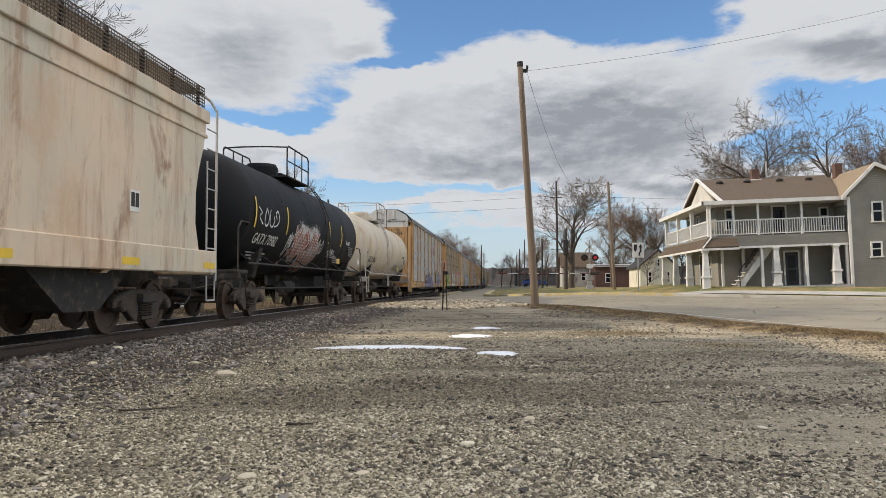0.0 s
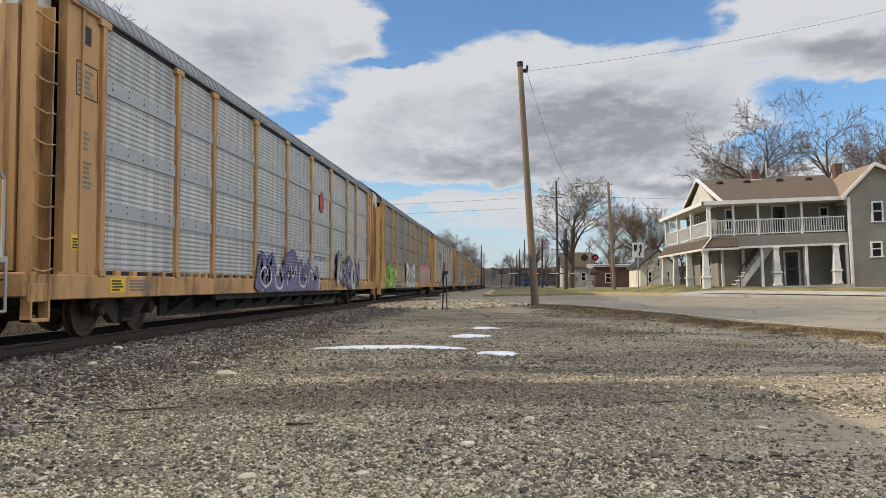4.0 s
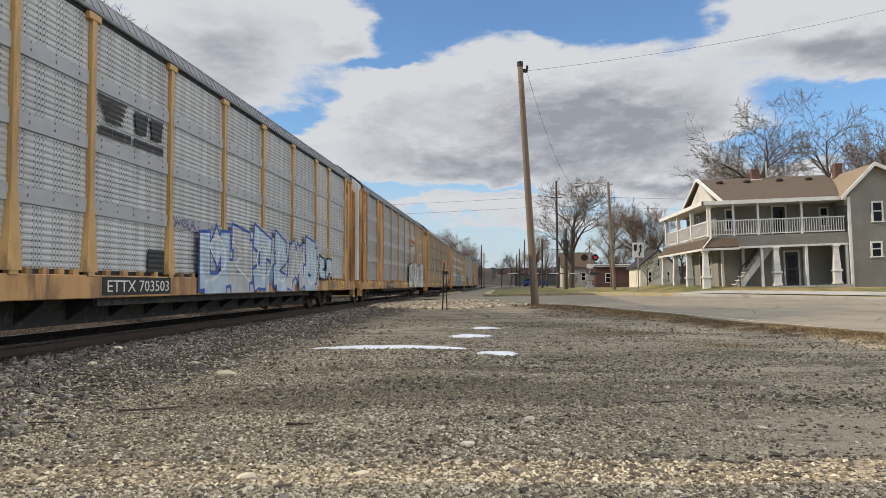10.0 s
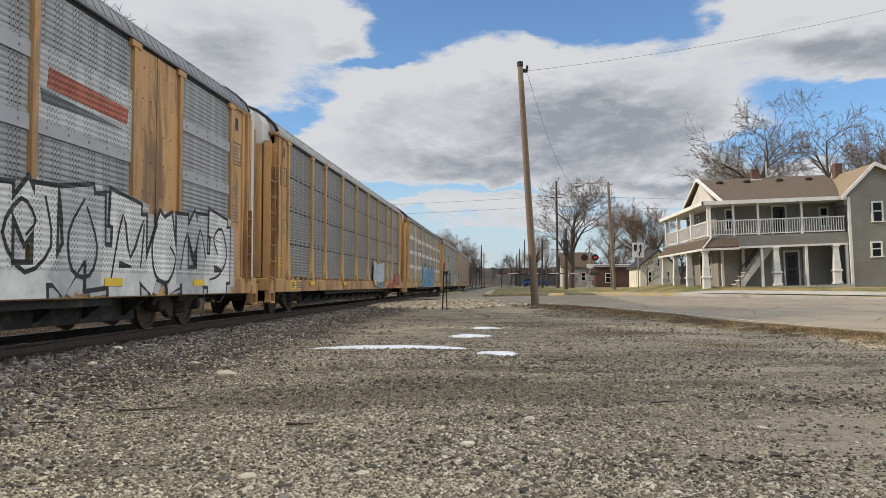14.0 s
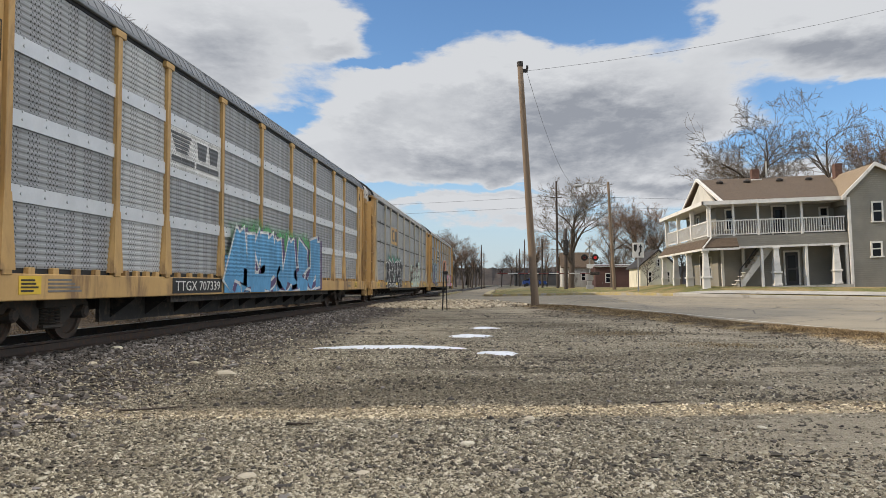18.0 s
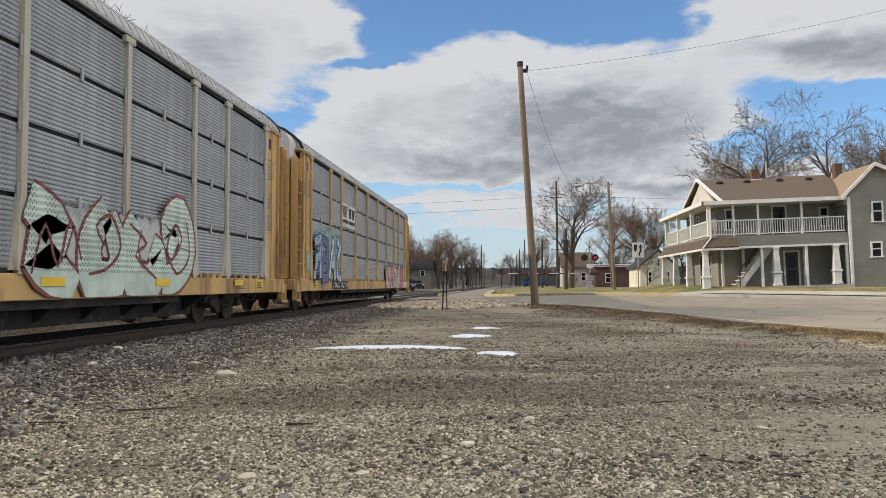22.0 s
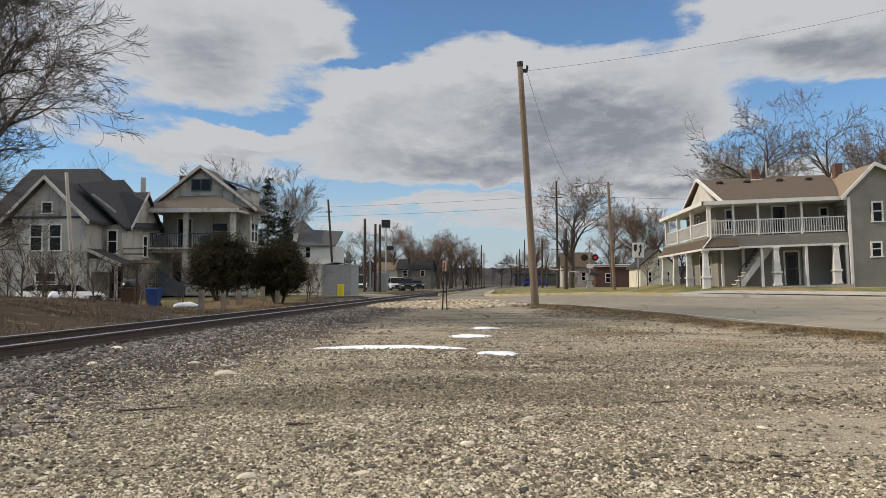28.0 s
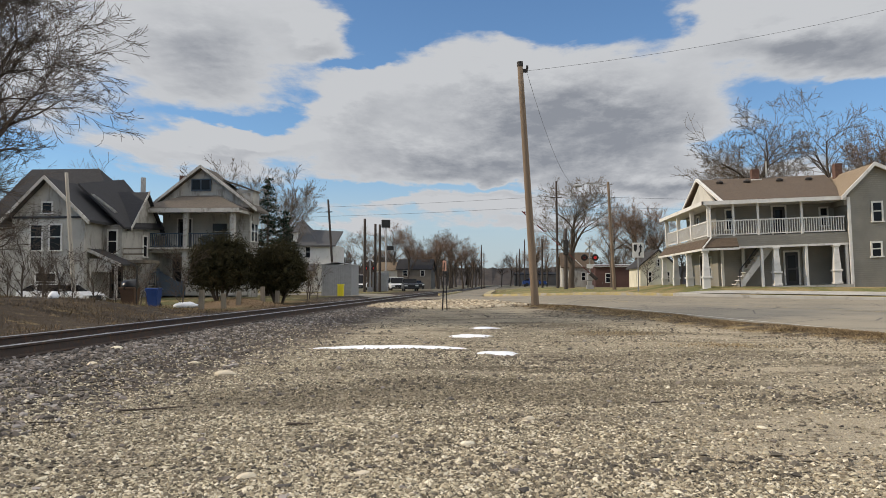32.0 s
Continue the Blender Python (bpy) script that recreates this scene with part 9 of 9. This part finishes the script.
def far_woods(y, x0, x1, lo, hi, seed):
    """A distant wooded rise: a rough ridge with a ragged top."""
    n = 420
    verts, faces = [], []
    for i in range(n + 1):
        x = x0 + (x1 - x0) * i / n
        h = lo + (hi - lo) * (0.5 + 0.5 * noise.noise((x * 0.012, seed, 0))) + 2.2 * noise.noise((x * 0.21, seed, 4)) + 1.5 * noise.noise((x * 0.7, seed, 8))
        verts += [(x, y - 30, 0), (x, y + 8 * noise.noise((x * 0.3, 1, seed)), h), (x, y + 60, 0)]
    for i in range(n):
        a = i * 3
        faces += [(a, a + 3, a + 4, a + 1), (a + 1, a + 4, a + 5, a + 2)]
    me = bpy.data.meshes.new("far_woods")
    me.from_pydata(verts, [], faces)
    return tagged(part_of("backdrop_woods", me, WOODS), "distant bare winter woods on a low rise", "woods", kind="structure")


WOODS = surf("far_woods", (0.12, 0.1, 0.09), 0.95, 0.3, 0.15, 1.2, 0.0)
far_woods(760, -900, 900, 14, 20, 2.2)
far_woods(620, -700, -30, 8, 13, 6.1)
# brush on the bank and by the houses
for i in range(16):
    x, y = rt.uniform(-24, -15.5), rt.uniform(27, 40)
    tree("brush", x, y, rt.uniform(0.16, 0.34), rt.uniform(0, 360), "tangle of bare brushwood on the bank", TWIG_DARK, "brushwood on the bank")
for x, y, k in ((-21.3, 44.5, 0.3), (-20.6, 44.9, 0.26), (-22.0, 44.2, 0.28), (-11.6, 46.5, 0.25), (-11.2, 47.5, 0.22), (-11.9, 48.2, 0.27), (10.6, 62, 0.3)):
    tree("brush", x, y, k, x * 91 % 360, "bare brown shrub beside the house", TWIG_DARK, "bare shrubs")


# evergreens: many small leaf clumps on a frame
def leaf_cloud(name, points, size, seed, stretch=1.0):
    r = random.Random(seed)
    verts, faces = [], []
    for p in points:
        n = Vector((r.gauss(0, 1), r.gauss(0, 1), r.gauss(0, 1))).normalized()
        u = n.orthogonal().normalized()
        w = n.cross(u)
        s = size * r.uniform(0.6, 1.4)
        o = len(verts)
        for k in range(5):
            a = 2 * math.pi * k / 5
            verts.append(tuple(p + s * (math.cos(a) * u + stretch * math.sin(a) * w) * (1 if k % 2 else 0.55)))
        faces.append((o, o + 1, o + 2, o + 3, o + 4))
    me = bpy.data.meshes.new(name)
    me.from_pydata(verts, [], faces)
    return me


def leaf_material(name, lo, hi):
    m, nt, p = node_mat(name)
    geo = nt.nodes.new("ShaderNodeNewGeometry")
    col = mix(nt, geo.outputs["Random Per Island"], lo, hi)
    brown = ramp(nt, fbm(nt, coords(nt), 1.3, 3), 0.55, 0.72)
    col = mix(nt, calc(nt, "MULTIPLY", brown, 0.6), col, (0.09, 0.06, 0.025))
    nt.links.new(col, p.inputs["Base Color"])
    p.inputs["Roughness"].default_value = 0.9
    p.inputs["Specular IOR Level"].default_value = 0.15
    return m


YEW = leaf_material("yew_leaves", (0.012, 0.013, 0.006), (0.055, 0.047, 0.02))
SPRUCE = leaf_material("spruce_needles", (0.008, 0.016, 0.012), (0.03, 0.045, 0.028))


def yew(x, y, rx, ry, h, seed, label):
    t = thing("shrub", pose(x, y, ground_z(x, y)), label, "shrub", "evergreen shrubs")
    r = random.Random(seed)
    bars_ = []
    for i in range(9):
        a = r.uniform(0, 6.28)
        base = Vector((0.18 * math.cos(a), 0.18 * math.sin(a), -0.1))
        tip = Vector((rx * 0.6 * math.cos(a), ry * 0.6 * math.sin(a), h * r.uniform(0.4, 0.7)))
        mid = base.lerp(tip, 0.5) + Vector((0, 0, 0.2))
        bars_ += [(base, mid, 0.07, 0.05, 6), (mid, tip, 0.05, 0.02, 5)]
    part_of("trunk", tube_mesh("trunk", bars_), BARK, t)
    pts = []
    while len(pts) < 26000:
        d = Vector((r.gauss(0, 1), r.gauss(0, 1), r.gauss(0, 1))).normalized()
        k = 1 + 0.3 * noise.noise(d * 1.7 + Vector((seed, 0, 0))) + 0.28 * noise.noise(d * 5.0 + Vector((0, seed, 0))) + 0.12 * noise.noise(d * 13.0)
        f = r.random() ** 0.28
        p = Vector((d.x * rx, d.y * ry, d.z * h * 0.46)) * k * f + Vector((0, 0, h * 0.5))
        if p.z > 0.55 + 0.35 * noise.noise((p.x * 2, p.y * 2, seed)) and noise.noise(p * 1.9) > -0.38:
            pts.append(p)
    core = [Vector((p.x, p.y, h * 0.5 + (p.z - h * 0.5) * 0.9)) * 0.8 + Vector((0, 0, h * 0.1)) for p in pts[::6]]
    part_of("inner_foliage", leaf_cloud("inner_foliage", core, 0.2, seed + 1, 0.7), YEW, t)
    part_of("crown", leaf_cloud("crown", pts, 0.055, seed, 0.5), YEW, t)
    return t


yew(-15.2, 42.0, 2.0, 1.7, 3.75, 3, "broad rounded dark evergreen yew with browned patches")
yew(-12.6, 44.0, 1.6, 1.5, 3.6, 7, "dark evergreen yew beside the track bank")


def spruce(x, y, h, r0, seed, label):
    t = thing("tree", pose(x, y, ground_z(x, y)), label, "tree", "evergreen trees")
    part_of("trunk", tube_mesh("trunk", [(Vector((0, 0, -0.2)), Vector((0, 0, h)), 0.18, 0.02, 8)]), BARK, t)
    r = random.Random(seed)
    pts, bars_ = [], []
    z = 1.2
    while z < h - 0.2:
        k = (1 - z / h) ** 0.8
        for i in range(r.randint(5, 7)):
            a, ln = r.uniform(0, 6.28), r0 * k * r.uniform(0.5, 1.25) + 0.15
            tip = Vector((ln * math.cos(a), ln * math.sin(a), z - 0.15 * ln + r.uniform(-0.1, 0.3)))
            bars_.append((Vector((0, 0, z)), tip, 0.03, 0.01, 3))
            for j in range(int(30 * ln) + 6):
                f = r.uniform(0.15, 1.05)
                pts.append(Vector((0, 0, z)).lerp(tip, f) + Vector((r.gauss(0, 0.1), r.gauss(0, 0.1), r.gauss(-0.03, 0.08))))
        z += r.uniform(0.22, 0.38)
    part_of("limb", tube_mesh("limb", bars_), BARK, t)
    part_of("crown", leaf_cloud("crown", pts, 0.11, seed, 0.45), SPRUCE, t)
    return t


spruce(-17.6, 58.5, 8.9, 2.1, 4, "dark ragged spruce behind the white house")
spruce(-16.2, 58, 6.3, 1.7, 9, "dark spruce behind the white house")
# ---- loose stones and dry grass ----
def stone_material(name, tones, wet=False):
    m, nt, p = node_mat(name)
    geo = nt.nodes.new("ShaderNodeNewGeometry")
    cr = nt.nodes.new("ShaderNodeValToRGB")
    cr.color_ramp.interpolation = "LINEAR"
    el = cr.color_ramp.elements
    for i, (pos, c) in enumerate(tones):
        e = el[i] if i < 2 else el.new(pos)
        e.position, e.color = pos, (*c, 1)
    nt.links.new(geo.outputs["Random Per Island"], cr.inputs[0])
    col = mix(nt, fbm(nt, coords(nt), 90, 3), cr.outputs[0], (0.2, 0.18, 0.15))
    out = mix(nt, 0.6, col, cr.outputs[0])
    if wet:
        vec = coords(nt)
        sep = nd(nt, "ShaderNodeSeparateXYZ", Vector=vec)
        warp = calc(nt, "SUBTRACT", fbm(nt, vec, 0.7, 5, 0.65), 0.5)
        warp2 = calc(nt, "SUBTRACT", fbm(nt, vec, 3.0, 4, 0.65), 0.5)
        tracks = fbm(nt, vec, 0.42, 6, 0.62, (0.45, 1.5, 1), 0.5)
        damp = calc(nt, "MULTIPLY", ramp(nt, tracks, 0.5, 0.66), 0.6)
        damp = calc(nt, "MAXIMUM", damp, ramp(nt, calc(nt, "ADD", spots(nt, sep.outputs[0], sep.outputs[1], DAMP, warp, warp2), calc(nt, "MULTIPLY_ADD", tracks, 1.2, -0.6)), 0.2, 0.75))
        out = mix(nt, calc(nt, "MULTIPLY", damp, 0.78), out, mix(nt, geo.outputs["Random Per Island"], (0.055, 0.045, 0.03), (0.34, 0.285, 0.195)))
    nt.links.new(out, p.inputs["Base Color"])
    p.inputs["Roughness"].default_value = 0.9
    return m


GRAVEL = stone_material("limestone_gravel", ((0.0, (0.035, 0.028, 0.018)), (1.0, (0.92, 0.83, 0.645)), (0.35, (0.27, 0.22, 0.142)), (0.75, (0.6, 0.52, 0.36))), True)
BALLAST = stone_material("track_ballast", ((0.0, (0.035, 0.03, 0.027)), (1.0, (0.36, 0.33, 0.31)), (0.45, (0.1, 0.085, 0.075)), (0.75, (0.19, 0.155, 0.13))))
PALE_STONE = stone_material("pale_ballast", ((0.0, (0.18, 0.14, 0.09)), (1.0, (0.72, 0.62, 0.46)), (0.4, (0.42, 0.34, 0.23)), (0.75, (0.56, 0.47, 0.33))))

CLOD = stone_material("earth_clods", ((0.0, (0.03, 0.024, 0.017)), (1.0, (0.2, 0.165, 0.12)), (0.5, (0.075, 0.06, 0.042))))
_b = bmesh.new()
bmesh.ops.create_icosphere(_b, subdivisions=1, radius=1.0)
ICO_V = np.array([v.co[:] for v in _b.verts])
ICO_F = np.array([[v.index for v in f.verts] for f in _b.faces])
_b.free()


CHIP_V = np.array([(1, 0, 0), (-1, 0, 0), (0, 1, 0), (0, -1, 0), (0, 0, 1), (0, 0, -1)], float)
CHIP_F = np.array([(0, 2, 4), (2, 1, 4), (1, 3, 4), (3, 0, 4), (2, 0, 5), (1, 2, 5), (3, 1, 5), (0, 3, 5)])


def scatter(name, count, place, size, material, label, seed, base=(ICO_V, ICO_F)):
    """Loose stones as one mesh: place(rng) gives x, y; size(rng) a radius."""
    rng = np.random.RandomState(seed)
    bv, bf = base
    shapes = [bv * (1 + 0.3 * rng.randn(len(bv), 1)) + 0.12 * rng.randn(*bv.shape) for _ in range(24)]
    verts, faces = [], []
    o = 0
    for _ in range(count):
        x, y = place(rng)
        r = size(rng)
        z = ground_z(x, y) + lot_bumps(x, y)
        a, b = rng.uniform(0, 6.283), rng.uniform(-0.5, 0.5)
        ca, sa, cb, sb = math.cos(a), math.sin(a), math.cos(b), math.sin(b)
        v = shapes[rng.randint(24)] * (r * rng.uniform(0.7, 1.4), r * rng.uniform(0.6, 1.1), r * rng.uniform(0.4, 0.8))
        v = v @ np.array([[1, 0, 0], [0, cb, sb], [0, -sb, cb]]) @ np.array([[ca, sa, 0], [-sa, ca, 0], [0, 0, 1]])
        verts.append(v + (x, y, z + r * 0.18))
        faces.append(bf + o)
        o += len(bv)
    me = bpy.data.meshes.new(name)
    me.from_pydata(np.concatenate(verts).tolist(), [], np.concatenate(faces).tolist())
    return tagged(part_of(name, me, material), label, "stones", kind="stuff")


def in_view(rng, near, far, power):
    """A spot on the lot, denser towards the near end."""
    y = near + (far - near) * rng.rand() ** power
    x = y * rng.uniform(-0.68, 0.52)
    return x, y


def lot_spot(rng):
    while True:
        x, y = in_view(rng, 4.0, 22.0, 1.9)
        if x < near_edge(y) - 1.5 and x > -5.6 and noise.noise((x * 0.55, y * 0.9, 9.1)) > rng.uniform(-0.9, 0.2) and rng.rand() > 0.96 * field(x, y, FINES):
            return x, y


def shoulder_spot(rng):
    y = 6 + 50 * rng.rand() ** 1.7
    x = TRACK_X + 1.0 + abs(rng.normal(0, 1.15)) if rng.rand() < 0.82 else TRACK_X - 1.0 - abs(rng.normal(0, 0.9))
    return x, y


def between_spot(rng):
    y = 7 + 35 * rng.rand() ** 1.6
    return TRACK_X + rng.uniform(-1.0, 1.0), y


def heap_spot(rng):
    while True:
        x, y = rng.uniform(-6.4, 1.8), rng.uniform(32, 46)
        if (x + 2.6) ** 2 / 16 + (y - 39) ** 2 / 45 < 1 and x < near_edge(y) - 0.3:
            return x, y


scatter("gravel", 125000, lot_spot, lambda r: 0.008 + 0.013 * r.rand() ** 2.2, GRAVEL, "loose pale limestone gravel on the lot", 1, (CHIP_V, CHIP_F))
scatter("gravel_coarse", 2600, lot_spot, lambda r: 0.013 + 0.014 * r.rand() ** 2, GRAVEL, "coarser pale stones on the lot", 5)
scatter("lot_stones", 600, lot_spot, lambda r: 0.016 + 0.024 * r.rand() ** 3, BALLAST, "scattered dark larger stones on the lot", 7)


def clod_spot(rng):
    while True:
        x, y = in_view(rng, 5.0, 30.0, 1.05)
        if -5.4 < x < near_edge(y) - 0.8 and noise.noise((x * 0.4, y * 1.5, 4.4)) + 0.6 * field(x, y, EARTH) > rng.uniform(-0.1, 0.6):
            return x, y


scatter("earth_clods", 9000, clod_spot, lambda r: 0.009 + 0.03 * r.rand() ** 3.0, CLOD, "dark clods and crumbs of damp earth in streaks", 11, (CHIP_V, CHIP_F))
scatter("pale_crumbs", 4200, clod_spot, lambda r: 0.009 + 0.018 * r.rand() ** 2.5, PALE_STONE, "pale stones lying in streaks across the lot", 13, (CHIP_V, CHIP_F))
scatter("ballast", 15000, shoulder_spot, lambda r: 0.02 + 0.022 * r.rand(), BALLAST, "dark grey and rusty track ballast stones", 2)
scatter("ballast_between", 2600, between_spot, lambda r: 0.026 + 0.02 * r.rand(), BALLAST, "dark ballast stones between the rails", 3)
scatter("stone_heap", 4200, heap_spot, lambda r: 0.05 + 0.06 * r.rand(), PALE_STONE, "pale ballast stones spread about the marker post", 4)


def grass(name, count, place, hgt, material, label, seed, flat=1.0):
    rng = np.random.RandomState(seed)
    verts, faces = [], []
    for _ in range(count):
        x, y = place(rng)
        z = ground_z(x, y) + lot_bumps(x, y)
        a, h = rng.uniform(0, 6.283), hgt * rng.uniform(0.4, 1.3)
        dx, dy = math.cos(a), math.sin(a)
        w = 0.006
        lean_ = rng.uniform(0.2, 1.6) * h * flat
        o = len(verts)
        verts += [(x - dy * w, y + dx * w, z), (x + dy * w, y - dx * w, z), (x + dx * lean_, y + dy * lean_, z + h)]
        faces.append((o, o + 1, o + 2))
    me = bpy.data.meshes.new(name)
    me.from_pydata(verts, [], faces)
    return tagged(part_of(name, me, material), label, "grass", kind="stuff")


STRAW = leaf_material("dry_grass", (0.12, 0.085, 0.045), (0.56, 0.42, 0.24))


def strip_spot(rng):
    while True:
        y = rng.uniform(9, 34)
        x = near_edge(y) - 0.1 - abs(rng.normal(0, 0.75))
        if noise.noise((x * 1.3, y * 0.8, 3.3)) > rng.uniform(-0.45, 0.1):
            return x, y


def bank_spot(rng):
    while True:
        x, y = rng.uniform(-22, -10.3), rng.uniform(13, 42)
        if noise.noise((x * 0.6, y * 0.6, 1.3)) > rng.uniform(-0.4, 0.3):
            return x, y


grass("dry_grass_strip", 38000, strip_spot, 0.05, STRAW, "dry trampled grass between lot and road", 1, 2.4)
LITTER = leaf_material("leaf_litter", (0.045, 0.032, 0.02), (0.27, 0.19, 0.11))
grass("leaf_litter_strip", 30000, strip_spot, 0.06, LITTER, "dark brown leaf litter in the trampled strip", 6, 1.6)
grass("dry_grass_bank", 26000, bank_spot, 0.12, LITTER, "dry grass and leaves on the bank", 2)


def tuft_spot(rng):
    while True:
        x, y = rng.normal(3.9, 0.5), rng.normal(14.7, 0.3)
        if rng.rand() < 0.5:
            x, y = rng.normal(2.4, 0.6), rng.normal(18.3, 0.4)
        if x < near_edge(y) - 1.0:
            return x, y


grass("dry_grass_tufts", 1800, tuft_spot, 0.035, STRAW, "flattened dry grass tufts on the lot", 3)

# sticks and flat stones lying on the lot
def fallen_stick(x, y, turn, length, r, seed):
    rr = random.Random(seed)
    t = ground_z(x, y) + lot_bumps(x, y)
    pts = []
    for i in range(7):
        f = i / 6 - 0.5
        px, py = x + f * length * math.cos(turn) + rr.uniform(-0.02, 0.02), y + f * length * math.sin(turn) + rr.uniform(-0.02, 0.02)
        pts.append(Vector((px - x, py - y, ground_z(px, py) + lot_bumps(px, py) - t + r + 0.008)))
    bm = bmesh.new()
    skin(bm, pts, [r * (1 - 0.5 * i / 6) for i in range(7)], 6)
    ob = part("stick", bm, BARK, smooth=True)
    ob.matrix_basis = pose(x, y, t)
    tagged(ob, "thin bare brown stick lying on gravel", "stick", "fallen sticks")


for i, (x, y, turn, length, r) in enumerate(((-3.42, 7.6, 0.6, 0.62, 0.011), (-1.75, 6.8, 0.15, 0.2, 0.013), (-3.9, 6.6, 0.4, 0.3, 0.006), (1.6, 8.4, 0.4, 0.3, 0.008), (-5.0, 9.4, 0.2, 0.35, 0.012), (-4.2, 9.0, 0.9, 0.4, 0.007), (0.9, 12.2, -0.1, 0.4, 0.01))):
    fallen_stick(x, y, turn, length, r, i)
for i, (x, y, r) in enumerate(((-6.05, 12.2, 0.1), (-3.66, 10.35, 0.11), (-4.55, 11.5, 0.07), (-0.3, 6.15, 0.05), (0.2, 7.3, 0.055), (0.35, 5.9, 0.045), (2.1, 6.9, 0.04), (-1.6, 4.9, 0.06), (-0.9, 5.05, 0.045), (3.3, 6.4, 0.035), (-5.4, 10.2, 0.08))):
    rr = random.Random(i)
    bm = bmesh.new()
    bmesh.ops.create_icosphere(bm, subdivisions=2, radius=r)
    for v in bm.verts:
        k = 1 + 0.45 * noise.noise(v.co * (0.9 / r) + Vector((i * 3.1, 0, 0)))
        v.co = Vector((v.co.x * k * 1.2, v.co.y * k * 0.8, v.co.z * k * 0.42))
    ob = part("flat_stone", bm, PALE_STONE if i % 3 else GRAVEL)
    ob.matrix_basis = pose(x, y, ground_z(x, y) + lot_bumps(x, y) + r * 0.15, rz=rr.uniform(0, 180))
    tagged(ob, "flat angular pale stone lying on the gravel lot", "stone", "larger stones")


def motions():
    """All that moves: the train past the camera and its wheels, the gate arm, the car, the clouds."""
    for car in TRAIN:
        x, y, z = car.matrix_basis.translation
        walk(car, [(t, pose(x, y - SPEED * t, z)) for t in (0.0, 8.0, 16.0, 24.0, SECONDS)])
    # clouds drift to the left
    walk(cloud_layer, [(t, pose(-0.36 * t, 0, CLOUD_Z)) for t in (0.0, SECONDS)])
    # the gate arm lifts once the train has cleared the crossing
    gx, gy, gz = gate_arm.matrix_basis.translation
    walk(gate_arm, [(t, pose(gx, gy, gz, 0, a, 0)) for t, a in ((0.0, 0.0), (14.0, 0.0), (27.0, 0.0), (28.0, 6.5), (29.0, 15.8), (30.0, 24.7), (31.0, 34.2), (SECONDS, 42.9))])
    # the first waiting car starts to roll
    cx, cy, cz = dark_car.matrix_basis.translation
    walk(dark_car, [(t, pose(cx + d * 0.208, cy - d * 0.978, cz, 0, 0, 12)) for t, d in ((0.0, 0.0), (16.0, 0.0), (29.5, 0.0), (30.5, 0.5), (31.2, 2.2), (SECONDS, 5.2))])
    shared = {}
    for ob, y, r in rollers:
        key = (y, r)
        if key not in shared:
            step = 2 / FPS
            rows = [(i * step, pose(0, y, r, math.degrees(SPEED * i * step / r) % 360, 0, 0)) for i in range(int(SECONDS / step) + 1)]
            walk(ob, rows)
            shared[key] = ob
        else:
            first = shared[key]
            ob.rotation_mode = "QUATERNION"
            ob.animation_data_create()
            ob.animation_data.action = first.animation_data.action
            ob.animation_data.action_slot = first.animation_data.action_slot


motions()
